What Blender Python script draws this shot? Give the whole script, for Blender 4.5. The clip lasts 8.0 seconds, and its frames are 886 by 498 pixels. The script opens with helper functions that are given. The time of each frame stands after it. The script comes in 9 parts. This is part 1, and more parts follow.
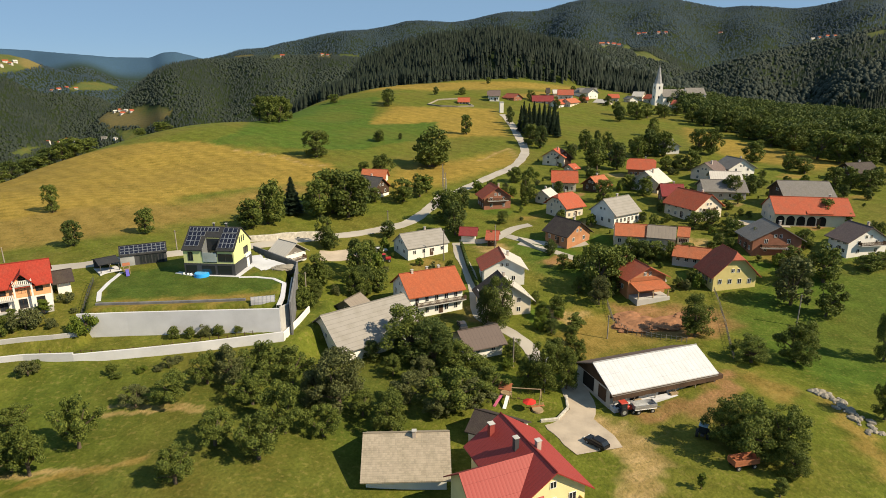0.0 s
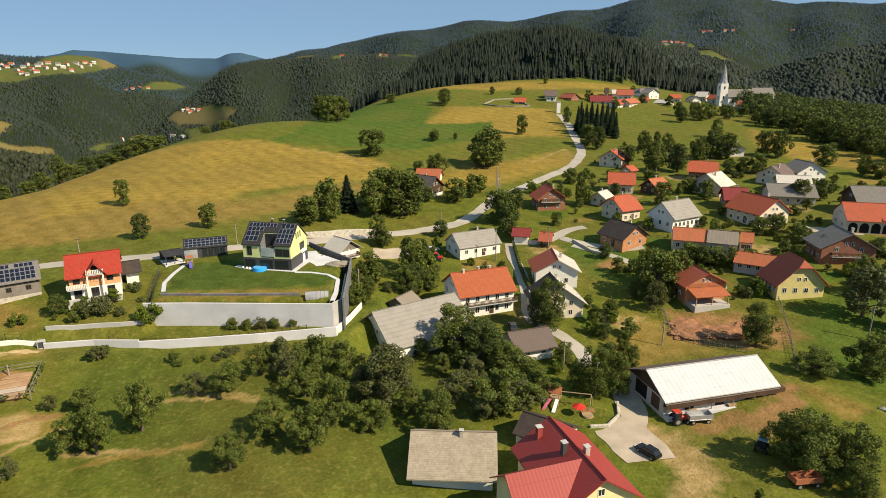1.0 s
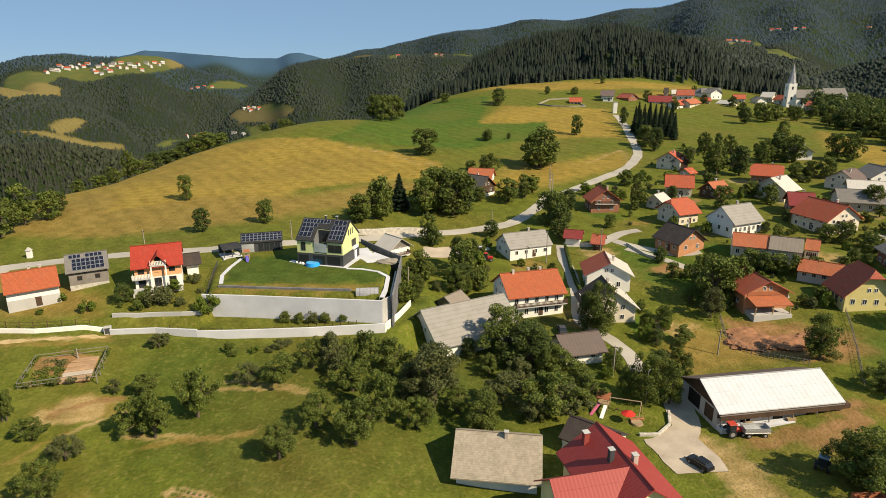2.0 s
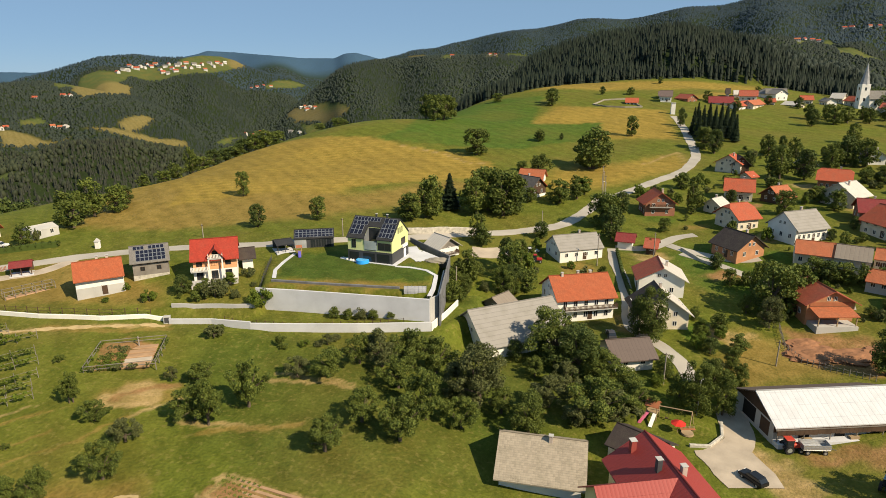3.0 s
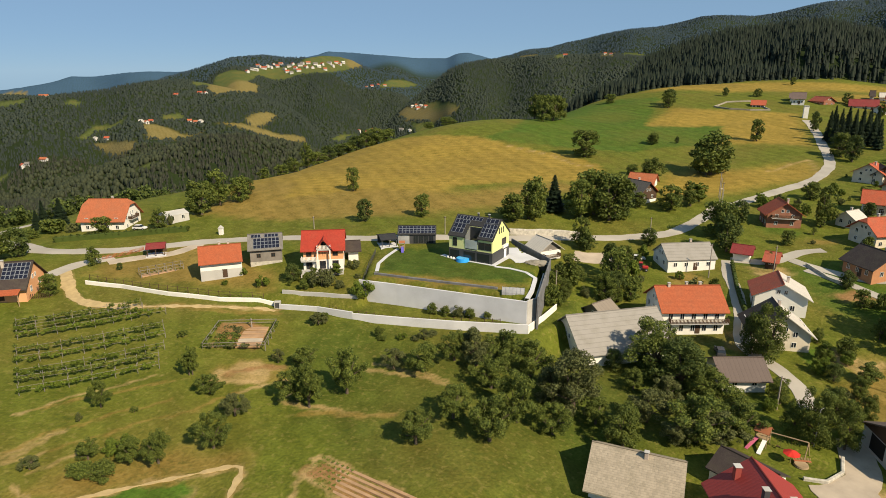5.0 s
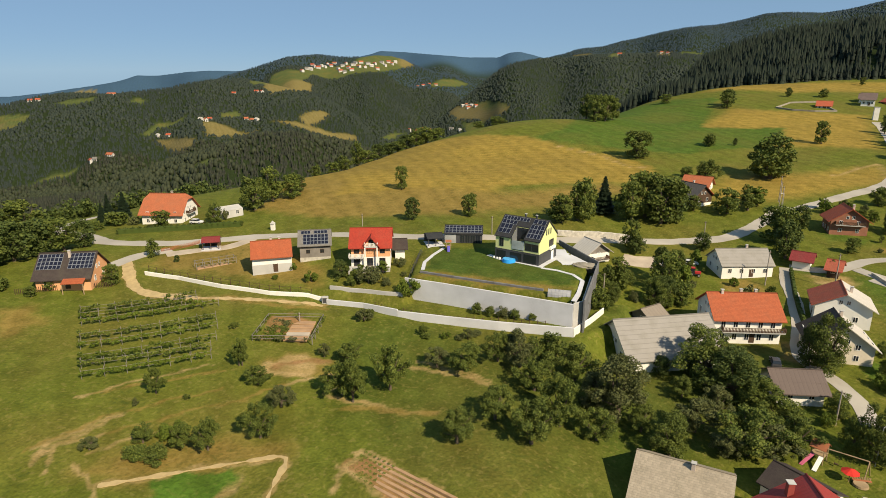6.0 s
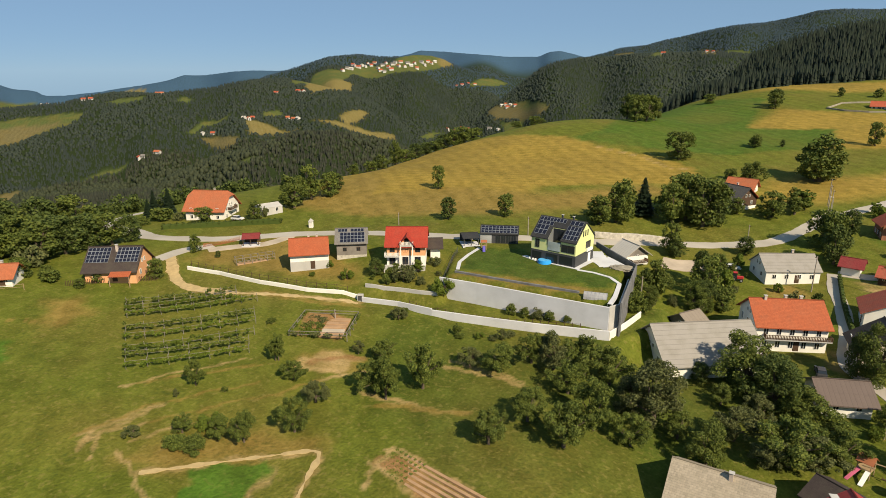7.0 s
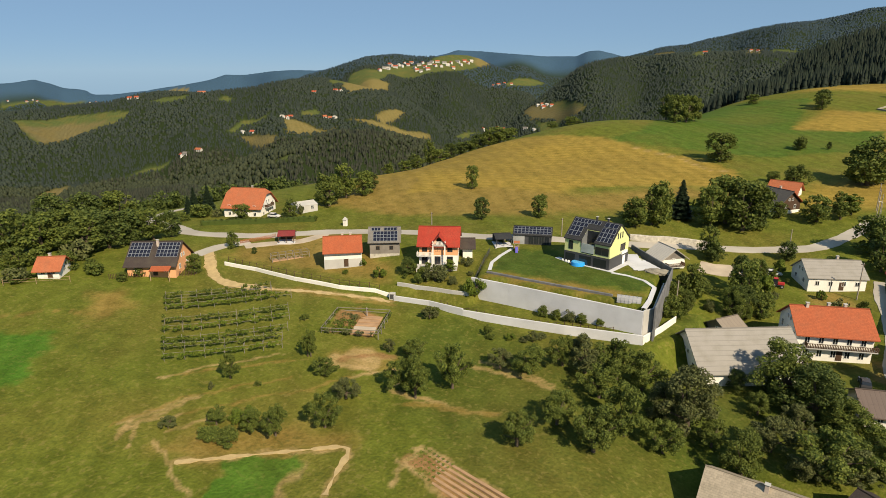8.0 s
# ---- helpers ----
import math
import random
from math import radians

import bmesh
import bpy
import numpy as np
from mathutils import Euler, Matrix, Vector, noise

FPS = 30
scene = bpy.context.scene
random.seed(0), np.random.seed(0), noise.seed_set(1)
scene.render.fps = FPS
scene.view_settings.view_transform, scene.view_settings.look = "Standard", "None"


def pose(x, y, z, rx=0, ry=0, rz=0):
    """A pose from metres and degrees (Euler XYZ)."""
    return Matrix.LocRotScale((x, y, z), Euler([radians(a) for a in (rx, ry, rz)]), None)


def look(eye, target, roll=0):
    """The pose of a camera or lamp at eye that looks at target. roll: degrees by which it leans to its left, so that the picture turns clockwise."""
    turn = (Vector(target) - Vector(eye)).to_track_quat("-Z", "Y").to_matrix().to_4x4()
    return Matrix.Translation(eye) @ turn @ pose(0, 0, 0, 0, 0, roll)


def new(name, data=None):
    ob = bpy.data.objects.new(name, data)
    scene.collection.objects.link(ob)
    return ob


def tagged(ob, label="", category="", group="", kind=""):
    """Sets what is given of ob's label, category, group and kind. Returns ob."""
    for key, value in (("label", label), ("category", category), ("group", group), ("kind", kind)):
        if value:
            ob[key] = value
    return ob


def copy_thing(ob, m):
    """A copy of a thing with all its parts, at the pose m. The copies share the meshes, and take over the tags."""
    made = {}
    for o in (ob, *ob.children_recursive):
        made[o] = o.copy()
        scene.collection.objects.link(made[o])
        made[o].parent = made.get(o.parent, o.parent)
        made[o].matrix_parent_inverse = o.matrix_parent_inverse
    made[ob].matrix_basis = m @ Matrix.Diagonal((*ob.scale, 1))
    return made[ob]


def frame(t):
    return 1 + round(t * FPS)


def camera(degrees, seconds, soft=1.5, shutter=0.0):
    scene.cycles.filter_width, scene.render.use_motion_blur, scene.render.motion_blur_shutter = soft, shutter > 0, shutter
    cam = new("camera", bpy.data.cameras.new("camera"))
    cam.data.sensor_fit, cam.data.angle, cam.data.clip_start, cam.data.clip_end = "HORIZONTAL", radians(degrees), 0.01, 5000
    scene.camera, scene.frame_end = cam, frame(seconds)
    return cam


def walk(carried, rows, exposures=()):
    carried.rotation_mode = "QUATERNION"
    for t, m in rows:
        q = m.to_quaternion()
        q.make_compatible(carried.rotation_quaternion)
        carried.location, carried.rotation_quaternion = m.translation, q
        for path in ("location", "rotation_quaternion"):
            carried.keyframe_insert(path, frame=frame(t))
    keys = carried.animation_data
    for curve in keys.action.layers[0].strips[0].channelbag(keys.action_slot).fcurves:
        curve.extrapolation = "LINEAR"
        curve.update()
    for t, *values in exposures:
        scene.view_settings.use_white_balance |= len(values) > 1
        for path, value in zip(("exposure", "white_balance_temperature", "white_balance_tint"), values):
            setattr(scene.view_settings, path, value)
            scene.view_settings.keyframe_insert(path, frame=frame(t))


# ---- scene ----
cam = camera(72.4, 8.0, 0.9)
ROWS = [
    (0.0, -0.786, -0.076, 59.900, -0.336, -16.474, 0.050),
    (0.5, -0.705, -0.101, 59.899, 2.404, -16.479, 0.133),
    (1.0, -0.619, -0.119, 59.901, 4.825, -16.478, 0.161),
    (1.5, -0.531, -0.130, 59.905, 7.372, -16.490, 0.158),
    (3.0, -0.244, -0.119, 59.936, 14.696, -16.509, 0.169),
    (3.5, -0.142, -0.101, 59.952, 17.299, -16.500, 0.114),
    (4.0, -0.036, -0.076, 59.970, 19.658, -16.507, 0.090),
    (4.5, 0.073, -0.044, 59.992, 22.222, -16.503, 0.111),
    (6.0, 0.421, 0.097, 60.073, 29.429, -16.553, 0.120),
    (6.5, 0.544, 0.158, 60.105, 31.413, -16.588, 0.158),
    (7.0, 0.671, 0.226, 60.141, 32.995, -16.590, 0.200),
    (7.5, 0.800, 0.301, 60.179, 34.691, -16.615, 0.195),
    (8.0, 0.934, 0.384, 60.220, 36.304, -16.610, 0.200),
]
walk(cam, [(t, pose(x, y, z, 90 + pitch, roll, yaw)) for t, x, y, z, yaw, pitch, roll in ROWS], ((0.0, 0.64), (4.0, 0.55), (8.0, 0.50)))

# ---- world and sun ----
SUN_BEARING, SUN_HEIGHT = 112.0, 40.0
world = bpy.data.worlds.new("sky")
scene.world = world
world.use_nodes = True
wt = world.node_tree
sky = wt.nodes.new("ShaderNodeTexSky")
sky.sky_type, sky.sun_disc = "NISHITA", False
sky.sun_elevation, sky.sun_rotation = radians(SUN_HEIGHT), radians(SUN_BEARING)
sky.altitude, sky.air_density, sky.dust_density, sky.ozone_density = 2500, 0.75, 0.0, 6.0
haze = wt.nodes.new("ShaderNodeMix")
haze.data_type = "RGBA"
haze.inputs[0].default_value = 0.66
haze.inputs[7].default_value = (4.8, 7.6, 10.6, 1)
wt.links.new(sky.outputs[0], haze.inputs[6])
wt.links.new(haze.outputs[2], wt.nodes["Background"].inputs[0])
wt.nodes["Background"].inputs[1].default_value = 0.043
sun = new("sun", bpy.data.lights.new("sun", "SUN"))
sun.data.energy, sun.data.angle, sun.data.color = 5.0, radians(0.53), (1.0, 0.84, 0.60)
sb, sh = radians(SUN_BEARING), radians(SUN_HEIGHT)
sun.matrix_world = look((math.sin(sb) * math.cos(sh) * 300, math.cos(sb) * math.cos(sh) * 300, math.sin(sh) * 300), (0, 0, 0))

# The lie of the land: heights (m) over bearing (deg, right of the first view) and distance from the camera's foot.
BEARINGS = np.array([-80, -62, -46, -34, -22, -10, 4, 18, 32, 46.0])
NEAR_R = np.array([0, 70, 110, 150, 200, 280, 400.0])
NEAR_Z = np.array([
    [2, 2, 2, 2, 2, 2, 2, 2, 2, 2],
    [6, 6, 6, 5, 4, 1, 0, 0, 0, -1],
    [9, 8, 7.0, 6.3, 6.2, 2, 0, 0, 1, -1],
    [11, 10, 10.5, 12.8, 12, 5, 3.5, 3, 2, 1],
    [12, 12, 12.8, 14.2, 13.5, 9.5, 8.5, 10, 10, 8],
    [-7, 1, 11, 17, 18, 18, 15.5, 15, 14, 12],
    [-50, -45, -32, 4, 27.5, 28, 27, 23, 19, 16.0]])
FAR_R = np.array([560, 850, 1200, 1800, 4800.0])
FAR_Z = np.array([
    [-75, -75, -80, -65, -30, 36, 47, 33, 20, 18],
    [-105, -100, -115, -135, -130, 0, 60, 30, 0, 0],
    [-140, -140, -150, -160, -160, -120, -60, -50, -40, -30],
    [-150, -150, -160, -160, -160, -140, -90, -60, -50, -50],
    [-150, -150, -150, -150, -150, -150, -150, -150, -150, -150.0]])
# Ridges round the valley: distance of the crest (m), slope of the near side, bearings (deg) and crest heights (m).
RIDGES = [
    (800, 0.26, [-15.2, -12.2, -10.1, -8.3, -7.0, -4.4, -0.9, 3.7, 6.2, 8.7, 11.1, 13.6, 16.1, 18.5, 20.8, 23.1, 24.9], [-5, 6, 16, 45, 64, 81, 94, 100, 97, 91, 83, 71, 61, 52, 42, 32, 23]),  # spruce hill
    (1000, 0.33, [-65.5, -60.9, -56.1, -52.1, -49.0, -45.9, -43.3, -40.7, -37.6, -33.4], [-152, -126, -94, -66, -50, -38, -38, -51, -65, -82]),  # valley spur
    (1750, 0.25, [-73.9, -71.8, -69.7, -67.4, -64.2, -62.1, -60.3, -58.1, -55.4, -53.0, -51.6, -49.6, -47.2, -45.7, -43.2, -40.7, -37.6, -35.5], [-34, -34, -33, -29, -17, -2, 4, 3, 6, 13, 24, 31, 34, 28, 12, -10, -57, -128]),  # long ridge
    (2600, 0.24, [-50.7, -48.6, -46.9, -44.6, -43.1, -40.6, -38.5, -37.0, -35.5, -34.0, -32.9, -31.9, -30.4, -28.3, -26.8, -24.7, -23.2], [-10, 33, 53, 85, 103, 114, 104, 104, 115, 113, 99, 73, 50, 30, -4, -70, -126]),  # village hill
    (2100, 0.3, [-26.0, -24.3, -23.0, -20.8, -18.5, -16.2, -13.8, -10.9, -8.0, -5.5, -2.9], [7, 56, 77, 91, 93, 100, 103, 103, 98, 91, 74]),  # gorge side
    (3500, 0.25, [-20.3, -18.7, -17.5, -16.6, -15.4, -13.7, -10.8, -6.4, -2.9, -0.9, 1.1, 4.1, 6.1, 8.6, 11.0, 13.3, 15.7, 20.2, 22.4, 23.7, 24.9, 28.5, 30.4, 32.2, 34.5], [115, 138, 161, 167, 171, 202, 236, 261, 302, 308, 314, 342, 361, 367, 384, 395, 402, 396, 381, 364, 363, 341, 345, 352, 362]),  # great mountain
    (1950, 0.28, [6.2, 10.1, 13.1, 15.0, 16.9, 18.8, 20.7], [129, 142, 141, 131, 113, 89, 65]),  # shelf farm slope
    (1500, 0.28, [19.9, 22.1, 24.2, 26.6, 28.9, 31.1, 33.2, 34.8, 37.4], [34, 55, 72, 90, 105, 117, 128, 137, 157]),  # east slope
    (4600, 0.3, [-73.6, -71.5, -70.5, -69.4, -68.3, -67.6, -66.1, -65.6, -64.2, -61.7, -58.6, -56.7, -55.3, -53.9, -51.5, -49.6, -47.6, -43.6, -38.5, -36.0, -35.0, -32.9, -30.4, -27.4, -24.4, -23.5, -22.5, -21.3, -20.1], [-20, -14, -8, 7, -21, -46, -58, -87, -89, -79, -39, -11, 25, 21, 47, 54, 50, 68, 125, 164, 190, 182, 158, 140, 139, 169, 176, 156, 132]),  # far hills that get the haze tint
]
LAND_R = np.concatenate([NEAR_R, FAR_R])
LAND_Z = np.concatenate([NEAR_Z, FAR_Z])
LAND_S = np.sqrt(LAND_R)


def catmull(knots, s):
    """Index and the four weights of a smooth curve through uneven knots."""
    n = len(knots)
    i = np.clip(np.searchsorted(knots, s, side="right") - 1, 0, n - 2)
    k0, k1 = knots[i], knots[i + 1]
    h = k1 - k0
    u = np.clip((s - k0) / h, 0, 1)
    a, b = np.maximum(i - 1, 0), np.minimum(i + 2, n - 1)
    da, db = np.maximum(k1 - knots[a], 1e-6), np.maximum(knots[b] - k0, 1e-6)
    m0, m1 = u * (1 - u) ** 2 * h, -u * u * (1 - u) * h
    h0, h1 = (1 + 2 * u) * (1 - u) ** 2, u * u * (3 - 2 * u)
    return (a, i, i + 1, b), (-m0 / da, h0 - m1 / db, h1 + m0 / da, m1 / db)


def smooth(u):
    u = np.clip(u, 0, 1)
    return u * u * (3 - 2 * u)


def inside(x, y, corners):
    """Signed distance to a convex polygon, minus within."""
    d = np.full(np.shape(x), -1e9)
    n = len(corners)
    for k in range(n):
        (ax, ay), (bx, by) = corners[k], corners[(k + 1) % n]
        l = math.hypot(bx - ax, by - ay)
        d = np.maximum(d, ((x - ax) * (by - ay) - (y - ay) * (bx - ax)) / l)
    return d


PADS = []  # level building ground: corners (anticlockwise), height, width of the bank


def height(x, y):
    x, y = np.asarray(x, float), np.asarray(y, float)
    r = np.hypot(x, y)
    az = np.degrees(np.arctan2(x, y))
    # round the back, from +46 over 180 to -80, the land runs evenly on
    back = np.where(az > 46, (az - 46) / 234, np.where(az < -80, (az + 314) / 234, 0))
    azc = np.where((az > 46) | (az < -80), np.where(back < 0.5, 46, -80), az)
    (ra, wr), (ba, wb) = catmull(LAND_S, np.sqrt(r)), catmull(BEARINGS, azc)
    z = 0
    for k in range(4):
        for j in range(4):
            z = z + wr[k] * wb[j] * LAND_Z[ra[k], ba[j]]
    edge = 0
    for k in range(4):
        edge = edge + wr[k] * (LAND_Z[ra[k], 9] * (1 - smooth(back)) + LAND_Z[ra[k], 0] * smooth(back))
    z = np.where(back > 0, edge, z)
    z = z + (0.25 * np.sin(x * 0.11 + 1.3 * np.sin(y * 0.07)) + 0.2 * np.sin(y * 0.16 + x * 0.05))
    wave = 9 * np.sin(x * 0.0131 + 2 * np.sin(y * 0.0083)) + 6 * np.sin(y * 0.0212 + x * 0.011 + 1.0) + 3 * np.sin(x * 0.043 + y * 0.037)
    z = z + np.clip((r - 700) / 500, 0, 1) * wave
    for dist, slope, bear, crest in RIDGES:
        far = r - dist * (1 + 0.035 * np.sin(az * 0.31 + dist) + 0.02 * np.sin(az * 0.9))
        top = np.interp(az, bear, crest)
        out = np.maximum(np.maximum(bear[0] - az, az - bear[-1]), 0)
        fall = np.sqrt(far * far + 3600) - 60
        gully = np.clip(fall / 450, 0, 1) * min(1, dist / 2600) * (9 * np.sin(az * 0.8 + r * 0.0061 + dist) + 4 * np.sin(az * 1.9 - r * 0.009) + 0.2 * wave)
        z = np.maximum(z, top - out * 28 - np.where(far < 0, slope, 0.45) * fall + gully - np.maximum(640 - r, 0) * 0.8)
    for corners, top, bank in PADS:
        d = inside(x, y, corners)
        z = z + (top - z) * smooth(1 - d / bank)
    return z


PADS.append(([(-32.2, 113.3), (-26.6, 121.9), (-28.5, 133.8), (-33.7, 131.7)], 7.5, 5.0))
PADS.append(([(-46.4, 106.3), (-31.9, 110.7), (-32.6, 113.0), (-47.4, 108.4)], 7.0, 5.0))
PADS.append(([(-57.9, 103.3), (-46.4, 106.3), (-47.4, 108.4), (-59.1, 105.4)], 7.1, 5.0))
PADS.append(([(-67.9, 101.1), (-57.9, 103.3), (-59.1, 105.4), (-69.3, 103.1)], 7.2, 5.0))
PADS.append(([(-76.6, 100.4), (-67.9, 101.1), (-69.3, 103.1), (-78.2, 102.5)], 7.7, 5.0))
PADS.append(([(-85.1, 98.2), (-76.6, 100.4), (-78.2, 102.5), (-86.9, 100.2)], 8.2, 5.0))
PADS.append(([(-47.8, 109.5), (-32.9, 114.1), (-33.6, 114.4), (-50.1, 113.6)], 8.6, 0.5))
PADS.append(([(-59.7, 106.5), (-47.8, 109.5), (-50.1, 113.6), (-62.8, 112.8)], 8.6, 0.5))
PADS.append(([(-70.0, 104.2), (-59.7, 106.5), (-62.8, 112.8), (-70.6, 112.0)], 8.6, 0.5))
PADS.append(([(-72.3, 114.1), (-34.4, 117.5), (-38.4, 140.2), (-51.8, 157.7), (-80.1, 143.1), (-79.7, 131.4)], 13.6, 1.4))


# ---- materials ----
MATS = {}


def base_mat(name, rough=0.9, metal=0.0):
    m = bpy.data.materials.new(name)
    m.use_nodes = True
    b = m.node_tree.nodes["Principled BSDF"]
    b.inputs["Roughness"].default_value, b.inputs["Metallic"].default_value = rough, metal
    b.inputs["Specular IOR Level"].default_value = 0.3
    return m, m.node_tree.nodes, m.node_tree.links, b


def ramp_mix(nodes, links, fac, a, b, kind="MIX"):
    mix = nodes.new("ShaderNodeMix")
    mix.data_type, mix.blend_type = "RGBA", kind
    for k, v in ((0, fac), (6, a), (7, b)):
        if isinstance(v, (int, float)):
            mix.inputs[k].default_value = v
        elif isinstance(v, tuple):
            mix.inputs[k].default_value = (*v, 1)
        else:
            links.new(v, mix.inputs[k])
    return mix.outputs[2]


def span(nodes, links, value, lo, hi, to_lo=0.0, to_hi=1.0):
    n = nodes.new("ShaderNodeMapRange")
    links.new(value, n.inputs[0])
    for k, v in zip((1, 2, 3, 4), (lo, hi, to_lo, to_hi)):
        n.inputs[k].default_value = v
    return n.outputs[0]


def noise_at(nodes, links, coord, scale, detail=4.0):
    n = nodes.new("ShaderNodeTexNoise")
    n.inputs["Scale"].default_value, n.inputs["Detail"].default_value = scale, detail
    links.new(coord, n.inputs["Vector"])
    return n.outputs["Fac"]


def bump(nodes, links, b, h, strength, distance):
    n = nodes.new("ShaderNodeBump")
    n.inputs["Strength"].default_value, n.inputs["Distance"].default_value = strength, distance
    links.new(h, n.inputs["Height"])
    links.new(n.outputs[0], b.inputs["Normal"])


def surface(name, col, rough=0.9, metal=0.0, grain=9.0, stain=0.5, vary=0.35, grain_bump=0.02, each=0.0):
    """Paint, plaster, concrete, wood: grain and large stains over one colour; each: how far single pieces differ."""
    if name in MATS:
        return MATS[name]
    m, nodes, links, b = base_mat(name, rough, metal)
    co = nodes.new("ShaderNodeTexCoord").outputs["Object"]
    big, fine = noise_at(nodes, links, co, stain), noise_at(nodes, links, co, grain)
    dark = tuple(c * (1 - vary) for c in col)
    light = tuple(min(0.9, c * (1 + vary * 0.45)) for c in col)
    c = ramp_mix(nodes, links, span(nodes, links, big, 0.3, 0.7), dark, light)
    c = ramp_mix(nodes, links, span(nodes, links, fine, 0.25, 0.75, 0.0, 0.55), c, col)
    if each:
        rnd = nodes.new("ShaderNodeObjectInfo").outputs["Random"]
        c = ramp_mix(nodes, links, span(nodes, links, rnd, 0, 1, 0, each), c, tuple(x * 0.45 for x in col))
    links.new(c, b.inputs["Base Color"])
    if grain_bump:
        bump(nodes, links, b, fine, 0.5, grain_bump)
    MATS[name] = m
    return m


def tiled(name, col, course=0.34, across=0.26, rough=0.75, moss=0.25, depth=0.04, metal=0.0, lichen=(0.12, 0.11, 0.07)):
    """Roofing laid in courses across the slope (local y) and columns along the eaves (local x), with weathering."""
    if name in MATS:
        return MATS[name]
    col = tuple(0.86 * x for x in col)
    m, nodes, links, b = base_mat(name, rough, metal)
    co = nodes.new("ShaderNodeTexCoord").outputs["UV"]
    sep = nodes.new("ShaderNodeSeparateXYZ")
    links.new(co, sep.inputs[0])

    def saw(value, step):
        d = nodes.new("ShaderNodeMath")
        d.operation = "DIVIDE"
        links.new(value, d.inputs[0])
        d.inputs[1].default_value = step
        fr = nodes.new("ShaderNodeMath")
        fr.operation = "FRACT"
        links.new(d.outputs[0], fr.inputs[0])
        return fr.outputs[0]
    rows, cols = saw(sep.outputs[1], course), saw(sep.outputs[0], across)
    big, fine = noise_at(nodes, links, co, 0.45), noise_at(nodes, links, co, 5.0)
    brick = nodes.new("ShaderNodeTexWhiteNoise")
    brick.noise_dimensions = "2D"
    snap = nodes.new("ShaderNodeVectorMath")
    snap.operation = "SNAP"
    links.new(co, snap.inputs[0])
    snap.inputs[1].default_value = (across, course, 1)
    links.new(snap.outputs[0], brick.inputs["Vector"])
    c = ramp_mix(nodes, links, span(nodes, links, brick.outputs["Value"], 0, 1, 0, 0.55 if course < 1 else 0.10), col, tuple(x * 0.62 for x in col))
    c = ramp_mix(nodes, links, span(nodes, links, big, 0.45, 0.75, 0, moss), c, lichen)
    c = ramp_mix(nodes, links, span(nodes, links, fine, 0.5, 0.8, 0, 0.35), c, tuple(min(1, x * 1.35) for x in col))
    c = ramp_mix(nodes, links, span(nodes, links, rows, 0.0, 0.16 if course < 2 else 0.012, 0.45, 0.0), c, tuple(x * 0.3 for x in col))
    if course > 2:
        c = ramp_mix(nodes, links, span(nodes, links, cols, 0.0, 0.14, 0.55, 0.0), c, tuple(x * 0.4 for x in col))
    links.new(c, b.inputs["Base Color"])
    add = nodes.new("ShaderNodeMath")
    links.new(rows, add.inputs[0])
    links.new(span(nodes, links, cols, 0.0, 0.5, 0, 0.5), add.inputs[1])
    bump(nodes, links, b, add.outputs[0], 0.7, depth)
    MATS[name] = m
    return m


def seamed(name, col, step=0.45, rough=0.55, metal=0.0, rust=0.15):
    """Sheet roofing with raised seams running down the slope."""
    return tiled(name, col, course=2.6, across=step, rough=rough, moss=rust, depth=0.05, metal=metal, lichen=tuple(x * 0.5 for x in col))


def leaf_mat(name, a, b2, each=0.6):
    m, nodes, links, b = base_mat(name, 0.75)
    geo, info = nodes.new("ShaderNodeNewGeometry"), nodes.new("ShaderNodeObjectInfo")
    c = ramp_mix(nodes, links, geo.outputs["Random Per Island"], a, b2)
    c = ramp_mix(nodes, links, span(nodes, links, info.outputs["Random"], 0, 1, 0, each), c, tuple((x + y) * 0.3 for x, y in zip(a, b2)))
    links.new(c, b.inputs["Base Color"])
    tr = nodes.new("ShaderNodeBsdfTranslucent")
    links.new(c, tr.inputs[0])
    mx = nodes.new("ShaderNodeMixShader")
    mx.inputs[0].default_value = 0.22
    links.new(b.outputs[0], mx.inputs[1])
    links.new(tr.outputs[0], mx.inputs[2])
    links.new(mx.outputs[0], nodes["Material Output"].inputs[0])
    return m


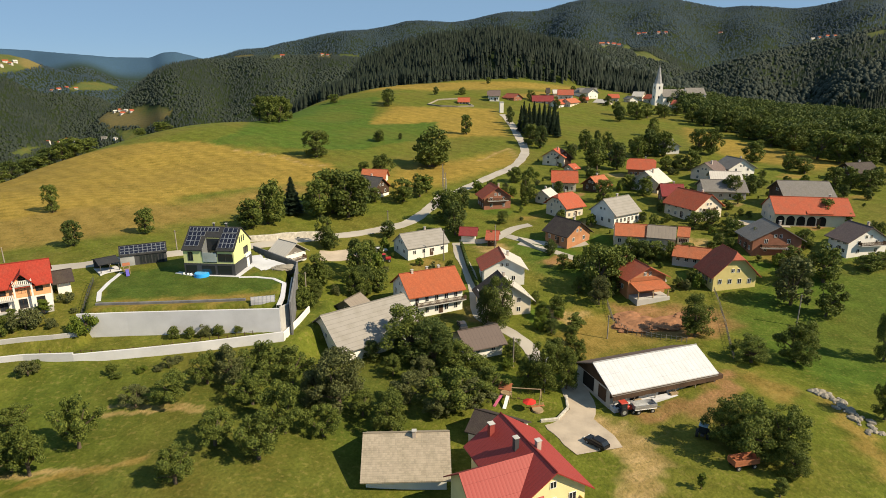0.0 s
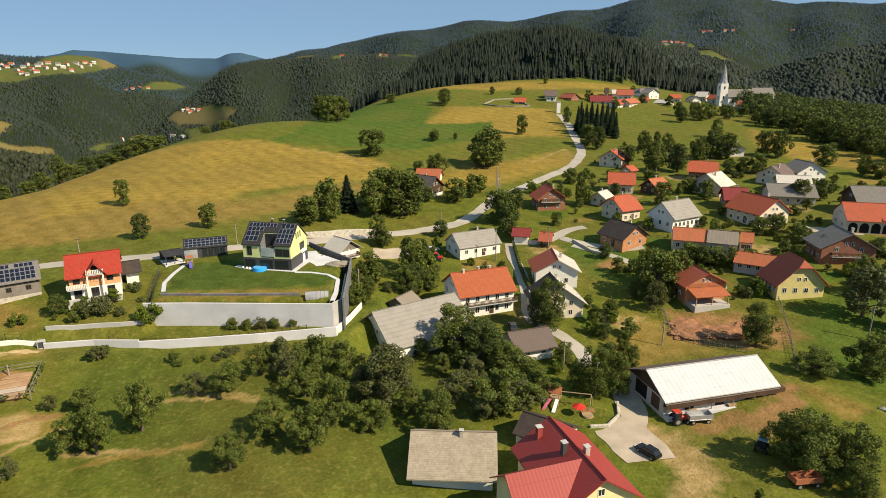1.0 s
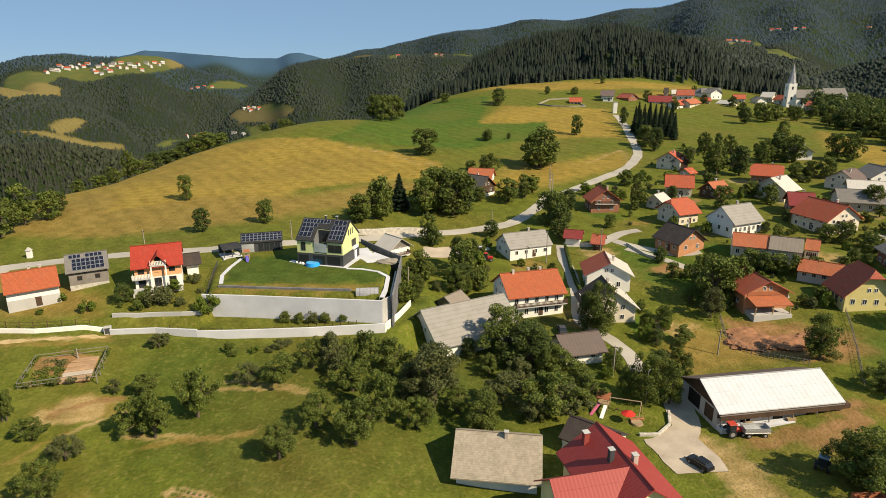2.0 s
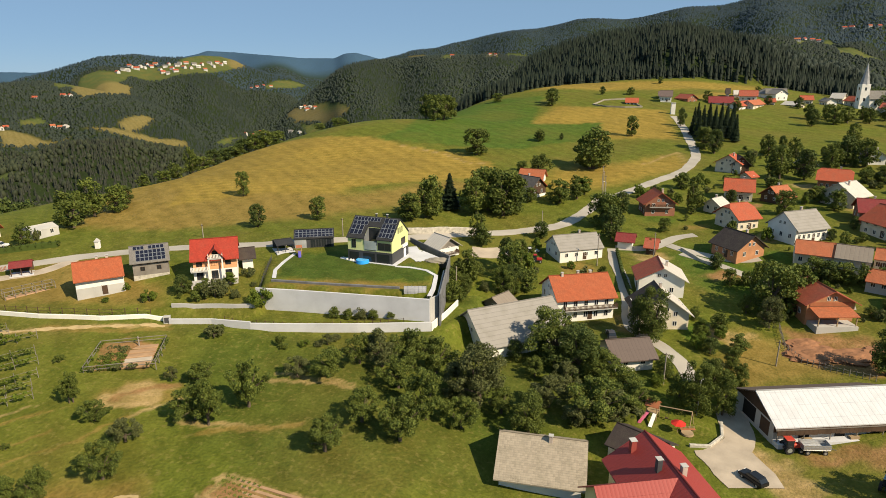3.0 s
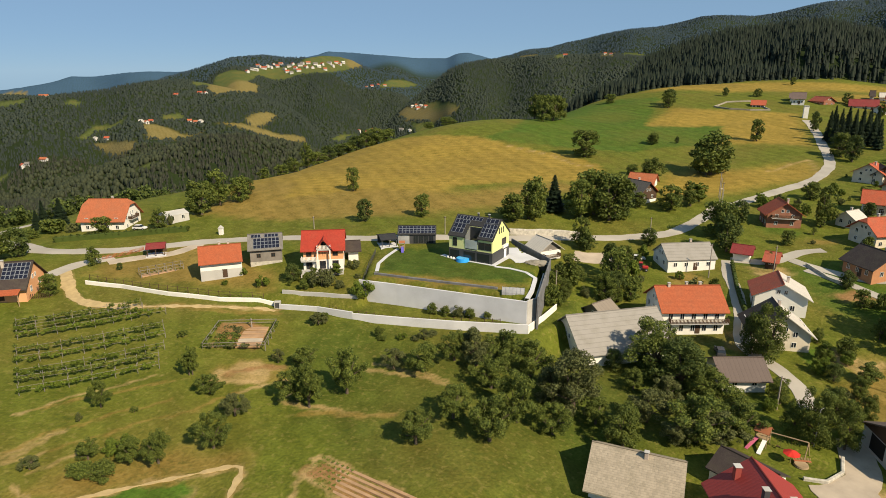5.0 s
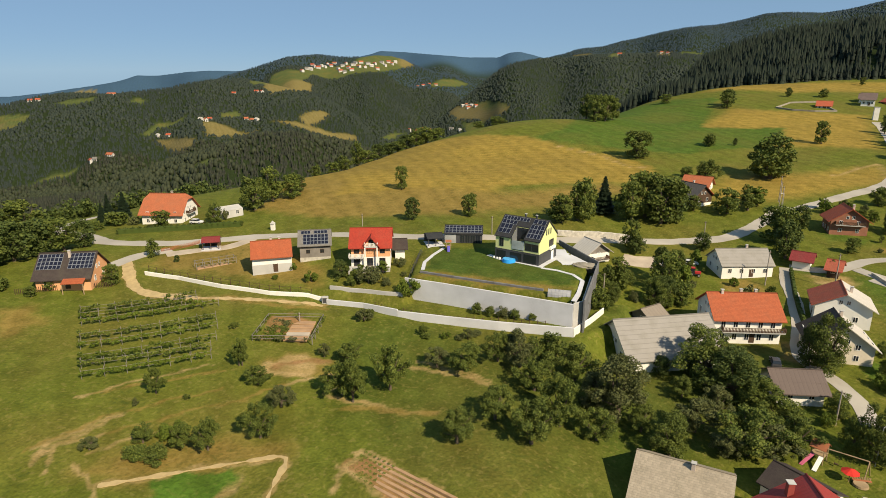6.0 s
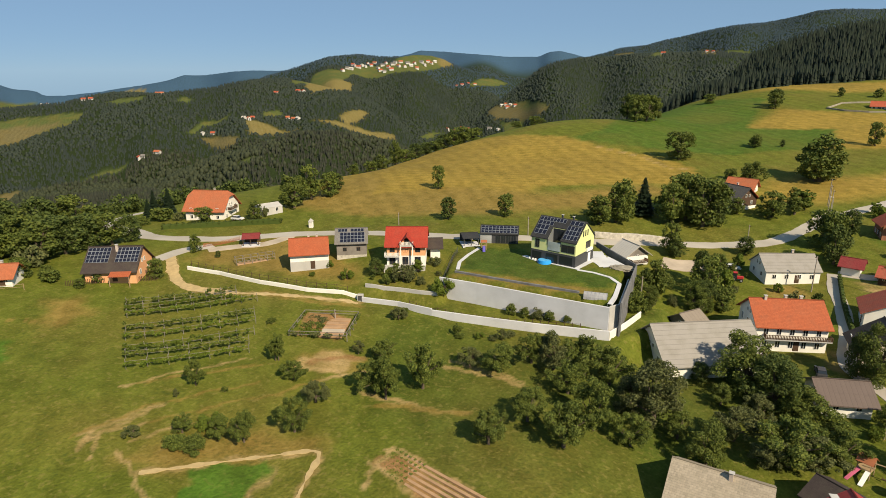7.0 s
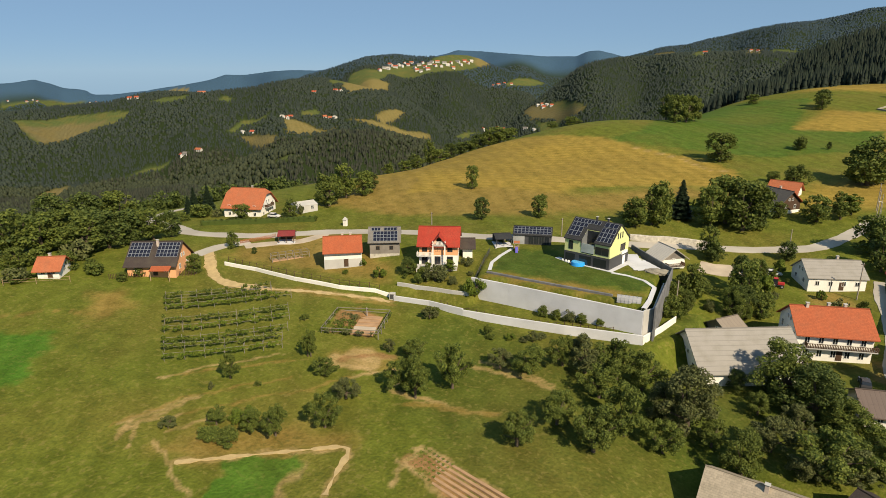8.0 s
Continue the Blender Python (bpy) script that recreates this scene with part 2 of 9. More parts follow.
def ground_mat():
    m, nodes, links, b = base_mat("land_cover", 0.95)
    b.inputs["Specular IOR Level"].default_value = 0.1
    co = nodes.new("ShaderNodeTexCoord").outputs["Object"]
    at = nodes.new("ShaderNodeAttribute")
    at.attribute_name = "cover"
    big, mid, fine = noise_at(nodes, links, co, 0.035, 6), noise_at(nodes, links, co, 0.30, 8), noise_at(nodes, links, co, 1.9, 8)
    tuft = noise_at(nodes, links, co, 6.0, 4)
    wave = nodes.new("ShaderNodeTexWave")
    wave.bands_direction = "DIAGONAL"
    for key, v in (("Scale", 0.055), ("Distortion", 9.0), ("Detail", 3.0), ("Detail Scale", 0.25)):
        wave.inputs[key].default_value = v
    links.new(co, wave.inputs["Vector"])
    red = nodes.new("ShaderNodeSeparateColor")
    links.new(at.outputs["Color"], red.inputs[0])
    grassy = span(nodes, links, red.outputs[0], 0.05, 0.09)

    def on_grass(value):
        p = nodes.new("ShaderNodeMath")
        p.operation = "MULTIPLY"
        links.new(value, p.inputs[0])
        links.new(grassy, p.inputs[1])
        return p.outputs[0]
    c = ramp_mix(nodes, links, span(nodes, links, mid, 0.35, 0.68, 0.0, 0.62), at.outputs["Color"], (0.45, 0.50, 0.34), "MULTIPLY")
    c = ramp_mix(nodes, links, on_grass(span(nodes, links, big, 0.44, 0.66, 0.0, 0.36)), c, (0.164, 0.117, 0.031))
    c = ramp_mix(nodes, links, span(nodes, links, wave.outputs["Fac"], 0.4, 0.9, 0.0, 0.22), c, (0.55, 0.52, 0.40), "MULTIPLY")
    c = ramp_mix(nodes, links, span(nodes, links, fine, 0.42, 0.66, 0.0, 0.42), c, (0.46, 0.50, 0.30), "MULTIPLY")
    c = ramp_mix(nodes, links, span(nodes, links, tuft, 0.5, 0.75, 0.0, 0.4), c, (1.3, 1.25, 1.0), "MULTIPLY")
    turn = nodes.new("ShaderNodeMapping")
    turn.inputs["Rotation"].default_value = (0, 0, radians(-25))
    links.new(co, turn.inputs["Vector"])
    swath = nodes.new("ShaderNodeTexWave")
    swath.bands_direction = "Y"
    for key, v in (("Scale", 0.075), ("Distortion", 2.5), ("Detail", 2.0), ("Detail Scale", 0.15)):
        swath.inputs[key].default_value = v
    links.new(turn.outputs[0], swath.inputs["Vector"])
    mown = nodes.new("ShaderNodeMath")
    mown.operation = "MULTIPLY"
    links.new(span(nodes, links, swath.outputs["Fac"], 0.35, 0.8, 0.0, 0.55), mown.inputs[0])
    links.new(span(nodes, links, red.outputs[0], 0.24, 0.38), mown.inputs[1])
    c = ramp_mix(nodes, links, mown.outputs[0], c, (0.70, 0.72, 0.55), "MULTIPLY")
    fleck, patch = noise_at(nodes, links, co, 1.1, 10), noise_at(nodes, links, co, 0.09, 3)
    c = ramp_mix(nodes, links, on_grass(span(nodes, links, fleck, 0.56, 0.66, 0.0, 0.26)), c, (0.257, 0.203, 0.066))
    dark = nodes.new("ShaderNodeMath")
    dark.operation = "MULTIPLY"
    links.new(span(nodes, links, fleck, 0.46, 0.36, 0.0, 0.38), dark.inputs[0])
    links.new(span(nodes, links, patch, 0.35, 0.6), dark.inputs[1])
    c = ramp_mix(nodes, links, dark.outputs[0], c, (0.043, 0.066, 0.011))
    links.new(c, b.inputs["Base Color"])
    bump(nodes, links, b, fine, 0.9, 0.25)
    return m


GROUND = ground_mat()
LEAF = {"green": leaf_mat("leaf_green", (0.046, 0.076, 0.011), (0.165, 0.192, 0.032), 0.45),
        "grey": leaf_mat("leaf_grey", (0.062, 0.078, 0.024), (0.150, 0.160, 0.052), 0.4),
        "lime": leaf_mat("leaf_lime", (0.076, 0.118, 0.011), (0.144, 0.184, 0.018)),
        "dark": leaf_mat("needle_dark", (0.009, 0.021, 0.009), (0.024, 0.044, 0.016)),
        "wood": leaf_mat("leaf_wood", (0.034, 0.058, 0.011), (0.105, 0.132, 0.026), 0.0)}
BARK = surface("bark", (0.11, 0.085, 0.06), grain=14, vary=0.5)
WHITE = surface("white_plaster", (0.72, 0.70, 0.65), vary=0.14, stain=0.4)
CONCRETE = surface("concrete", (0.42, 0.41, 0.39), vary=0.22, stain=0.25, grain=4)
PALE_CONCRETE = surface("pale_concrete", (0.53, 0.535, 0.56), vary=0.18, stain=0.25, grain=4)
DARK = surface("dark_cladding", (0.055, 0.057, 0.062), rough=0.6, vary=0.2)
DARK_WOOD = surface("dark_wood", (0.075, 0.045, 0.028), vary=0.45, grain=16)
WOOD = surface("pale_wood", (0.33, 0.24, 0.14), vary=0.4, grain=16)
FRAME_WHITE = surface("white_paint", (0.75, 0.75, 0.73), rough=0.5, vary=0.06)
STEEL = surface("galvanised_steel", (0.45, 0.46, 0.47), rough=0.45, metal=0.6, vary=0.2)
ASPHALT = surface("road_surface", (0.36, 0.33, 0.285), vary=0.25, stain=0.12, grain=2.0)
GRAVEL = surface("gravel", (0.40, 0.335, 0.26), vary=0.3, stain=0.3, grain=3.5, grain_bump=0.05)
STONE = surface("rubble_stone", (0.30, 0.27, 0.22), vary=0.35, grain=2.0, each=0.5)
SOIL = surface("soil", (0.36, 0.225, 0.125), vary=0.3, grain=3, grain_bump=0.06)
RED_SOIL = surface("red_soil", (0.27, 0.13, 0.065), vary=0.4, stain=0.6, grain=2.5, grain_bump=0.12)
DIRT = surface("trodden_dirt", (0.42, 0.31, 0.15), vary=0.3, stain=0.8, grain=2.5, grain_bump=0.05)
TYRE = surface("rubber", (0.02, 0.02, 0.021), rough=0.8)
GLASS, gn, gl, gb = base_mat("window_glass", 0.06)
gb.inputs["Base Color"].default_value = (0.018, 0.022, 0.028, 1)
gb.inputs["Specular IOR Level"].default_value = 0.6
PANEL, gn, gl, gb = base_mat("solar_cell", 0.30)
gb.inputs["Base Color"].default_value = (0.011, 0.013, 0.026, 1)
gb.inputs["Specular IOR Level"].default_value = 0.25


# ---- mesh helpers ----
def part(name, bm, material, parent=None, label=""):
    me = bpy.data.meshes.new(name)
    bm.to_mesh(me)
    bm.free()
    me.materials.append(material)
    ob = new(name, me)
    if parent:
        ob.parent = parent
    return tagged(ob, label)


def shared(name, me, parent, x, y, z, rz=0.0, rx=0.0):
    ob = new(name, me)
    ob.parent = parent
    ob.matrix_basis = pose(x, y, z, rx, 0, rz)
    return ob


def box(bm, x0, y0, z0, x1, y1, z1, bevel=0.0):
    r = bmesh.ops.create_cube(bm, size=1.0, matrix=Matrix.LocRotScale(((x0 + x1) / 2, (y0 + y1) / 2, (z0 + z1) / 2), None, (abs(x1 - x0), abs(y1 - y0), abs(z1 - z0))))
    if bevel:
        es = {e for v in r["verts"] for e in v.link_edges}
        bmesh.ops.bevel(bm, geom=list(es), offset=bevel, segments=1, affect="EDGES")


def rod(bm, a, b, r0, r1=None, n=8):
    a, b = Vector(a), Vector(b)
    q = (b - a).to_track_quat("Z", "Y").to_matrix().to_4x4()
    bmesh.ops.create_cone(bm, cap_ends=True, segments=n, radius1=r0, radius2=r0 if r1 is None else r1, depth=(b - a).length, matrix=Matrix.Translation((a + b) / 2) @ q)


def slab(bm, pts, thick, uv_dir=None):
    """A sheet of even thickness below the given outline, with UVs along and down the slope."""
    top = [bm.verts.new(p) for p in pts]
    low = [bm.verts.new(Vector(p) - Vector((0, 0, thick))) for p in pts]
    faces = [bm.faces.new(top), bm.faces.new(list(reversed(low)))]
    n = len(pts)
    for k in range(n):
        faces.append(bm.faces.new([top[k], low[k], low[(k + 1) % n], top[(k + 1) % n]]))
    lay = bm.loops.layers.uv.verify()
    along = Vector(uv_dir or (1, 0, 0)).normalized()
    faces[0].normal_update()
    down = faces[0].normal.cross(along)
    for f in faces:
        for l in f.loops:
            l[lay].uv = (l.vert.co.dot(along) + 50, l.vert.co.dot(down) + 50)
    bmesh.ops.recalc_face_normals(bm, faces=faces)


def strip_mesh(pts, width, lift=0.1, step=1.5, drop=0.6, ragged=0.06):
    """A paved strip laid over the land along a smooth line, with edges that go into the ground."""
    p = [Vector((*q, 0)) for q in pts]
    fine = []
    for k in range(len(p) - 1):
        a, b, c, d = p[max(k - 1, 0)], p[k], p[k + 1], p[min(k + 2, len(p) - 1)]
        n = max(2, int((c - b).length / step))
        for j in range(n):
            u = j / n
            fine.append(0.5 * ((2 * b) + (c - a) * u + (2 * a - 5 * b + 4 * c - d) * u * u + (3 * b - a - 3 * c + d) * u ** 3))
    fine.append(p[-1])
    bm = bmesh.new()
    rows = []
    for k, q in enumerate(fine):
        t = (fine[min(k + 1, len(fine) - 1)] - fine[max(k - 1, 0)]).normalized()
        s = Vector((t.y, -t.x, 0))
        w = width / 2 * max(0.15, 1 + ragged * (math.sin(k * 0.7) + 0.7 * math.sin(k * 1.9) + 0.5 * math.sin(k * 0.23)))
        row = []
        for j in (-1, -0.5, 0, 0.5, 1):
            c = q + s * w * j
            row.append(Vector((c.x, c.y, float(height(c.x, c.y)) + lift)))
        row = [row[0] - Vector((0, 0, drop))] + row + [row[-1] - Vector((0, 0, drop))]
        rows.append([bm.verts.new(v) for v in row])
    for a, b in zip(rows, rows[1:]):
        for j in range(len(a) - 1):
            bm.faces.new([a[j], a[j + 1], b[j + 1], b[j]])
    bmesh.ops.recalc_face_normals(bm, faces=bm.faces)
    return bm

# ---- the ground: one sheet to the horizon, coloured by what grows there, haze and shade ----
GREEN, DRY, GOLD, LUSH = (0.123, 0.140, 0.019), (0.257, 0.179, 0.048), (0.320, 0.222, 0.048), (0.076, 0.127, 0.016)
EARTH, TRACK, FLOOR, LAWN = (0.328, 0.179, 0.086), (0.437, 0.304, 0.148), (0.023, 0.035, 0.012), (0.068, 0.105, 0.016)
HAZE_BLUE, FIELD, DEEP = (0.050, 0.100, 0.185), (0.070, 0.160, 0.016), (0.090, 0.113, 0.017)
# Meadow colours greyed with haze for the far clearings.
HAZE_GREEN, HAZE_GOLD, HAZE_DRY = (0.090, 0.113, 0.035), (0.211, 0.168, 0.066), (0.156, 0.129, 0.062)
COVERS, TRACKS = [], []


def cover(colour, soft, corners):
    COVERS.append((colour, soft, corners))


def track(colour, width, pts):
    TRACKS.append((colour, width, pts))


WOOD_AZ = np.array([-80, -66, -62, -57, -52, -46, -34, -22, -10, -4, 6, 17, 20, 23, 27, 33, 38, 46.0])
WOOD_R = np.array([182, 196, 262, 275, 280, 345, 470, 545, 520, 560, 610, 640, 545, 458, 398, 358, 346, 346.0])


def wooded(x, y):
    """How far beyond the edge of the woods (m)."""
    return np.hypot(x, y) - np.interp(np.degrees(np.arctan2(x, y)), WOOD_AZ, WOOD_R)


def in_poly(x, y, c):
    hit = np.zeros(np.shape(x), bool)
    for (ax, ay), (bx, by) in zip(c, c[1:] + c[:1]):
        if ay != by:
            hit ^= ((ay > y) != (by > y)) & (x < (bx - ax) * (y - ay) / (by - ay) + ax)
    return hit


def edge_distance(x, y, pts):
    d = np.full(np.shape(x), 1e9)
    for (ax, ay), (bx, by) in zip(pts, pts[1:]):
        l2 = (bx - ax) ** 2 + (by - ay) ** 2 + 1e-9
        u = np.clip(((x - ax) * (bx - ax) + (y - ay) * (by - ay)) / l2, 0, 1)
        d = np.minimum(d, np.hypot(x - ax - u * (bx - ax), y - ay - u * (by - ay)))
    return d


cover(GOLD, 6, [(-166.4, 161.6), (-205.0, 245.0), (-215.0, 330.0), (-149.6, 298.0), (-99.8, 296.7), (-75.0, 286.1), (-89.1, 259.9), (-97.1, 219.4), (-91.4, 202.2), (-112.0, 169.8), (-132.6, 155.1)])
cover(DRY, 6, [(-164.2, 148.0), (-167.2, 196.2), (-135.0, 192.5), (-93.3, 206.2), (-63.3, 245.6), (-23.1, 240.7), (-22.2, 235.0), (-63.1, 230.4), (-69.5, 200.5), (-96.0, 169.1), (-127.0, 148.5)])
cover(GOLD, 5, [(-49.4, 375.0), (-34.0, 448.2), (39.5, 447.9), (40.6, 361.6), (-1.1, 350.0), (-30.7, 356.6)])
cover(GOLD, 8, [(-63.6, 527.7), (-42.4, 565.6), (35.2, 585.1), (122.2, 598.6), (146.0, 584.4), (56.5, 534.9), (-1.5, 515.4)])
cover(GOLD, 6, [(-21.6, 275.2), (4.5, 293.4), (36.4, 322.4), (39.3, 297.8), (19.6, 273.4), (1.5, 254.8), (-14.3, 236.8), (-21.8, 245.8)])
cover(GOLD, 5, [(159.7, 402.4), (169.4, 369.7), (176.4, 329.5), (190.4, 292.6), (201.5, 284.7), (170.1, 272.2), (155.7, 294.3), (144.0, 311.6), (141.6, 346.6)])
cover(GREEN, 5, [(86.9, 418.9), (160.6, 454.1), (127.4, 347.3), (99.1, 326.9), (82.7, 363.3)])
cover(GOLD, 5, [(79.6, 527.2), (116.8, 545.2), (103.4, 501.8), (51.9, 489.7)])
cover(LUSH, 1.5, [(-119.3, 301.6), (-109.1, 328.4), (-130.0, 510.0), (-46.6, 485.0), (-44.8, 389.3), (-2.5, 400.2), (-0.9, 357.9), (-42.7, 310.1), (-68.5, 307.4)])
cover(GOLD, 2.0, [(-188.3, 268.5), (-167.3, 308.3), (-122.8, 307.8), (-101.9, 298.6), (-71.1, 294.6), (-50.7, 278.9), (-42.0, 257.4), (-64.2, 245.4), (-98.7, 216.1), (-125.4, 196.7), (-143.1, 173.1), (-160.3, 209.5)])
cover(LUSH, 4, [(20.8, 184.7), (32.9, 193.3), (48.0, 165.3), (40.7, 154.6), (25.9, 158.4)])
cover(LUSH, 5, [(74.7, 145.3), (115.9, 151.5), (86.1, 106.4), (75.3, 103.5), (69.4, 124.8)])
cover(DRY, 4, [(32.0, 141.4), (40.9, 137.4), (49.4, 125.7), (30.7, 116.6), (26.0, 123.9)])
cover(EARTH, 2, [(43.0, 142.8), (57.7, 142.0), (69.5, 136.5), (72.4, 131.1), (58.1, 125.0), (42.7, 128.9)])
cover(LUSH, 5, [(69.0, 135.2), (80.5, 144.9), (96.9, 153.9), (119.7, 154.5), (136.4, 150.4), (105.8, 111.3), (85.6, 104.2), (72.5, 109.7), (68.3, 122.2)])
cover(GREEN, 4, [(57.3, 109.2), (69.6, 105.0), (72.4, 86.5), (64.3, 74.8), (54.0, 74.3), (52.6, 94.3)])
cover(EARTH, 1.5, [(55.6, 110.6), (58.5, 108.0), (54.2, 100.1), (46.1, 98.1), (40.0, 95.6), (34.4, 94.0), (34.0, 96.6), (46.3, 101.3), (51.9, 103.3)])
cover(TRACK, 2, [(22.6, 95.2), (28.1, 96.8), (31.2, 91.6), (32.8, 85.3), (32.3, 77.8), (28.1, 71.7), (24.9, 71.8), (28.7, 79.2), (28.4, 85.3), (24.1, 88.7)])
cover(DRY, 2, [(70.7, 103.0), (72.8, 101.1), (72.1, 85.0), (69.4, 77.1), (67.3, 78.2), (68.3, 89.0)])
cover(DRY, 2, [(59.5, 111.6), (64.2, 107.2), (67.2, 100.7), (63.5, 97.8), (58.6, 102.6)])
cover(EARTH, 3, [(49.7, 101.7), (55.4, 105.1), (53.2, 97.7), (45.9, 95.0), (41.5, 96.5)])
cover(TRACK, 2, [(30.6, 90.7), (33.4, 87.1), (34.8, 80.6), (30.4, 77.9), (29.6, 83.8)])
cover(GREEN, 3, [(-158.4, 122.8), (-156.0, 140.4), (-140.0, 146.1), (-92.8, 163.5), (-76.2, 169.6), (-61.4, 178.7), (-58.5, 170.8), (-84.5, 149.2), (-117.5, 137.3), (-147.2, 118.1)])
cover(TRACK, 1.2, [(53.1, 197.7), (50.3, 202.1), (44.1, 197.6), (47.6, 194.6), (50.9, 193.3)])
cover(LUSH, 1.2, [(70.1, 204.6), (64.9, 206.2), (60.7, 203.5), (60.1, 201.0), (68.9, 200.1)])
cover(DRY, 1.2, [(36.4, 210.7), (30.1, 212.1), (27.9, 209.6), (26.1, 207.6), (34.0, 207.2)])
cover(EARTH, 1.2, [(44.0, 188.1), (39.4, 190.7), (34.4, 190.2), (35.0, 183.1), (41.6, 183.8)])
cover(LUSH, 1.2, [(55.5, 184.3), (49.1, 187.2), (43.7, 184.7), (46.5, 180.1), (52.2, 177.4)])
cover(TRACK, 1.2, [(66.9, 181.5), (64.3, 185.5), (57.6, 183.1), (59.1, 175.6), (66.6, 175.9)])
cover(TRACK, 1.2, [(81.8, 176.7), (75.9, 179.9), (71.1, 177.7), (72.3, 174.1), (77.5, 171.8)])
cover(LUSH, 1.2, [(87.9, 166.8), (80.8, 170.6), (76.2, 166.5), (77.4, 163.6), (86.4, 161.4)])
cover(DRY, 1.2, [(100.5, 165.5), (95.1, 168.1), (90.4, 165.0), (90.4, 159.4), (99.2, 159.7)])
cover(EARTH, 1.2, [(125.1, 190.8), (118.1, 191.7), (113.6, 190.4), (116.7, 185.6), (121.1, 184.7)])
cover(LUSH, 1.2, [(120.0, 164.1), (113.8, 167.8), (107.6, 163.5), (107.9, 157.8), (116.2, 158.3)])
cover(TRACK, 1.2, [(108.9, 218.2), (103.9, 220.9), (95.1, 217.6), (97.7, 215.2), (107.5, 212.5)])
cover(TRACK, 1.2, [(99.5, 233.6), (94.0, 235.1), (88.9, 233.5), (90.5, 228.9), (95.3, 228.3)])
cover(LUSH, 1.2, [(138.4, 263.3), (134.1, 268.3), (130.5, 264.7), (132.1, 257.9), (136.5, 259.2)])
cover(DRY, 1.2, [(160.7, 263.6), (154.1, 267.0), (146.5, 261.5), (149.7, 257.4), (156.5, 257.2)])
cover(EARTH, 1.2, [(57.2, 238.1), (51.4, 239.0), (43.8, 238.3), (46.2, 232.4), (53.3, 231.2)])
cover(LUSH, 1.2, [(26.3, 217.8), (18.8, 220.4), (13.3, 219.9), (16.0, 212.7), (24.1, 212.4)])
cover(TRACK, 1.2, [(90.9, 232.2), (87.2, 235.6), (83.3, 233.5), (84.3, 228.7), (89.0, 227.3)])
cover(TRACK, 1.2, [(84.6, 265.8), (79.4, 270.2), (72.9, 266.7), (75.1, 261.9), (81.1, 261.3)])
cover(LUSH, 1.2, [(75.0, 157.5), (67.9, 160.9), (63.2, 158.6), (65.5, 153.1), (71.8, 151.7)])
cover(DRY, 1.2, [(52.3, 163.0), (46.0, 165.4), (44.1, 162.6), (44.4, 157.3), (50.3, 158.7)])
cover(EARTH, 1.2, [(39.5, 171.8), (33.6, 173.7), (31.1, 171.3), (29.0, 167.4), (36.4, 166.2)])
cover(LUSH, 1.2, [(27.8, 138.1), (23.4, 142.5), (18.9, 137.9), (21.6, 133.5), (28.5, 133.1)])
cover(TRACK, 1.2, [(35.2, 138.2), (29.2, 140.3), (25.8, 139.6), (25.3, 135.0), (32.0, 134.4)])
cover(TRACK, 1.2, [(20.8, 182.2), (15.2, 185.6), (10.1, 181.5), (11.4, 177.6), (19.1, 176.3)])
cover(LUSH, 1.2, [(15.9, 186.9), (11.9, 190.4), (5.9, 187.5), (7.7, 184.0), (14.8, 181.8)])
cover(DRY, 1.2, [(1.0, 170.5), (-4.7, 172.4), (-9.1, 168.9), (-9.9, 165.0), (-0.8, 162.9)])
cover(EARTH, 1.2, [(10.9, 140.0), (7.0, 143.4), (1.8, 139.7), (4.0, 134.9), (9.2, 133.6)])
cover(LUSH, 1.2, [(-11.4, 181.6), (-15.7, 183.2), (-21.7, 182.1), (-22.6, 178.4), (-13.7, 176.2)])
cover(TRACK, 1.2, [(-18.7, 179.7), (-23.8, 181.9), (-26.0, 180.9), (-27.0, 175.5), (-20.4, 175.3)])
cover(TRACK, 1.2, [(56.1, 155.4), (52.1, 159.9), (46.6, 154.6), (50.0, 151.3), (57.8, 150.9)])
cover(LUSH, 1.2, [(95.4, 160.7), (89.9, 162.4), (81.6, 161.2), (86.1, 156.8), (91.0, 155.0)])
cover(DRY, 1.2, [(165.1, 226.6), (159.4, 229.3), (154.0, 225.8), (156.3, 223.3), (160.9, 222.2)])
cover(EARTH, 1.2, [(158.0, 243.6), (155.2, 246.8), (147.0, 242.0), (149.9, 239.2), (155.4, 236.7)])
cover(DEEP, 5, [(-55.7, 76.0), (-51.7, 92.6), (-36.8, 112.7), (-19.2, 109.7), (-9.2, 97.4), (-10.4, 82.8), (-35.1, 58.0), (-44.6, 63.7)])
# Darker green stands in for tree shade on the grass by the barn.
cover(DEEP, 5, [(-31.7, 130.0), (-10.3, 149.0), (6.8, 142.5), (7.5, 120.7), (-11.7, 111.6), (-21.3, 110.1)])
cover(DEEP, 5, [(-79.3, 97.6), (-31.5, 107.3), (-15.4, 101.4), (-11.8, 73.4), (-58.5, 67.1)])
# Dark undergrowth green, with the shade under the orchard trees put in.
cover((0.078, 0.102, 0.016), 4, [(-45.9, 96.0), (-36.5, 112.3), (-26.5, 106.9), (-12.5, 116.7), (7.3, 125.8), (13.9, 116.8), (8.9, 102.0), (-9.6, 88.2), (-19.2, 86.7), (-30.9, 74.4), (-41.0, 73.2)])
cover(LAWN, 0.7, [(-75.5, 125.0), (-77.4, 136.9), (-65.0, 142.1), (-46.0, 136.1), (-37.1, 133.5), (-37.2, 125.9), (-53.8, 121.5), (-70.6, 119.7)])
cover(DRY, 1.5, [(-70.8, 114.9), (-51.6, 116.9), (-37.4, 119.4), (-37.5, 123.3), (-53.5, 120.8), (-69.7, 118.1)])
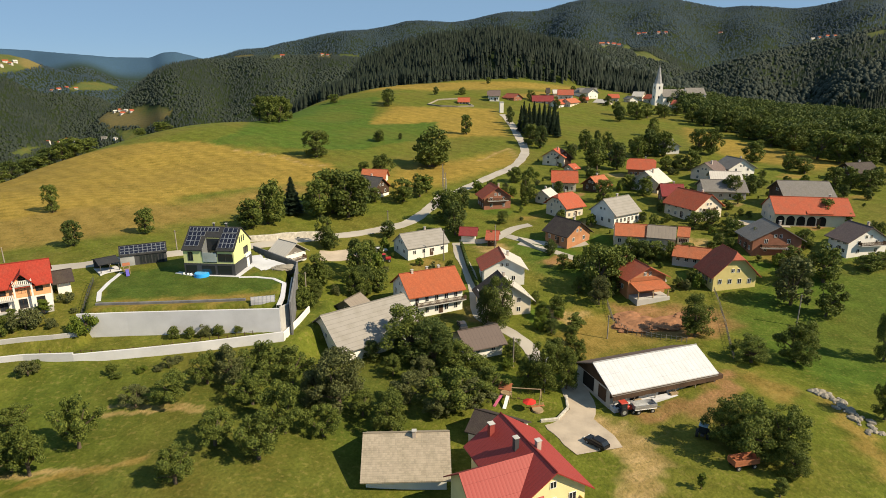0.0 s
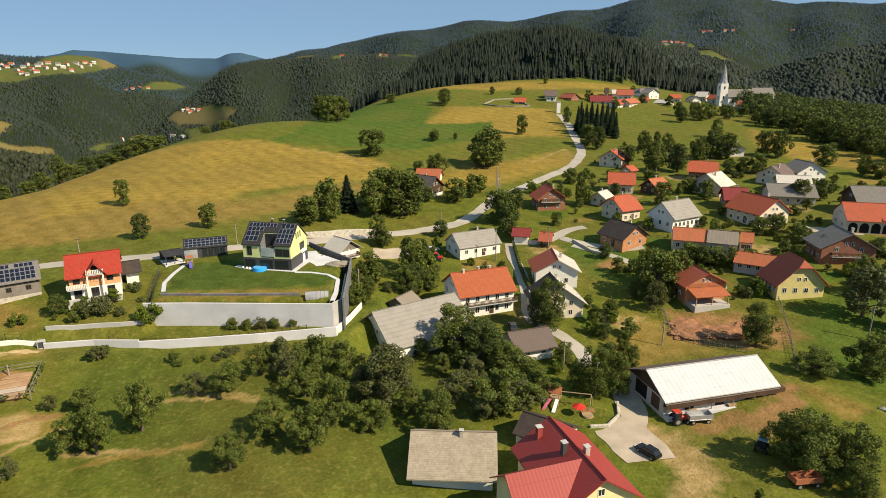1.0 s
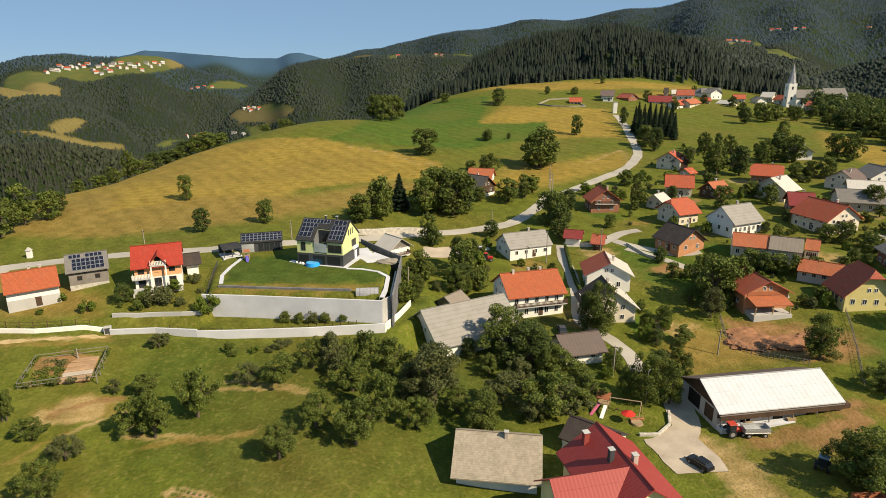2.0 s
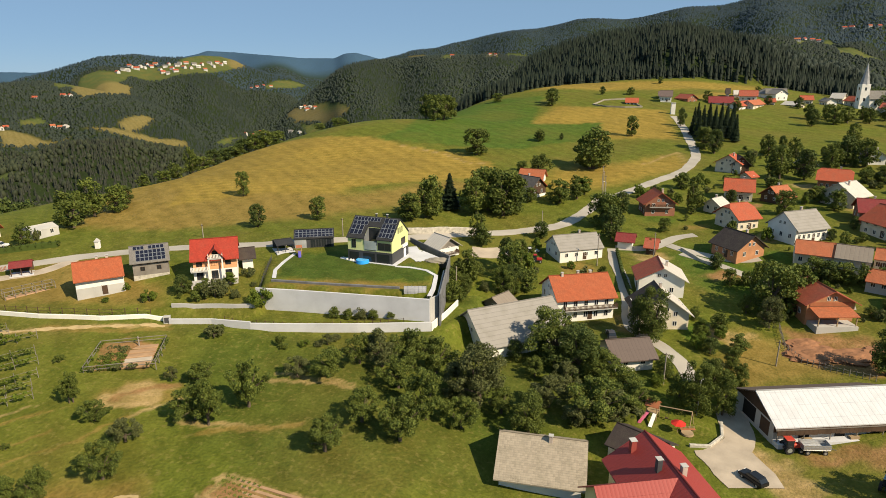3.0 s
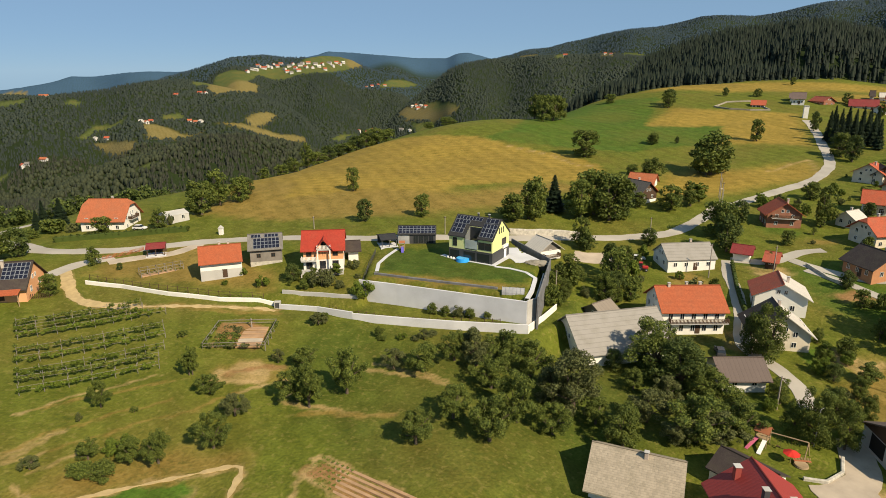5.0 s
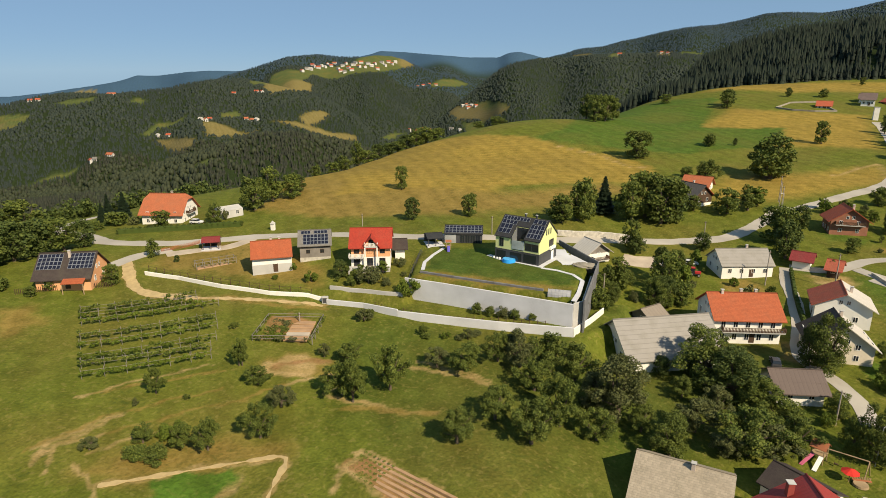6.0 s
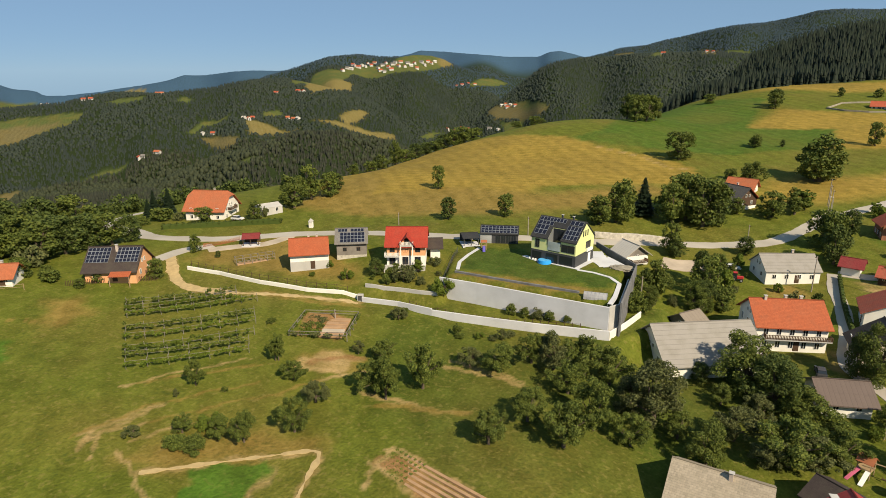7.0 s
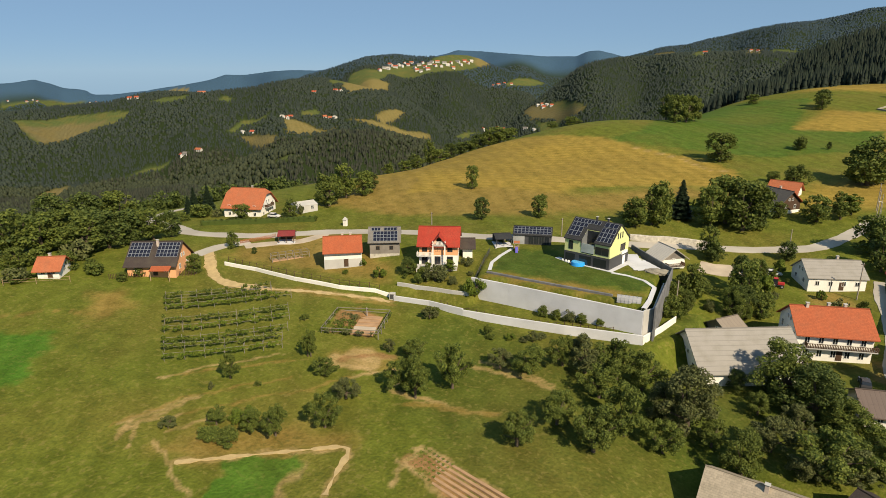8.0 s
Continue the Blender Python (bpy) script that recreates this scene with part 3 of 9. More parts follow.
cover(FIELD, 1.5, [(-146.6, 25.8), (-140.4, 33.0), (-136.3, 37.4), (-127.2, 44.0), (-118.1, 36.7), (-112.0, 31.5), (-111.7, 29.0), (-112.2, 22.2)])
cover(DRY, 2, [(-67.1, 77.4), (-74.7, 70.2), (-80.8, 74.7), (-77.2, 79.0), (-70.6, 81.5)])
cover(TRACK, 1, [(-74.6, 71.6), (-79.2, 74.7), (-77.0, 78.8), (-71.1, 80.4), (-71.5, 76.0)])
cover(DRY, 3, [(-78.3, 37.2), (-78.2, 42.5), (-68.2, 53.8), (-57.0, 57.3), (-58.2, 53.8), (-73.2, 38.4)])
cover(FIELD, 0.4, [(-61.8, 34.9), (-69.4, 41.2), (-65.6, 46.6), (-61.3, 50.4), (-60.1, 47.7), (-58.5, 44.3), (-56.1, 39.2)])
cover(GREEN, 0.5, [(-56.1, 39.2), (-58.5, 44.6), (-60.0, 48.2), (-60.9, 50.9), (-56.9, 54.3), (-53.8, 50.8), (-50.4, 43.6)])
cover(TRACK, 0.8, [(-56.6, 40.3), (-58.5, 44.6), (-59.8, 47.7), (-58.2, 45.6), (-55.7, 41.6)])
cover(EARTH, 0.7, [(-48.4, 58.3), (-47.9, 61.8), (-34.0, 59.0), (-38.6, 55.1)])
cover(EARTH, 0.7, [(-92.6, 87.3), (-86.1, 93.1), (-79.6, 84.0), (-85.6, 79.5)])
cover(DRY, 3, [(-128.8, 50.5), (-142.2, 58.0), (-139.6, 63.1), (-129.2, 60.3)])
cover(DRY, 3, [(-135.8, 124.0), (-142.1, 99.7), (-140.0, 92.6), (-123.4, 98.1), (-92.3, 105.1), (-98.4, 112.3)])
cover(TRACK, 0.7, [(-77.8, 71.3), (-78.8, 75.0), (-76.1, 78.8), (-70.5, 80.6), (-69.7, 77.3), (-71.3, 72.9), (-74.2, 69.9)])
track(TRACK, 0.5, [(-86.1, 34.9), (-87.7, 38.6), (-87.3, 44.5)])
track(TRACK, 0.4, [(-88.4, 36.9), (-88.5, 41.1), (-87.4, 45.5)])
track(TRACK, 0.3, [(-95.7, 47.3), (-94.3, 54.1), (-91.2, 60.3), (-86.7, 67.2)])
track(TRACK, 0.35, [(-81.6, 41.0), (-79.9, 45.8), (-76.4, 50.6)])
track(TRACK, 0.35, [(-57.3, 71.3), (-51.1, 73.5), (-44.1, 76.6)])
track(TRACK, 0.35, [(-56.1, 89.8), (-48.8, 90.3), (-40.7, 90.2)])
track(TRACK, 0.4, [(-46.4, 52.3), (-47.7, 57.4), (-48.9, 62.2)])
track(TRACK, 0.35, [(-48.9, 62.2), (-42.5, 61.4), (-34.5, 60.7)])
track(TRACK, 0.3, [(-80.6, 38.2), (-73.2, 36.1), (-66.1, 34.3)])
track(TRACK, 0.4, [(-71.8, 69.0), (-69.7, 72.7), (-67.0, 77.5)])
track(TRACK, 0.5, [(-86.0, 35.0), (-86.5, 43.0), (-86.0, 48.7)])
track(DRY, 0.5, [(-144.6, 40.8), (-136.4, 50.6), (-128.2, 54.8)])
track(EARTH, 0.8, [(-76.8, 72.3), (-74.0, 78.7), (-70.4, 81.3)])
track(TRACK, 0.9, [(-143.9, 90.4), (-137.1, 84.6), (-126.9, 81.6), (-119.4, 82.7), (-102.8, 90.9), (-86.8, 98.7)])
track(DRY, 0.9, [(-108.7, 89.1), (-96.1, 91.7), (-85.7, 97.5)])
track(TRACK, 0.55, [(-73.9, 37.2), (-66.9, 45.3), (-60.8, 51.7), (-57.6, 54.6), (-56.0, 53.9), (-54.1, 49.7), (-51.9, 45.5)])
track(TRACK, 0.3, [(-82.5, 35.3), (-86.6, 38.8), (-83.8, 44.2)])
track(DRY, 0.4, [(-95.2, 50.2), (-90.9, 57.6), (-83.2, 66.9)])
track(DRY, 0.35, [(-88.8, 36.0), (-87.4, 47.5), (-82.7, 57.5), (-79.0, 63.3)])
track(DRY, 0.35, [(-83.4, 44.9), (-78.6, 55.5), (-73.0, 63.1), (-71.8, 70.2)])
track(TRACK, 0.5, [(-63.4, 71.4), (-58.0, 72.6), (-51.9, 74.0), (-44.5, 76.6)])
track(TRACK, 0.4, [(-49.3, 61.5), (-42.3, 60.4), (-34.0, 59.0)])
track(TRACK, 0.4, [(-49.0, 57.4), (-45.3, 56.4), (-38.6, 55.1)])
track(TRACK, 0.5, [(-57.2, 87.3), (-49.6, 89.0), (-39.8, 89.1)])
track(DRY, 0.8, [(-58.2, 70.0), (-51.2, 73.8), (-44.5, 76.5)])
track(TRACK, 2.3, [(31.2, 92.7), (32.8, 85.4), (29.1, 76.7), (27.4, 73.6)])
track(TRACK, 0.7, [(-99.8, 296.7), (-76.4, 291.0), (-60.2, 275.7), (-42.3, 275.1)])
track(TRACK, 0.8, [(18.4, 296.8), (36.9, 326.9), (38.6, 292.2)])
cover(HAZE_GREEN, 7, [(-1543.8, 523.0), (-1600.7, 661.5), (-1450.3, 735.7), (-1427.2, 715.9), (-1409.9, 679.5), (-1451.2, 628.3), (-1464.1, 563.7), (-1411.8, 514.7), (-1469.6, 516.1)])
cover(HAZE_DRY, 7, [(-1506.0, 518.5), (-1544.0, 635.1), (-1433.2, 692.1), (-1454.6, 630.0), (-1418.5, 527.7)])
cover(HAZE_GREEN, 7, [(-1477.7, 797.1), (-1463.5, 831.1), (-1399.5, 856.2), (-1369.3, 833.6), (-1418.3, 803.6)])
cover(HAZE_GREEN, 7, [(-1317.1, 882.3), (-1347.1, 927.4), (-1310.3, 921.5), (-1290.7, 894.3)])
cover(HAZE_GOLD, 7, [(-4056.9, 2307.6), (-4004.3, 2361.4), (-3883.5, 2384.2), (-3844.1, 2344.8), (-1483.6, 858.8)])
cover(HAZE_GREEN, 7, [(-1131.7, 770.3), (-1179.5, 849.2), (-1115.2, 877.6), (-1113.4, 863.3), (-1148.2, 828.1), (-1122.3, 783.9)])
cover(HAZE_DRY, 7, [(-1111.3, 782.5), (-1081.0, 802.4), (-995.1, 792.5), (-976.7, 762.5), (-1020.3, 761.5), (-1069.5, 778.5)])
cover(HAZE_GOLD, 7, [(-1066.9, 868.3), (-1061.9, 895.1), (-1005.4, 966.2), (-1017.3, 917.8), (-976.2, 834.7), (-993.6, 820.4)])
cover(HAZE_GREEN, 7, [(-1113.8, 957.2), (-1127.1, 1021.4), (-1095.7, 1006.0), (-1084.8, 939.4)])
cover(HAZE_GREEN, 7, [(-735.7, 569.9), (-716.2, 577.8), (-703.9, 584.8), (-690.1, 566.3)])
cover(HAZE_GOLD, 7, [(-1004.9, 1002.1), (-989.2, 1031.8), (-965.4, 1122.4), (-898.1, 1168.1), (-882.6, 1152.1), (-895.1, 1110.1), (-938.3, 1090.4), (-956.2, 1033.4)])
cover(HAZE_GOLD, 7, [(-1010.4, 1103.1), (-1042.2, 1169.8), (-1050.6, 1223.1), (-1030.9, 1238.1), (-995.6, 1158.1), (-972.3, 1089.9), (-986.2, 1082.0)])
cover(HAZE_GREEN, 7, [(-1328.1, 1259.3), (-1585.2, 1604.6), (-1468.5, 1683.7), (-1431.1, 1625.5), (-1241.5, 1237.8), (-1271.5, 1204.8)])
cover(HAZE_GOLD, 7, [(-1223.7, 1204.6), (-1431.3, 1499.3), (-1373.1, 1572.7), (-1167.4, 1289.2), (-1159.1, 1170.6)])
cover(HAZE_GREEN, 7, [(-1498.7, 1664.1), (-1519.4, 1774.6), (-1458.0, 1899.7), (-2334.2, 3676.5), (-1399.0, 2213.4), (-1317.0, 1849.1), (-1361.4, 1708.8), (-1450.1, 1662.2)])
cover(HAZE_GOLD, 7, [(-1415.2, 2136.5), (-2322.1, 3671.8), (-1419.2, 2263.0), (-1376.7, 2127.7)])
cover(HAZE_GREEN, 7, [(-1206.3, 2033.6), (-1227.9, 2164.2), (-1192.2, 2352.6), (-1150.0, 2137.9), (-1179.1, 2017.0)])
cover(HAZE_DRY, 7, [(-993.3, 1769.1), (-920.8, 1753.9), (-827.1, 1719.5), (-717.2, 1604.7), (-666.1, 1546.3), (-679.5, 1518.5), (-787.9, 1607.5), (-882.7, 1649.0)])
cover(HAZE_GREEN, 7, [(-863.2, 1736.0), (-798.0, 1696.6), (-691.9, 1578.0), (-668.7, 1545.1), (-765.6, 1630.9)])
cover(HAZE_GREEN, 7, [(-849.9, 1616.4), (-757.6, 1581.3), (-157.1, 330.2), (-811.5, 1568.6)])
cover(HAZE_GREEN, 7, [(-943.2, 1338.1), (-947.6, 1440.5), (-964.8, 1533.3), (-917.9, 1341.4)])
cover(HAZE_DRY, 7, [(-1135.8, 393.0), (-1162.3, 422.9), (-1190.8, 478.0), (-1136.0, 440.1), (-1108.1, 400.2)])
cover(HAZE_GREEN, 7, [(-1141.2, 552.6), (-1133.1, 589.1), (-1108.2, 624.4), (-1095.2, 618.7), (-1119.2, 574.1)])
cover(HAZE_GREEN, 7, [(-3871.1, 1274.2), (-3775.1, 1401.9), (-3925.9, 1604.8), (-3847.9, 1693.9), (-3743.4, 1467.1), (-3808.4, 1248.3)])
cover(HAZE_DRY, 7, [(-1092.9, 3328.5), (-934.3, 3211.9), (-552.3, 1967.7), (-1029.1, 3236.5)])
cover(HAZE_GREEN, 7, [(-848.7, 3189.0), (-763.4, 3188.9), (-482.6, 1952.6), (-509.9, 1937.4)])
cover(HAZE_DRY, 7, [(-662.4, 3137.4), (-576.7, 3011.8), (-479.4, 2876.6), (-329.0, 1928.1), (-372.1, 1966.8)])
cover(HAZE_GREEN, 7, [(-450.2, 2820.8), (-341.8, 2792.7), (-348.1, 2760.4), (-298.6, 1931.4)])
cover(HAZE_GREEN, 7, [(458.3, 1866.2), (672.8, 2284.3), (669.9, 2216.8), (478.7, 1845.3)])
cover(HAZE_GREEN, 7, [(636.9, 2190.3), (664.1, 2120.1), (700.9, 2056.5), (758.8, 2046.9), (633.3, 1830.5), (573.9, 1854.8)])
cover(HAZE_GREEN, 7, [(798.8, 1208.7), (838.1, 1198.8), (812.8, 1160.4), (785.6, 1164.1)])
cover(HAZE_GREEN, 7, [(1395.6, 2432.1), (1395.3, 2212.9), (781.4, 1221.4), (1359.0, 2311.7)])


def build_ground():
    az = np.concatenate([np.linspace(-82, 48, 440), np.linspace(48, 278, 70)[1:-1]])
    r = np.concatenate([[0.01, 6, 14], np.geomspace(22, 69, 88), np.arange(70, 141, 0.55), np.geomspace(142, 5000, 330)])
    A, R = np.meshgrid(np.radians(az), r)
    X, Y = R * np.sin(A), R * np.cos(A)
    Z = height(X, Y)
    nr, na = X.shape
    verts = np.stack([X, Y, Z], -1).reshape(-1, 3)
    i = np.arange(nr - 1)[:, None] * na + np.arange(na)[None]
    j = np.arange(nr - 1)[:, None] * na + (np.arange(na)[None] + 1) % na
    quads = np.stack([i, j, j + na, i + na], -1).reshape(-1, 4)
    me = bpy.data.meshes.new("ground")
    me.from_pydata(verts.tolist(), [], quads.tolist())
    x, y = verts[:, 0], verts[:, 1]
    wx = x + 0.8 * np.sin(y * 0.9) + 0.5 * np.sin(x * 1.7 + y)
    wy = y + 0.8 * np.sin(x * 0.8 + 2) + 0.5 * np.sin(y * 1.6 - x)
    col = np.tile(np.array(GREEN), (len(x), 1))
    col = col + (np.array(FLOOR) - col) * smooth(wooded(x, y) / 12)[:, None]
    # Far out, blue haze is put into the ground colour.
    col = col + (np.array(HAZE_BLUE) - col) * smooth((np.hypot(x, y) - 4000) / 250)[:, None]
    for c, soft, poly in COVERS:
        m = in_poly(wx, wy, poly)
        near = edge_distance(wx, wy, poly + poly[:1])
        w = np.where(m, smooth(0.5 + near / (2 * soft)), smooth(0.5 - near / (2 * soft)))
        col = col + (np.array(c) - col) * w[:, None]
    for c, width, pts in TRACKS:
        near = edge_distance(x + 0.35 * np.sin(y * 0.7) + 0.2 * np.sin(y * 2.3), y + 0.35 * np.sin(x * 0.6) + 0.2 * np.sin(x * 1.9), pts)
        worn = 0.5 + 0.28 * np.sin(x * 0.9 + y * 1.3) + 0.22 * np.sin(x * 2.1 - y * 1.7 + 1)
        w = smooth(1.35 - near / (width * (0.8 + 0.6 * worn))) * (0.62 + 0.38 * worn)
        col = col + (np.array(c) - col) * w[:, None]
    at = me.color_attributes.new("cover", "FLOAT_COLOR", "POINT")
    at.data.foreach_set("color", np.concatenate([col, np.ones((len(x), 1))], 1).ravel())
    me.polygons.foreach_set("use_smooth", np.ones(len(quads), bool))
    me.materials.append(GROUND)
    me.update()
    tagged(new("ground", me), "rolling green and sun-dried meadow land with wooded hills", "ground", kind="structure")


build_ground()

# ---- houses ----
PANES = {}


def window_meshes(w, h, frame_mat):
    key = (round(w, 2), round(h, 2), frame_mat.name)
    if key not in PANES:
        bm = bmesh.new()
        t = 0.06
        xs, zs = (-w / 2, -w / 2 + t, -0.03, 0.03, w / 2 - t, w / 2), (0, t, h - t, h)
        grid = [[bm.verts.new((q, -0.07, p)) for q in xs] for p in zs]
        fs = [bm.faces.new([grid[r][c], grid[r][c + 1], grid[r + 1][c + 1], grid[r + 1][c]]) for r in range(3) for c in range(5) if r != 1 or c in (0, 2, 4)]
        ext = bmesh.ops.extrude_face_region(bm, geom=fs)
        bmesh.ops.translate(bm, verts=[q for q in ext["geom"] if isinstance(q, bmesh.types.BMVert)], vec=(0, 0.12, 0))
        bmesh.ops.recalc_face_normals(bm, faces=bm.faces)
        a = bpy.data.meshes.new("window")
        bm.to_mesh(a)
        bm.free()
        a.materials.append(frame_mat)
        bm = bmesh.new()
        box(bm, -w / 2 + 0.06, -0.03, 0.06, w / 2 - 0.06, -0.012, h - 0.06)
        b = bpy.data.meshes.new("pane")
        bm.to_mesh(b)
        bm.free()
        b.materials.append(GLASS)
        PANES[key] = (a, b)
    return PANES[key]


def window(house, side, u, z, w, h, L, D, frame_mat=None):
    """A window on one face of a body L by D: side f, b, l or r; u along the face from its middle."""
    a, b = window_meshes(w, h, frame_mat or FRAME_WHITE)
    x, y, rz = {"f": (u, -D / 2, 0), "b": (-u, D / 2, 180), "l": (-L / 2, -u, -90), "r": (L / 2, u, 90)}[side]
    f = shared("window", a, house, x, y, z, rz)
    shared("pane", b, f, 0, 0, 0)


def door(house, side, u, w, h, L, D, material, z=0.0, name="door"):
    bm = bmesh.new()
    box(bm, -w / 2, -0.06, 0, w / 2, 0.04, h)
    box(bm, -w / 2 - 0.08, -0.04, 0, -w / 2, 0.04, h + 0.08)
    box(bm, w / 2, -0.04, 0, w / 2 + 0.08, 0.04, h + 0.08)
    x, y, rz = {"f": (u, -D / 2, 0), "b": (-u, D / 2, 180), "l": (-L / 2, -u, -90), "r": (L / 2, u, 90)}[side]
    ob = part(name, bm, material, house)
    ob.matrix_basis = pose(x, y, z, 0, 0, rz)
    return ob


def gable_roof(house, L, D, eave, top, over, rake, roof, back=None, hip=0.0, thick=0.2, name="roof_slope"):
    """Two slopes (and half-hips) over a body L by D; eave and top: heights of the wall plate and the ridge."""
    s = (top - eave) / (D / 2)
    hw, hl = D / 2 + over, L / 2 + rake
    ez = eave - over * s
    hz = top - hip * (top - eave)
    hy, inset = (top - hz) / s, (top - hz) / s * 0.75 if hip else 0
    for sgn, m in ((-1, roof), (1, back or roof)):
        pts = [(-hl, sgn * hw, ez), (hl, sgn * hw, ez)]
        if hip:
            pts += [(hl, sgn * hy, hz), (hl - inset, 0, top), (-hl + inset, 0, top), (-hl, sgn * hy, hz)]
        else:
            pts += [(hl, 0, top), (-hl, 0, top)]
        bm = bmesh.new()
        slab(bm, pts if sgn < 0 else list(reversed(pts)), thick)
        part(name, bm, m, house)
    if hip:
        for sgn in (-1, 1):
            pts = [(sgn * hl, -hy * sgn, hz), (sgn * hl, hy * sgn, hz), (sgn * (hl - inset), 0, top)]
            bm = bmesh.new()
            slab(bm, pts, thick, (0, 1, 0))
            part("roof_hip", bm, roof, house)
    bm = bmesh.new()
    rod(bm, (-hl + inset, 0, top + 0.02), (hl - inset, 0, top + 0.02), 0.13, n=6)
    part("ridge_cap", bm, roof, house)


def gable_body(L, D, eave, top, hip=0.0, sink=1.5, inset=0.12):
    s = (top - eave) / (D / 2)
    hz = top - max(hip, 0.04) * (top - eave)
    hy = (top - hz) / s
    prof = [(-D / 2, -sink), (D / 2, -sink), (D / 2, eave - inset), (hy, hz - inset), (-hy, hz - inset), (-D / 2, eave - inset)]
    bm = bmesh.new()
    a, b = [bm.verts.new((-L / 2, y, z)) for y, z in prof], [bm.verts.new((L / 2, y, z)) for y, z in prof]
    bm.faces.new(a)
    bm.faces.new(list(reversed(b)))
    for k in range(6):
        bm.faces.new([a[k], b[k], b[(k + 1) % 6], a[(k + 1) % 6]])
    bmesh.ops.recalc_face_normals(bm, faces=bm.faces)
    return bm


def thing(name, x, y, z, rz, label, category, group=""):
    ob = new(name)
    ob.empty_display_size = 0.5
    ob.matrix_basis = pose(x, y, z, 0, 0, rz)
    return tagged(ob, label, category, group)


def chimney(house, x, y, z0, z1, material, w=0.55):
    bm = bmesh.new()
    box(bm, x - w / 2, y - w / 2, z0, x + w / 2, y + w / 2, z1, 0.02)
    c = part("chimney", bm, material, house)
    bm = bmesh.new()
    box(bm, x - w / 2 - 0.1, y - w / 2 - 0.1, z1 + 0.12, x + w / 2 + 0.1, y + w / 2 + 0.1, z1 + 0.2, 0.02)
    for a in (-1, 1):
        for b in (-1, 1):
            box(bm, x + a * w * 0.35 - 0.05, y + b * w * 0.35 - 0.05, z1 - 0.01, x + a * w * 0.35 + 0.05, y + b * w * 0.35 + 0.05, z1 + 0.13)
    part("chimney_cap", bm, CONCRETE, c)


def balcony(house, side, u, z, w, depth, L, D, material, posts=12):
    x, y, rz = {"f": (u, -D / 2, 0), "b": (-u, D / 2, 180), "l": (-L / 2, -u, -90), "r": (L / 2, u, 90)}[side]
    bm = bmesh.new()
    box(bm, -w / 2, -depth, -0.2, w / 2, -0.003, 0)
    ob = part("balcony", bm, CONCRETE, house)
    ob.matrix_basis = pose(x, y, z, 0, 0, rz)
    bm = bmesh.new()
    box(bm, -w / 2, -depth, 0.95, w / 2, -depth + 0.08, 1.03)
    box(bm, -w / 2, -depth + 0.02, 0.1, w / 2, -depth + 0.06, 0.18)
    n = max(4, int(w / 0.3))
    for k in range(n + 1):
        c = -w / 2 + w * k / n
        box(bm, c - 0.09, -depth + 0.02, 0.05, c + 0.09, -depth + 0.06, 0.95)
    for c in (-w / 2, w / 2 - 0.06):
        box(bm, c, -depth + 0.08, 0.1, c + 0.06, -0.01, 1.0)
    part("railing", bm, material, ob)


def house(name, label, x, y, z, rz, L, D, eave, top, wall, roof, over=0.95, rake=0.85, hip=0.0, back=None,
          rows=((1.0, 1.3),), wins=(3, 2), chims=((0.15, 0.12),), sides="fblr", base=None, base_h=0.5, balc=None, frames=None, group="village houses", loft=True, category="house", win_w=1.0):
    """A pitched-roof building; L is the roof's length along the ridge (local x), which the rakes overhang."""
    h = thing(name, x, y, z, rz, label, category, group)
    Lw = max(2.0, L - 2 * rake)
    part("wall", gable_body(Lw, D, eave, top, hip), wall, h)
    gable_roof(h, Lw, D, eave, top, over, rake, roof, back, hip)
    if base:
        bm = bmesh.new()
        box(bm, -Lw / 2 - 0.04, -D / 2 - 0.04, -1.4, Lw / 2 + 0.04, D / 2 + 0.04, base_h)
        part("plinth", bm, base, h)
    for sd in sides:
        n, span_ = (wins[0], Lw) if sd in "fb" else (wins[1], D)
        for zz, hh in rows:
            for k in range(n):
                window(h, sd, (k + 0.5) / n * span_ * 0.92 - span_ * 0.46, zz, win_w, hh, Lw, D, frames)
        if sd in "lr" and loft and top - eave > 2.4 and hip < 0.5:
            for u in (-0.75, 0.75):
                window(h, sd, u, eave + 0.25, 0.8, 1.0, Lw, D, frames)
    s = (top - eave) / (D / 2)
    for fx, fy in chims:
        chimney(h, fx * Lw, fy * D, top - abs(fy) * D * s - 0.6, top + 0.55, surface("chimney_render", (0.45, 0.38, 0.33)))
    if balc:
        sd, u, bz, w, dp = balc
        balcony(h, sd, u, bz, w, dp, Lw, D, DARK_WOOD)
    if "f" in sides and category == "house":
        door(h, "f", Lw * 0.08, 1.0, 2.1, Lw, D, DARK_WOOD)
    return h


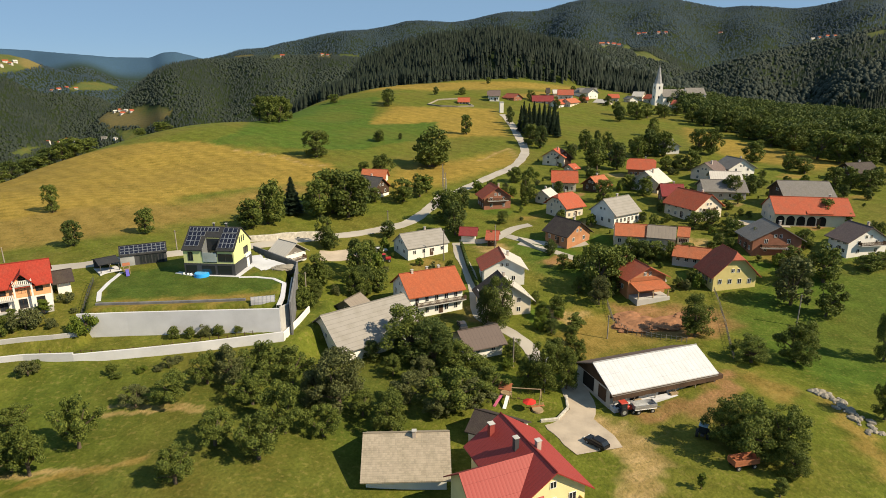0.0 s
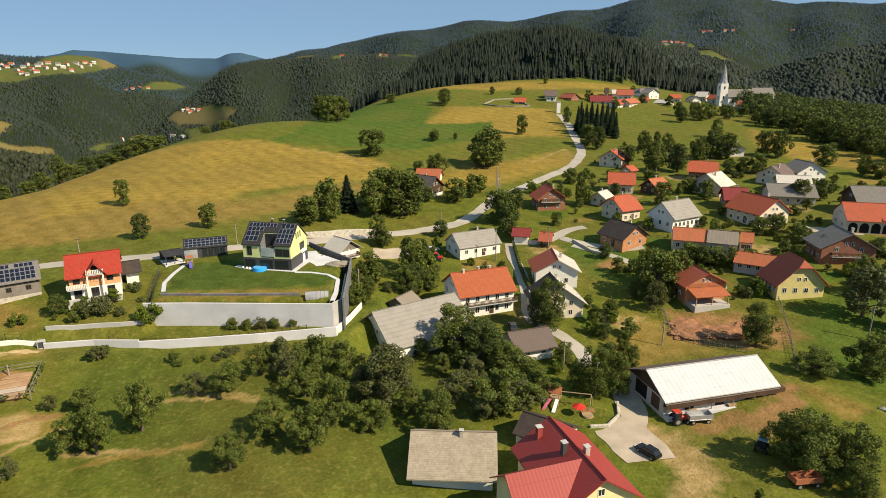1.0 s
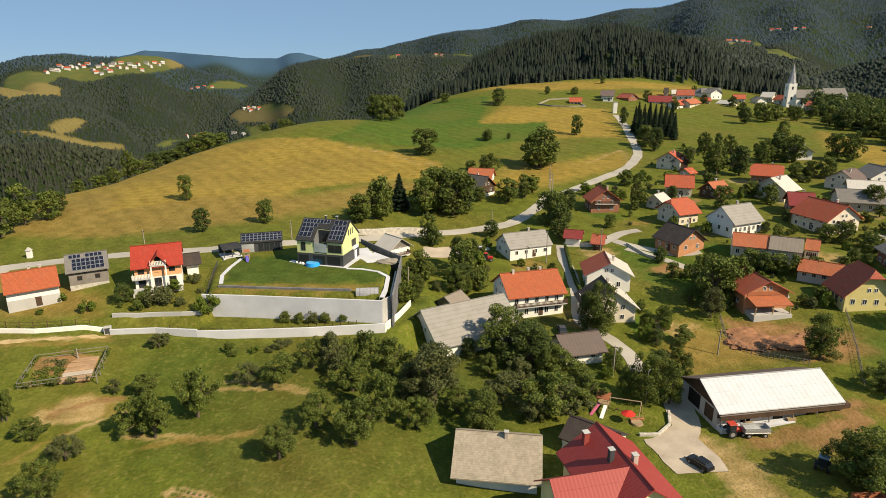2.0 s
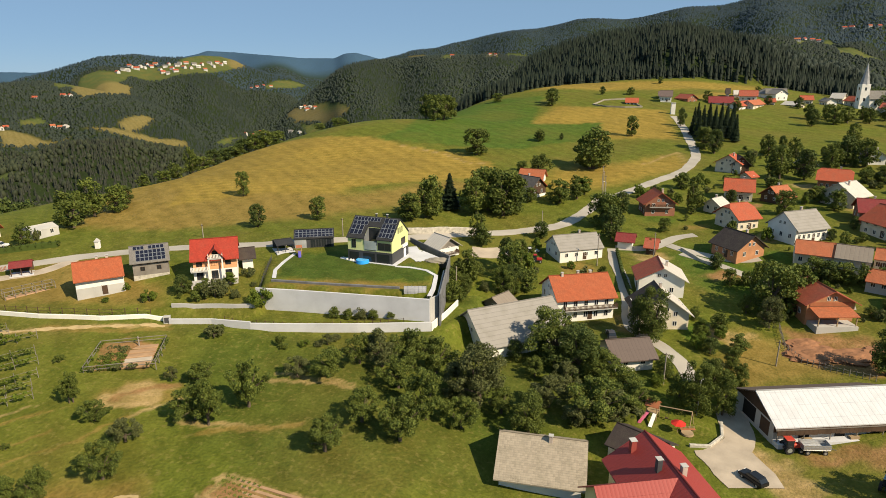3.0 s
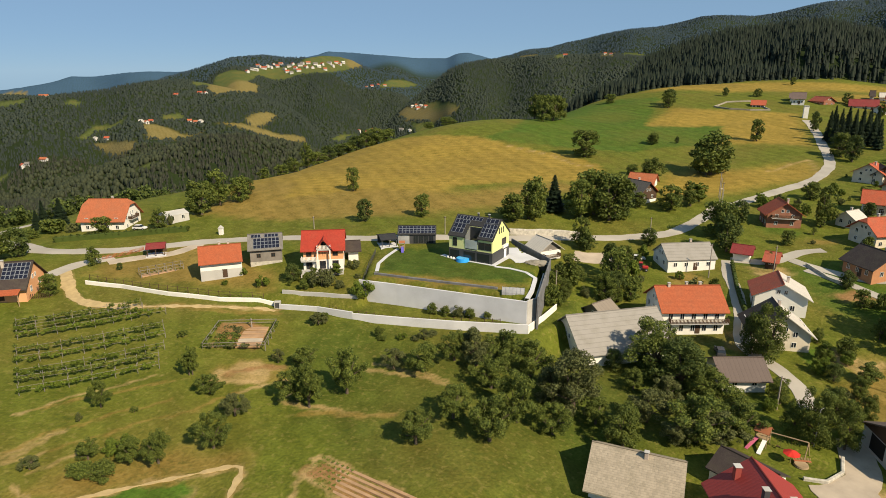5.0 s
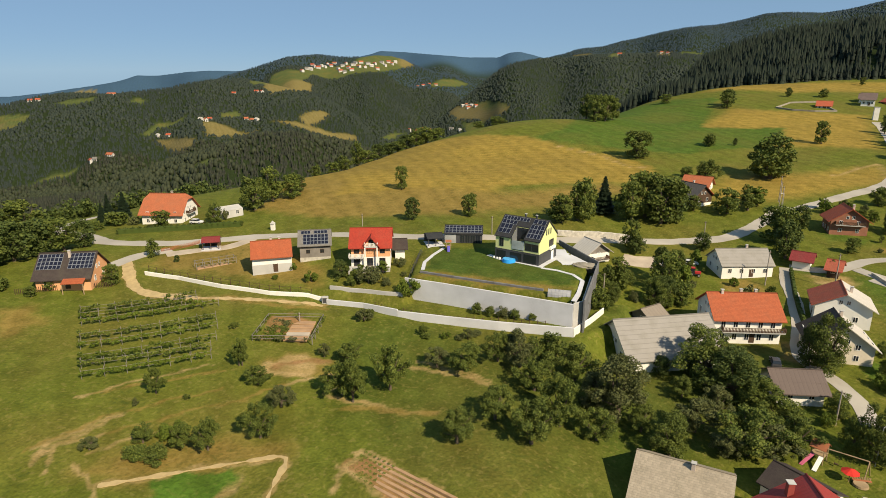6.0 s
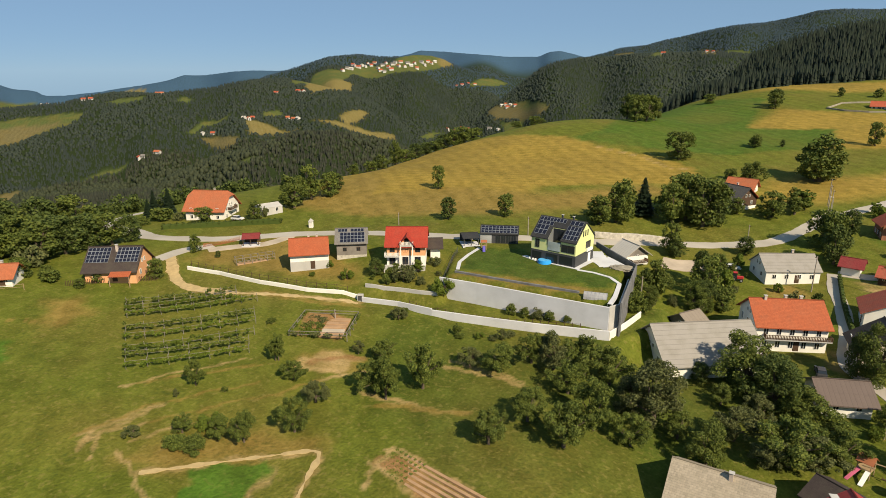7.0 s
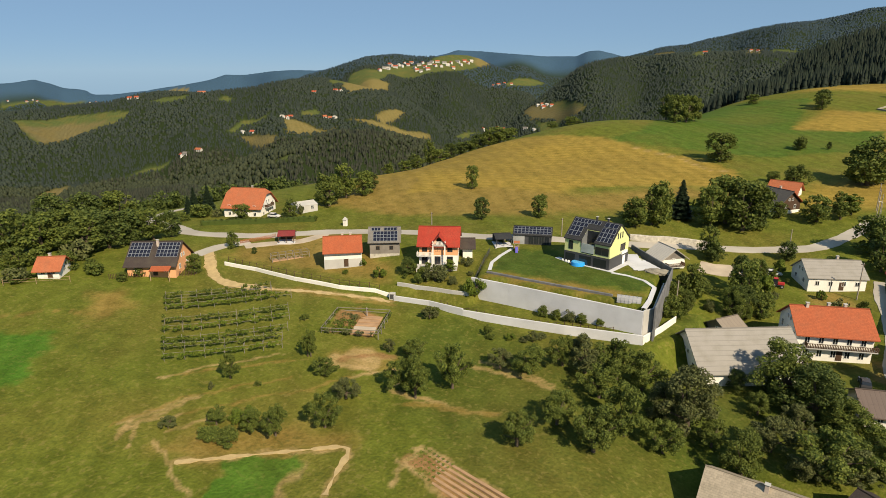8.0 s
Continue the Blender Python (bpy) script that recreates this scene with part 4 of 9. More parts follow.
def solar(h, L, D, eave, top, u0, u1, v0, v1, nu, nv, over=0.6):
    """Panels on the front slope: u along the ridge, v from the ridge down, as shares of the slope."""
    s = (top - eave) / (D / 2)
    ang = math.degrees(math.atan(s))
    run = D / 2 + over
    slope = run / math.cos(math.radians(ang))
    pw, ph = (u1 - u0) * L / nu, (v1 - v0) * slope / nv
    bm = bmesh.new()
    box(bm, -pw / 2 + 0.02, -ph / 2 + 0.02, 0.05, pw / 2 - 0.02, ph / 2 - 0.02, 0.09)
    fr = bpy.data.meshes.new("solar_panel")
    bm.to_mesh(fr)
    bm.free()
    fr.materials.append(STEEL)
    bm = bmesh.new()
    box(bm, -pw / 2 + 0.07, -ph / 2 + 0.07, 0.085, pw / 2 - 0.07, ph / 2 - 0.07, 0.1)
    ce = bpy.data.meshes.new("solar_cell_sheet")
    bm.to_mesh(ce)
    bm.free()
    ce.materials.append(PANEL)
    for i in range(nu):
        for j in range(nv):
            d = (v0 + (v1 - v0) * (j + 0.5) / nv) * slope
            p = shared("solar_panel", fr, h, (u0 + (u1 - u0) * (i + 0.5) / nu - 0.5) * L, -d * math.cos(math.radians(ang)), top - d * math.sin(math.radians(ang)) + 0.02, 0, ang)
            shared("solar_cell_sheet", ce, p, 0, 0, 0)


# ---- trees ----
def leaf_cloud(rng, blobs, n, size, squash=0.85):
    """Leaf sprays (bent quads) over the outside of a cluster of rounded boughs."""
    blobs = np.array(blobs)
    w = blobs[:, 3] ** 2
    pick = rng.choice(len(blobs), n, p=w / w.sum())
    d = rng.normal(size=(n, 3))
    d /= np.linalg.norm(d, axis=1, keepdims=True)
    rad = blobs[pick, 3] * (1.06 - 0.46 * rng.random(n) ** 1.5)
    c = blobs[pick, :3] + d * rad[:, None] * np.array([1, 1, squash])
    nrm = d + rng.normal(size=(n, 3)) * 0.55
    nrm /= np.linalg.norm(nrm, axis=1, keepdims=True)
    t = np.cross(nrm, rng.normal(size=(n, 3)))
    t /= np.linalg.norm(t, axis=1, keepdims=True) + 1e-9
    b = np.cross(nrm, t)
    s = size * (0.55 + 0.9 * rng.random(n))[:, None]
    v = np.stack([c - t * s - b * s * 0.5, c + t * s * 0.9 - b * s * 0.6 + nrm * s * 0.2, c + t * s * 0.8 + b * s * 0.6, c - t * s * 0.7 + b * s * 0.65 + nrm * s * 0.2], 1)
    return v.reshape(-1, 3), np.arange(n * 4).reshape(-1, 4)


def mesh_of(name, verts, faces, material):
    me = bpy.data.meshes.new(name)
    me.from_pydata(np.asarray(verts).tolist(), [], [list(map(int, f)) for f in faces])
    me.materials.append(material)
    me.update()
    return me


def tree_proto(kind, seed, mat, fine=1.0):
    """Unit trees: about 1 m high, to be scaled."""
    rng = np.random.default_rng(seed)
    bm = bmesh.new()
    blobs = []
    lean = rng.normal(size=2) * 0.03
    if kind == "broad":
        rod(bm, (0, 0, -0.08), (lean[0], lean[1], 0.42), 0.035, 0.022)
        for k in range(64):
            a, q, zz = rng.random() * 6.28, rng.random() ** 0.45, 0.12 + 0.78 * rng.random()
            rr = 0.36 * q * math.sqrt(max(0.05, 1 - ((zz - 0.45) / 0.52) ** 2)) * (0.86 + 0.2 * math.sin(3 * a + seed))
            blobs.append((rr * math.cos(a) + lean[0], rr * math.sin(a) + lean[1], zz, 0.045 + 0.07 * rng.random()))
        n, size = 2400, 0.024
    elif kind == "orchard":
        rod(bm, (0, 0, -0.1), (lean[0], lean[1], 0.3), 0.04, 0.03)
        for k in range(52):
            a, q = rng.random() * 6.28, rng.random() ** 0.55
            reach = 0.46 * (0.8 + 0.22 * math.sin(2 * a + seed) + 0.12 * math.sin(5 * a))
            blobs.append((reach * q * math.cos(a), reach * q * math.sin(a), 0.24 + 0.64 * rng.random() * (1.08 - 0.5 * q * q), 0.045 + 0.07 * rng.random()))
        n, size = 1800, 0.029
    elif kind == "slim":
        rod(bm, (0, 0, -0.08), (0, 0, 0.3), 0.03, 0.024)
        for k in range(30):
            a = rng.random() * 6.28
            zz = 0.2 + 0.7 * rng.random()
            rr = 0.19 * rng.random() ** 0.6 * (1.1 - abs(zz - 0.45))
            blobs.append((rr * math.cos(a), rr * math.sin(a), zz, 0.05 + 0.05 * rng.random()))
        n, size = 1700, 0.024
    else:
        for k in range(24):
            a, q = rng.random() * 6.28, rng.random() ** 0.5
            blobs.append((0.46 * q * math.cos(a), 0.46 * q * math.sin(a), 0.14 + 0.62 * rng.random() * (1.1 - 0.5 * q), 0.09 + 0.13 * rng.random()))
        rod(bm, (0, 0, -0.1), (0, 0, 0.3), 0.04, 0.03)
        n, size = 700, 0.058
    for k, (bx, by, bz, br) in enumerate(blobs[:12]):
        rod(bm, (0, 0, 0.16 + 0.03 * k % 0.16), (bx, by, bz), 0.016, 0.005, 5)
    ob = new("tree")
    ob.empty_display_size = 0.3
    tr = part("trunk", bm, BARK, ob)
    v, f = leaf_cloud(rng, blobs, int(n * fine), size / math.sqrt(fine))
    cr = new("crown", mesh_of("crown", v, f, mat))
    cr.parent = ob
    return ob


def spruce_proto(seed):
    rng = np.random.default_rng(seed)
    bm = bmesh.new()
    rod(bm, (0, 0, -0.06), (0, 0, 0.95), 0.022, 0.004)
    ob = new("tree")
    part("trunk", bm, BARK, ob)
    n = 1300
    zz = 0.06 + 0.92 * rng.random(n) ** 1.25
    tier = np.abs(np.sin(zz * 26))
    rad = 0.19 * (1.02 - zz) * (0.6 + 0.4 * tier) * (0.55 + 0.5 * rng.random(n))
    a = rng.random(n) * 6.283
    c = np.stack([rad * np.cos(a), rad * np.sin(a), zz], 1)
    out = np.stack([np.cos(a), np.sin(a), np.full(n, -0.45)], 1)
    side = np.stack([-np.sin(a), np.cos(a), rng.normal(size=n) * 0.2], 1)
    s = (0.018 + 0.026 * (1 - zz))[:, None]
    v = np.stack([c - side * s * 0.7 - out * s, c + side * s * 0.7 - out * s, c + side * s * 0.4 + out * s * 1.1, c - side * s * 0.4 + out * s * 1.1], 1).reshape(-1, 3)
    cr = new("crown", mesh_of("crown", v, np.arange(n * 4).reshape(-1, 4), LEAF["dark"]))
    cr.parent = ob
    return ob


PROTO = {}
for key, kind, mats in (("broad", "broad", ("green", "green", "wood", "green")), ("orchard", "orchard", ("green", "grey", "green")), ("slim", "slim", ("green", "lime", "green")),
                        ("bush", "bush", ("green", "grey", "lime")), ("grey", "broad", ("grey", "grey"))):
    PROTO[key] = [tree_proto(kind, 11 * k + len(key), LEAF[mm], 4.6) for k, mm in enumerate(mats)]
    PROTO["far_" + key] = [tree_proto(kind, 7 * k + len(key), LEAF[mm], 1.25) for k, mm in enumerate(mats)]
PROTO["spruce"] = [spruce_proto(3), spruce_proto(8)]
PROTO["far_spruce"] = PROTO["spruce"]
USED = set()
LABELS = {"broad": ("tree", "full-crowned broadleaf tree standing in grass"), "orchard": ("fruit_tree", "spreading old fruit tree in the orchard meadow"), "slim": ("tree", "slender young broadleaf tree"),
          "bush": ("bush", "rounded leafy bush growing in grass"), "grey": ("tree", "grey-green willow-like tree with dense crown"), "spruce": ("spruce_tree", "dark green conical spruce tree")}
tree_rng = random.Random(5)


def plant(kind, spots, group, label=""):
    """spots: x, y, height, width of each tree."""
    for x, y, h, w in spots:
        lod = kind if math.hypot(x, y) < 150 or kind == "spruce" else "far_" + kind
        k = tree_rng.randrange(len(PROTO[lod]))
        proto = PROTO[lod][k]
        wide = {"broad": 0.74, "orchard": 0.93, "slim": 0.42, "bush": 1.05, "grey": 0.74, "spruce": 0.38}[kind]
        m = pose(x, y, float(height(x, y)), 0, 0, tree_rng.random() * 360) @ Matrix.Diagonal((0.9 * w / wide, 0.9 * w / wide, h, 1))
        if (lod, k) in USED:
            ob = copy_thing(proto, m @ Matrix.Diagonal((1 / proto.scale.x, 1 / proto.scale.y, 1 / proto.scale.z, 1)))
            ob.name = LABELS[kind][0]
        else:
            USED.add((lod, k))
            ob = proto
            ob.name = LABELS[kind][0]
            ob.matrix_basis = m
        tagged(ob, label or LABELS[kind][1], "bush" if kind == "bush" else "tree", group)


def joined_trees(name, label, x, y, h, rng, conifer, material, sides=5, broad=1.0, sink=0.0):
    """A wood that nobody could count: low spires or rounded crowns, joined."""
    n = len(x)
    z = height(x, y) - sink * h
    a0 = rng.random(n) * 6.28
    if conifer:
        tiers = ((0.0, 0.21 * broad, 0.55), (0.28, 0.16 * broad, 0.8), (0.55, 0.10 * broad, 1.0)) if sides > 4 else ((0.0, 0.19 * broad, 1.0),)
    else:
        tiers = None
    vs, fs = [], []
    if conifer:
        off = 0
        for lo, rad, hi in tiers:
            ring = np.stack([np.stack([x + np.cos(a0 + k * 6.2832 / sides) * h * rad * (0.7 + 0.6 * rng.random(n)), y + np.sin(a0 + k * 6.2832 / sides) * h * rad * (0.7 + 0.6 * rng.random(n)), z + h * (lo - 0.06 * rng.random(n))], 1) for k in range(sides)], 1)
            tip = np.stack([x, y, z + h * hi], 1)[:, None]
            vs.append(np.concatenate([ring, tip], 1).reshape(-1, 3))
            base = off + np.arange(n)[:, None] * (sides + 1)
            for k in range(sides):
                fs.append(np.concatenate([base + k, base + (k + 1) % sides, base + sides], 1))
            off += n * (sides + 1)
    else:
        rings = ((0.12, 0.20), (0.35, 0.36), (0.66, 0.34), (0.88, 0.20)) if sides > 4 else ((0.15, 0.32), (0.68, 0.34))
        m = len(rings) * sides + 1
        rows = []
        for hh, rad in rings:
            for k in range(sides):
                aa = a0 + (k + 0.5 * (hh > 0.3)) * 6.2832 / sides
                q = h * rad * (0.72 + 0.56 * rng.random(n))
                rows.append(np.stack([x + np.cos(aa) * q, y + np.sin(aa) * q, z + h * (hh + 0.12 * (rng.random(n) - 0.5))], 1))
        rows.append(np.stack([x, y, z + h], 1))
        vs.append(np.stack(rows, 1).reshape(-1, 3))
        base = np.arange(n)[:, None] * m
        for q in range(len(rings) - 1):
            for k in range(sides):
                k2 = (k + 1) % sides
                fs.append(np.concatenate([base + q * sides + k, base + q * sides + k2, base + (q + 1) * sides + k2], 1))
                fs.append(np.concatenate([base + q * sides + k, base + (q + 1) * sides + k2, base + (q + 1) * sides + k], 1))
        for k in range(sides):
            fs.append(np.concatenate([base + (len(rings) - 1) * sides + k, base + (len(rings) - 1) * sides + (k + 1) % sides, base + m - 1], 1))
    v, f = np.concatenate(vs), np.concatenate(fs)
    me = bpy.data.meshes.new(name)
    me.vertices.add(len(v))
    me.vertices.foreach_set("co", v.ravel())
    me.loops.add(len(f) * 3)
    me.loops.foreach_set("vertex_index", f.ravel().astype(np.int32))
    me.polygons.add(len(f))
    me.polygons.foreach_set("loop_start", np.arange(len(f), dtype=np.int32) * 3)
    me.materials.append(material)
    me.update(calc_edges=True)
    me.validate()
    tagged(new(name, me), label, "woods", kind="stuff")


OPEN = []  # clearings in the far woods


def out_of_sight(x, y, top):
    """Woods in the hollows behind a ridge, which nobody in the village can see."""
    rr = np.geomspace(60, 4700, 260)
    aa = np.arange(-84, 50, 0.5)
    A, R = np.meshgrid(np.radians(aa), rr)
    rise = np.maximum.accumulate((height(R * np.sin(A), R * np.cos(A)) - 60) / R, axis=0)
    i = np.clip(np.searchsorted(rr, np.hypot(x, y) - 25) - 1, 0, len(rr) - 1)
    j = np.clip(((np.degrees(np.arctan2(x, y)) + 84) / 0.5).astype(int), 0, len(aa) - 2)
    line = np.minimum(rise[i, j], rise[i, j + 1])
    return (top - 60) / np.hypot(x, y) < line - 0.004


def woods():
    rng = np.random.default_rng(4)

    def scatter(r0, r1, a0, a1, gap):
        n = int((r1 * r1 - r0 * r0) * radians(a1 - a0) / 2 / gap ** 2)
        r = np.sqrt(r0 * r0 + (r1 * r1 - r0 * r0) * rng.random(n))
        a = np.radians(a0 + (a1 - a0) * rng.random(n))
        x, y = r * np.sin(a), r * np.cos(a)
        ok = (wooded(x, y) > 2) & ~out_of_sight(x, y, height(x, y) + 20)
        for poly in OPEN:
            ok &= ~in_poly(x, y, poly)
        return x[ok], y[ok]

    def stand(x, y):
        """Where broadleaf crowns take over from the spruces."""
        return np.sin(x * 0.011 + 2 * np.sin(y * 0.007)) + np.sin(y * 0.016 + 1.7 * np.sin(x * 0.009)) + 0.8 * rng.normal(size=len(x))
    x, y = scatter(180, 640, -82, 48, 6.0)
    az = np.degrees(np.arctan2(x, y))
    ok = (np.hypot(x, y) < 540) & ((az < -26) | (az > 12)) | (az > 19)
    x, y, az = x[ok], y[ok], az[ok]
    h = (9 + 7 * rng.random(len(x))) * np.where(az < -26, 0.62, 1)
    leafy_wood(x, y, h, rng)
    for name, lab, r0, r1, a0, a1, gap, h0, h1, spruce, leafy, mix, broad, sink in (
            ("hill_spruce_woods", "dark spruce woods covering the hill", 470, 1250, -24, 19, 3.7, 9, 17, HILL_LEAF, FAR_BROAD, 2.0, 0.8, 0.1),
            ("hill_spruce_woods", "dark spruce woods falling to the east", 600, 1250, 19, 48, 5.2, 9, 17, HILL_LEAF, FAR_BROAD, 0.6, 0.9, 0.3),
            ("valley_side_woods", "dense mixed woods falling into the valley", 480, 1250, -82, -24, 5.6, 8, 15, SIDE_LEAF, SIDE_BROAD, -0.3, 1.0, 0.3),
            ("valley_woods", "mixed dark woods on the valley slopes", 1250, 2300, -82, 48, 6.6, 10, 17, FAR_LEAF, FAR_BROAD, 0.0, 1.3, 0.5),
            ("far_woods", "distant wooded mountain slopes", 2300, 4050, -82, 48, 9.6, 12, 18, HAZE_LEAF, HAZE_BROAD, -0.2, 1.7, 0.55)):
        x, y = scatter(r0, r1, a0, a1, gap)
        h = h0 + (h1 - h0) * rng.random(len(x)) ** 1.3
        round_ = stand(x, y) > mix
        near = r0 < 1200
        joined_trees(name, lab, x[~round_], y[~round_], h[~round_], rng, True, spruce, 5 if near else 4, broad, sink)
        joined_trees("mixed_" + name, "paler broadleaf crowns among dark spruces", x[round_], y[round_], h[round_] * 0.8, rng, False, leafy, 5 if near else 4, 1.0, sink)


def leafy_wood(x, y, h, rng):
    """The edge of the woods, near enough to show leaf clumps."""
    z = height(x, y)
    blobs = []
    for k in range(7):
        a, q = rng.random(len(x)) * 6.28, rng.random(len(x))
        zz = 0.22 + 0.56 * rng.random(len(x))
        blobs.append(np.stack([x + np.cos(a) * q * h * 0.22, y + np.sin(a) * q * h * 0.22, z + zz * h, h * (0.15 + 0.08 * rng.random(len(x)))], 1))
    v, f = leaf_cloud(rng, np.concatenate(blobs), len(x) * 240, 0.50)
    tagged(new("woodland_edge", mesh_of("woodland_edge", v, f, LEAF["wood"])), "uneven leafy edge of the broadleaf woods", "woods", kind="stuff")


# Haze is put into the leaf colours: greyer far off, blue farthest.
HILL_LEAF = leaf_mat("needle_hill", (0.006, 0.013, 0.008), (0.017, 0.028, 0.015), 0.0)
SIDE_LEAF = leaf_mat("needle_side", (0.022, 0.027, 0.018), (0.037, 0.041, 0.027), 0.0)
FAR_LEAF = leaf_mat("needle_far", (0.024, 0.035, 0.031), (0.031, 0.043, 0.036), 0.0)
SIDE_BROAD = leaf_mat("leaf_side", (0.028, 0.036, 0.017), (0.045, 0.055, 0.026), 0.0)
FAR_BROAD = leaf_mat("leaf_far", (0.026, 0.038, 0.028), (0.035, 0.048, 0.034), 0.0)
HAZE_BROAD = leaf_mat("leaf_haze", (0.030, 0.052, 0.068), (0.037, 0.060, 0.075), 0.0)
HAZE_LEAF = leaf_mat("needle_haze", (0.028, 0.050, 0.070), (0.034, 0.057, 0.078), 0.0)

# ---- roofs and walls of this village ----
CREAM = surface("cream_plaster", (0.62, 0.55, 0.44), vary=0.2)
PALE_YELLOW = surface("pale_yellow_plaster", (0.72, 0.62, 0.33), vary=0.12)
YELLOW = surface("yellow_plaster", (0.62, 0.53, 0.22), vary=0.15)
LIME = surface("lime_plaster", (0.60, 0.63, 0.29), vary=0.07)
PEACH = surface("peach_plaster", (0.66, 0.34, 0.17), vary=0.12)
BRICK = surface("brick_wall", (0.27, 0.12, 0.075), vary=0.3, grain=7)
ORANGE_BRICK = surface("orange_brick", (0.42, 0.20, 0.10), vary=0.28, grain=7)
GREY_WOOD = surface("weathered_boards", (0.20, 0.18, 0.16), vary=0.4, grain=12)
ROOF_RED = tiled("red_tiles", (0.46, 0.10, 0.045))
ROOF_SCARLET = tiled("scarlet_tiles", (0.40, 0.045, 0.024), moss=0.12)
ROOF_CRIMSON = tiled("crimson_tiles", (0.24, 0.035, 0.035), moss=0.15)
ROOF_ORANGE = tiled("orange_tiles", (0.46, 0.14, 0.060))
ROOF_ORANGERED = tiled("orange_red_tiles", (0.42, 0.105, 0.040), moss=0.12)
ROOF_OLDRED = tiled("old_red_tiles", (0.42, 0.10, 0.055), moss=0.3, across=0.5)
ROOF_DARK = tiled("dark_brown_tiles", (0.060, 0.045, 0.040))
ROOF_BROWN = tiled("brown_tiles", (0.16, 0.115, 0.105))
ROOF_UMBER = seamed("umber_sheet", (0.14, 0.105, 0.09), 0.8)
ROOF_GREY = tiled("grey_tiles", (0.21, 0.195, 0.18), moss=0.3)
ROOF_PALE = tiled("fibre_cement", (0.30, 0.28, 0.255), course=1.1, across=1.1, moss=0.3, depth=0.02)
ROOF_WHITE = seamed("white_sheet", (0.58, 0.54, 0.48), 0.9)
ROOF_SHEET = seamed("ribbed_sheet", (0.25, 0.21, 0.17), 1.0)
ROOF_BARN = seamed("barn_sheet", (0.60, 0.61, 0.63), 1.0, rust=0.3)
ROOF_SHED = tiled("weathered_tiles", (0.40, 0.34, 0.26), course=0.36, across=0.36, moss=0.35)
ROOF_SEAM = seamed("red_ribbed_metal", (0.32, 0.046, 0.038), 0.55, rust=0.05)
ROOF_SHINGLE = tiled("grey_shingles", (0.10, 0.092, 0.088))
DARK_TILE = tiled("charcoal_tiles", (0.035, 0.036, 0.040), moss=0.1)


GABION = surface("stone_basket", (0.15, 0.15, 0.155), vary=0.45, grain=3, grain_bump=0.08)
STONE_WALL = surface("stone_wall", (0.46, 0.43, 0.37), vary=0.45, stain=1.1, grain=3.0, grain_bump=0.15)
HEDGE = leaf_mat("hedge_leaf", (0.050, 0.080, 0.012), (0.095, 0.125, 0.020))
RUST_WOOD = surface("rust_red_boards", (0.36, 0.13, 0.06), vary=0.35, grain=14)


def slope_piece(h, name, pts, mat, thick=0.2):
    bm = bmesh.new()
    slab(bm, pts, thick)
    part(name, bm, mat, h)


def block(h, name, mat, *dims, label="", bevel=0.0):
    bm = bmesh.new()
    box(bm, *dims, bevel)
    return part(name, bm, mat, h, label)


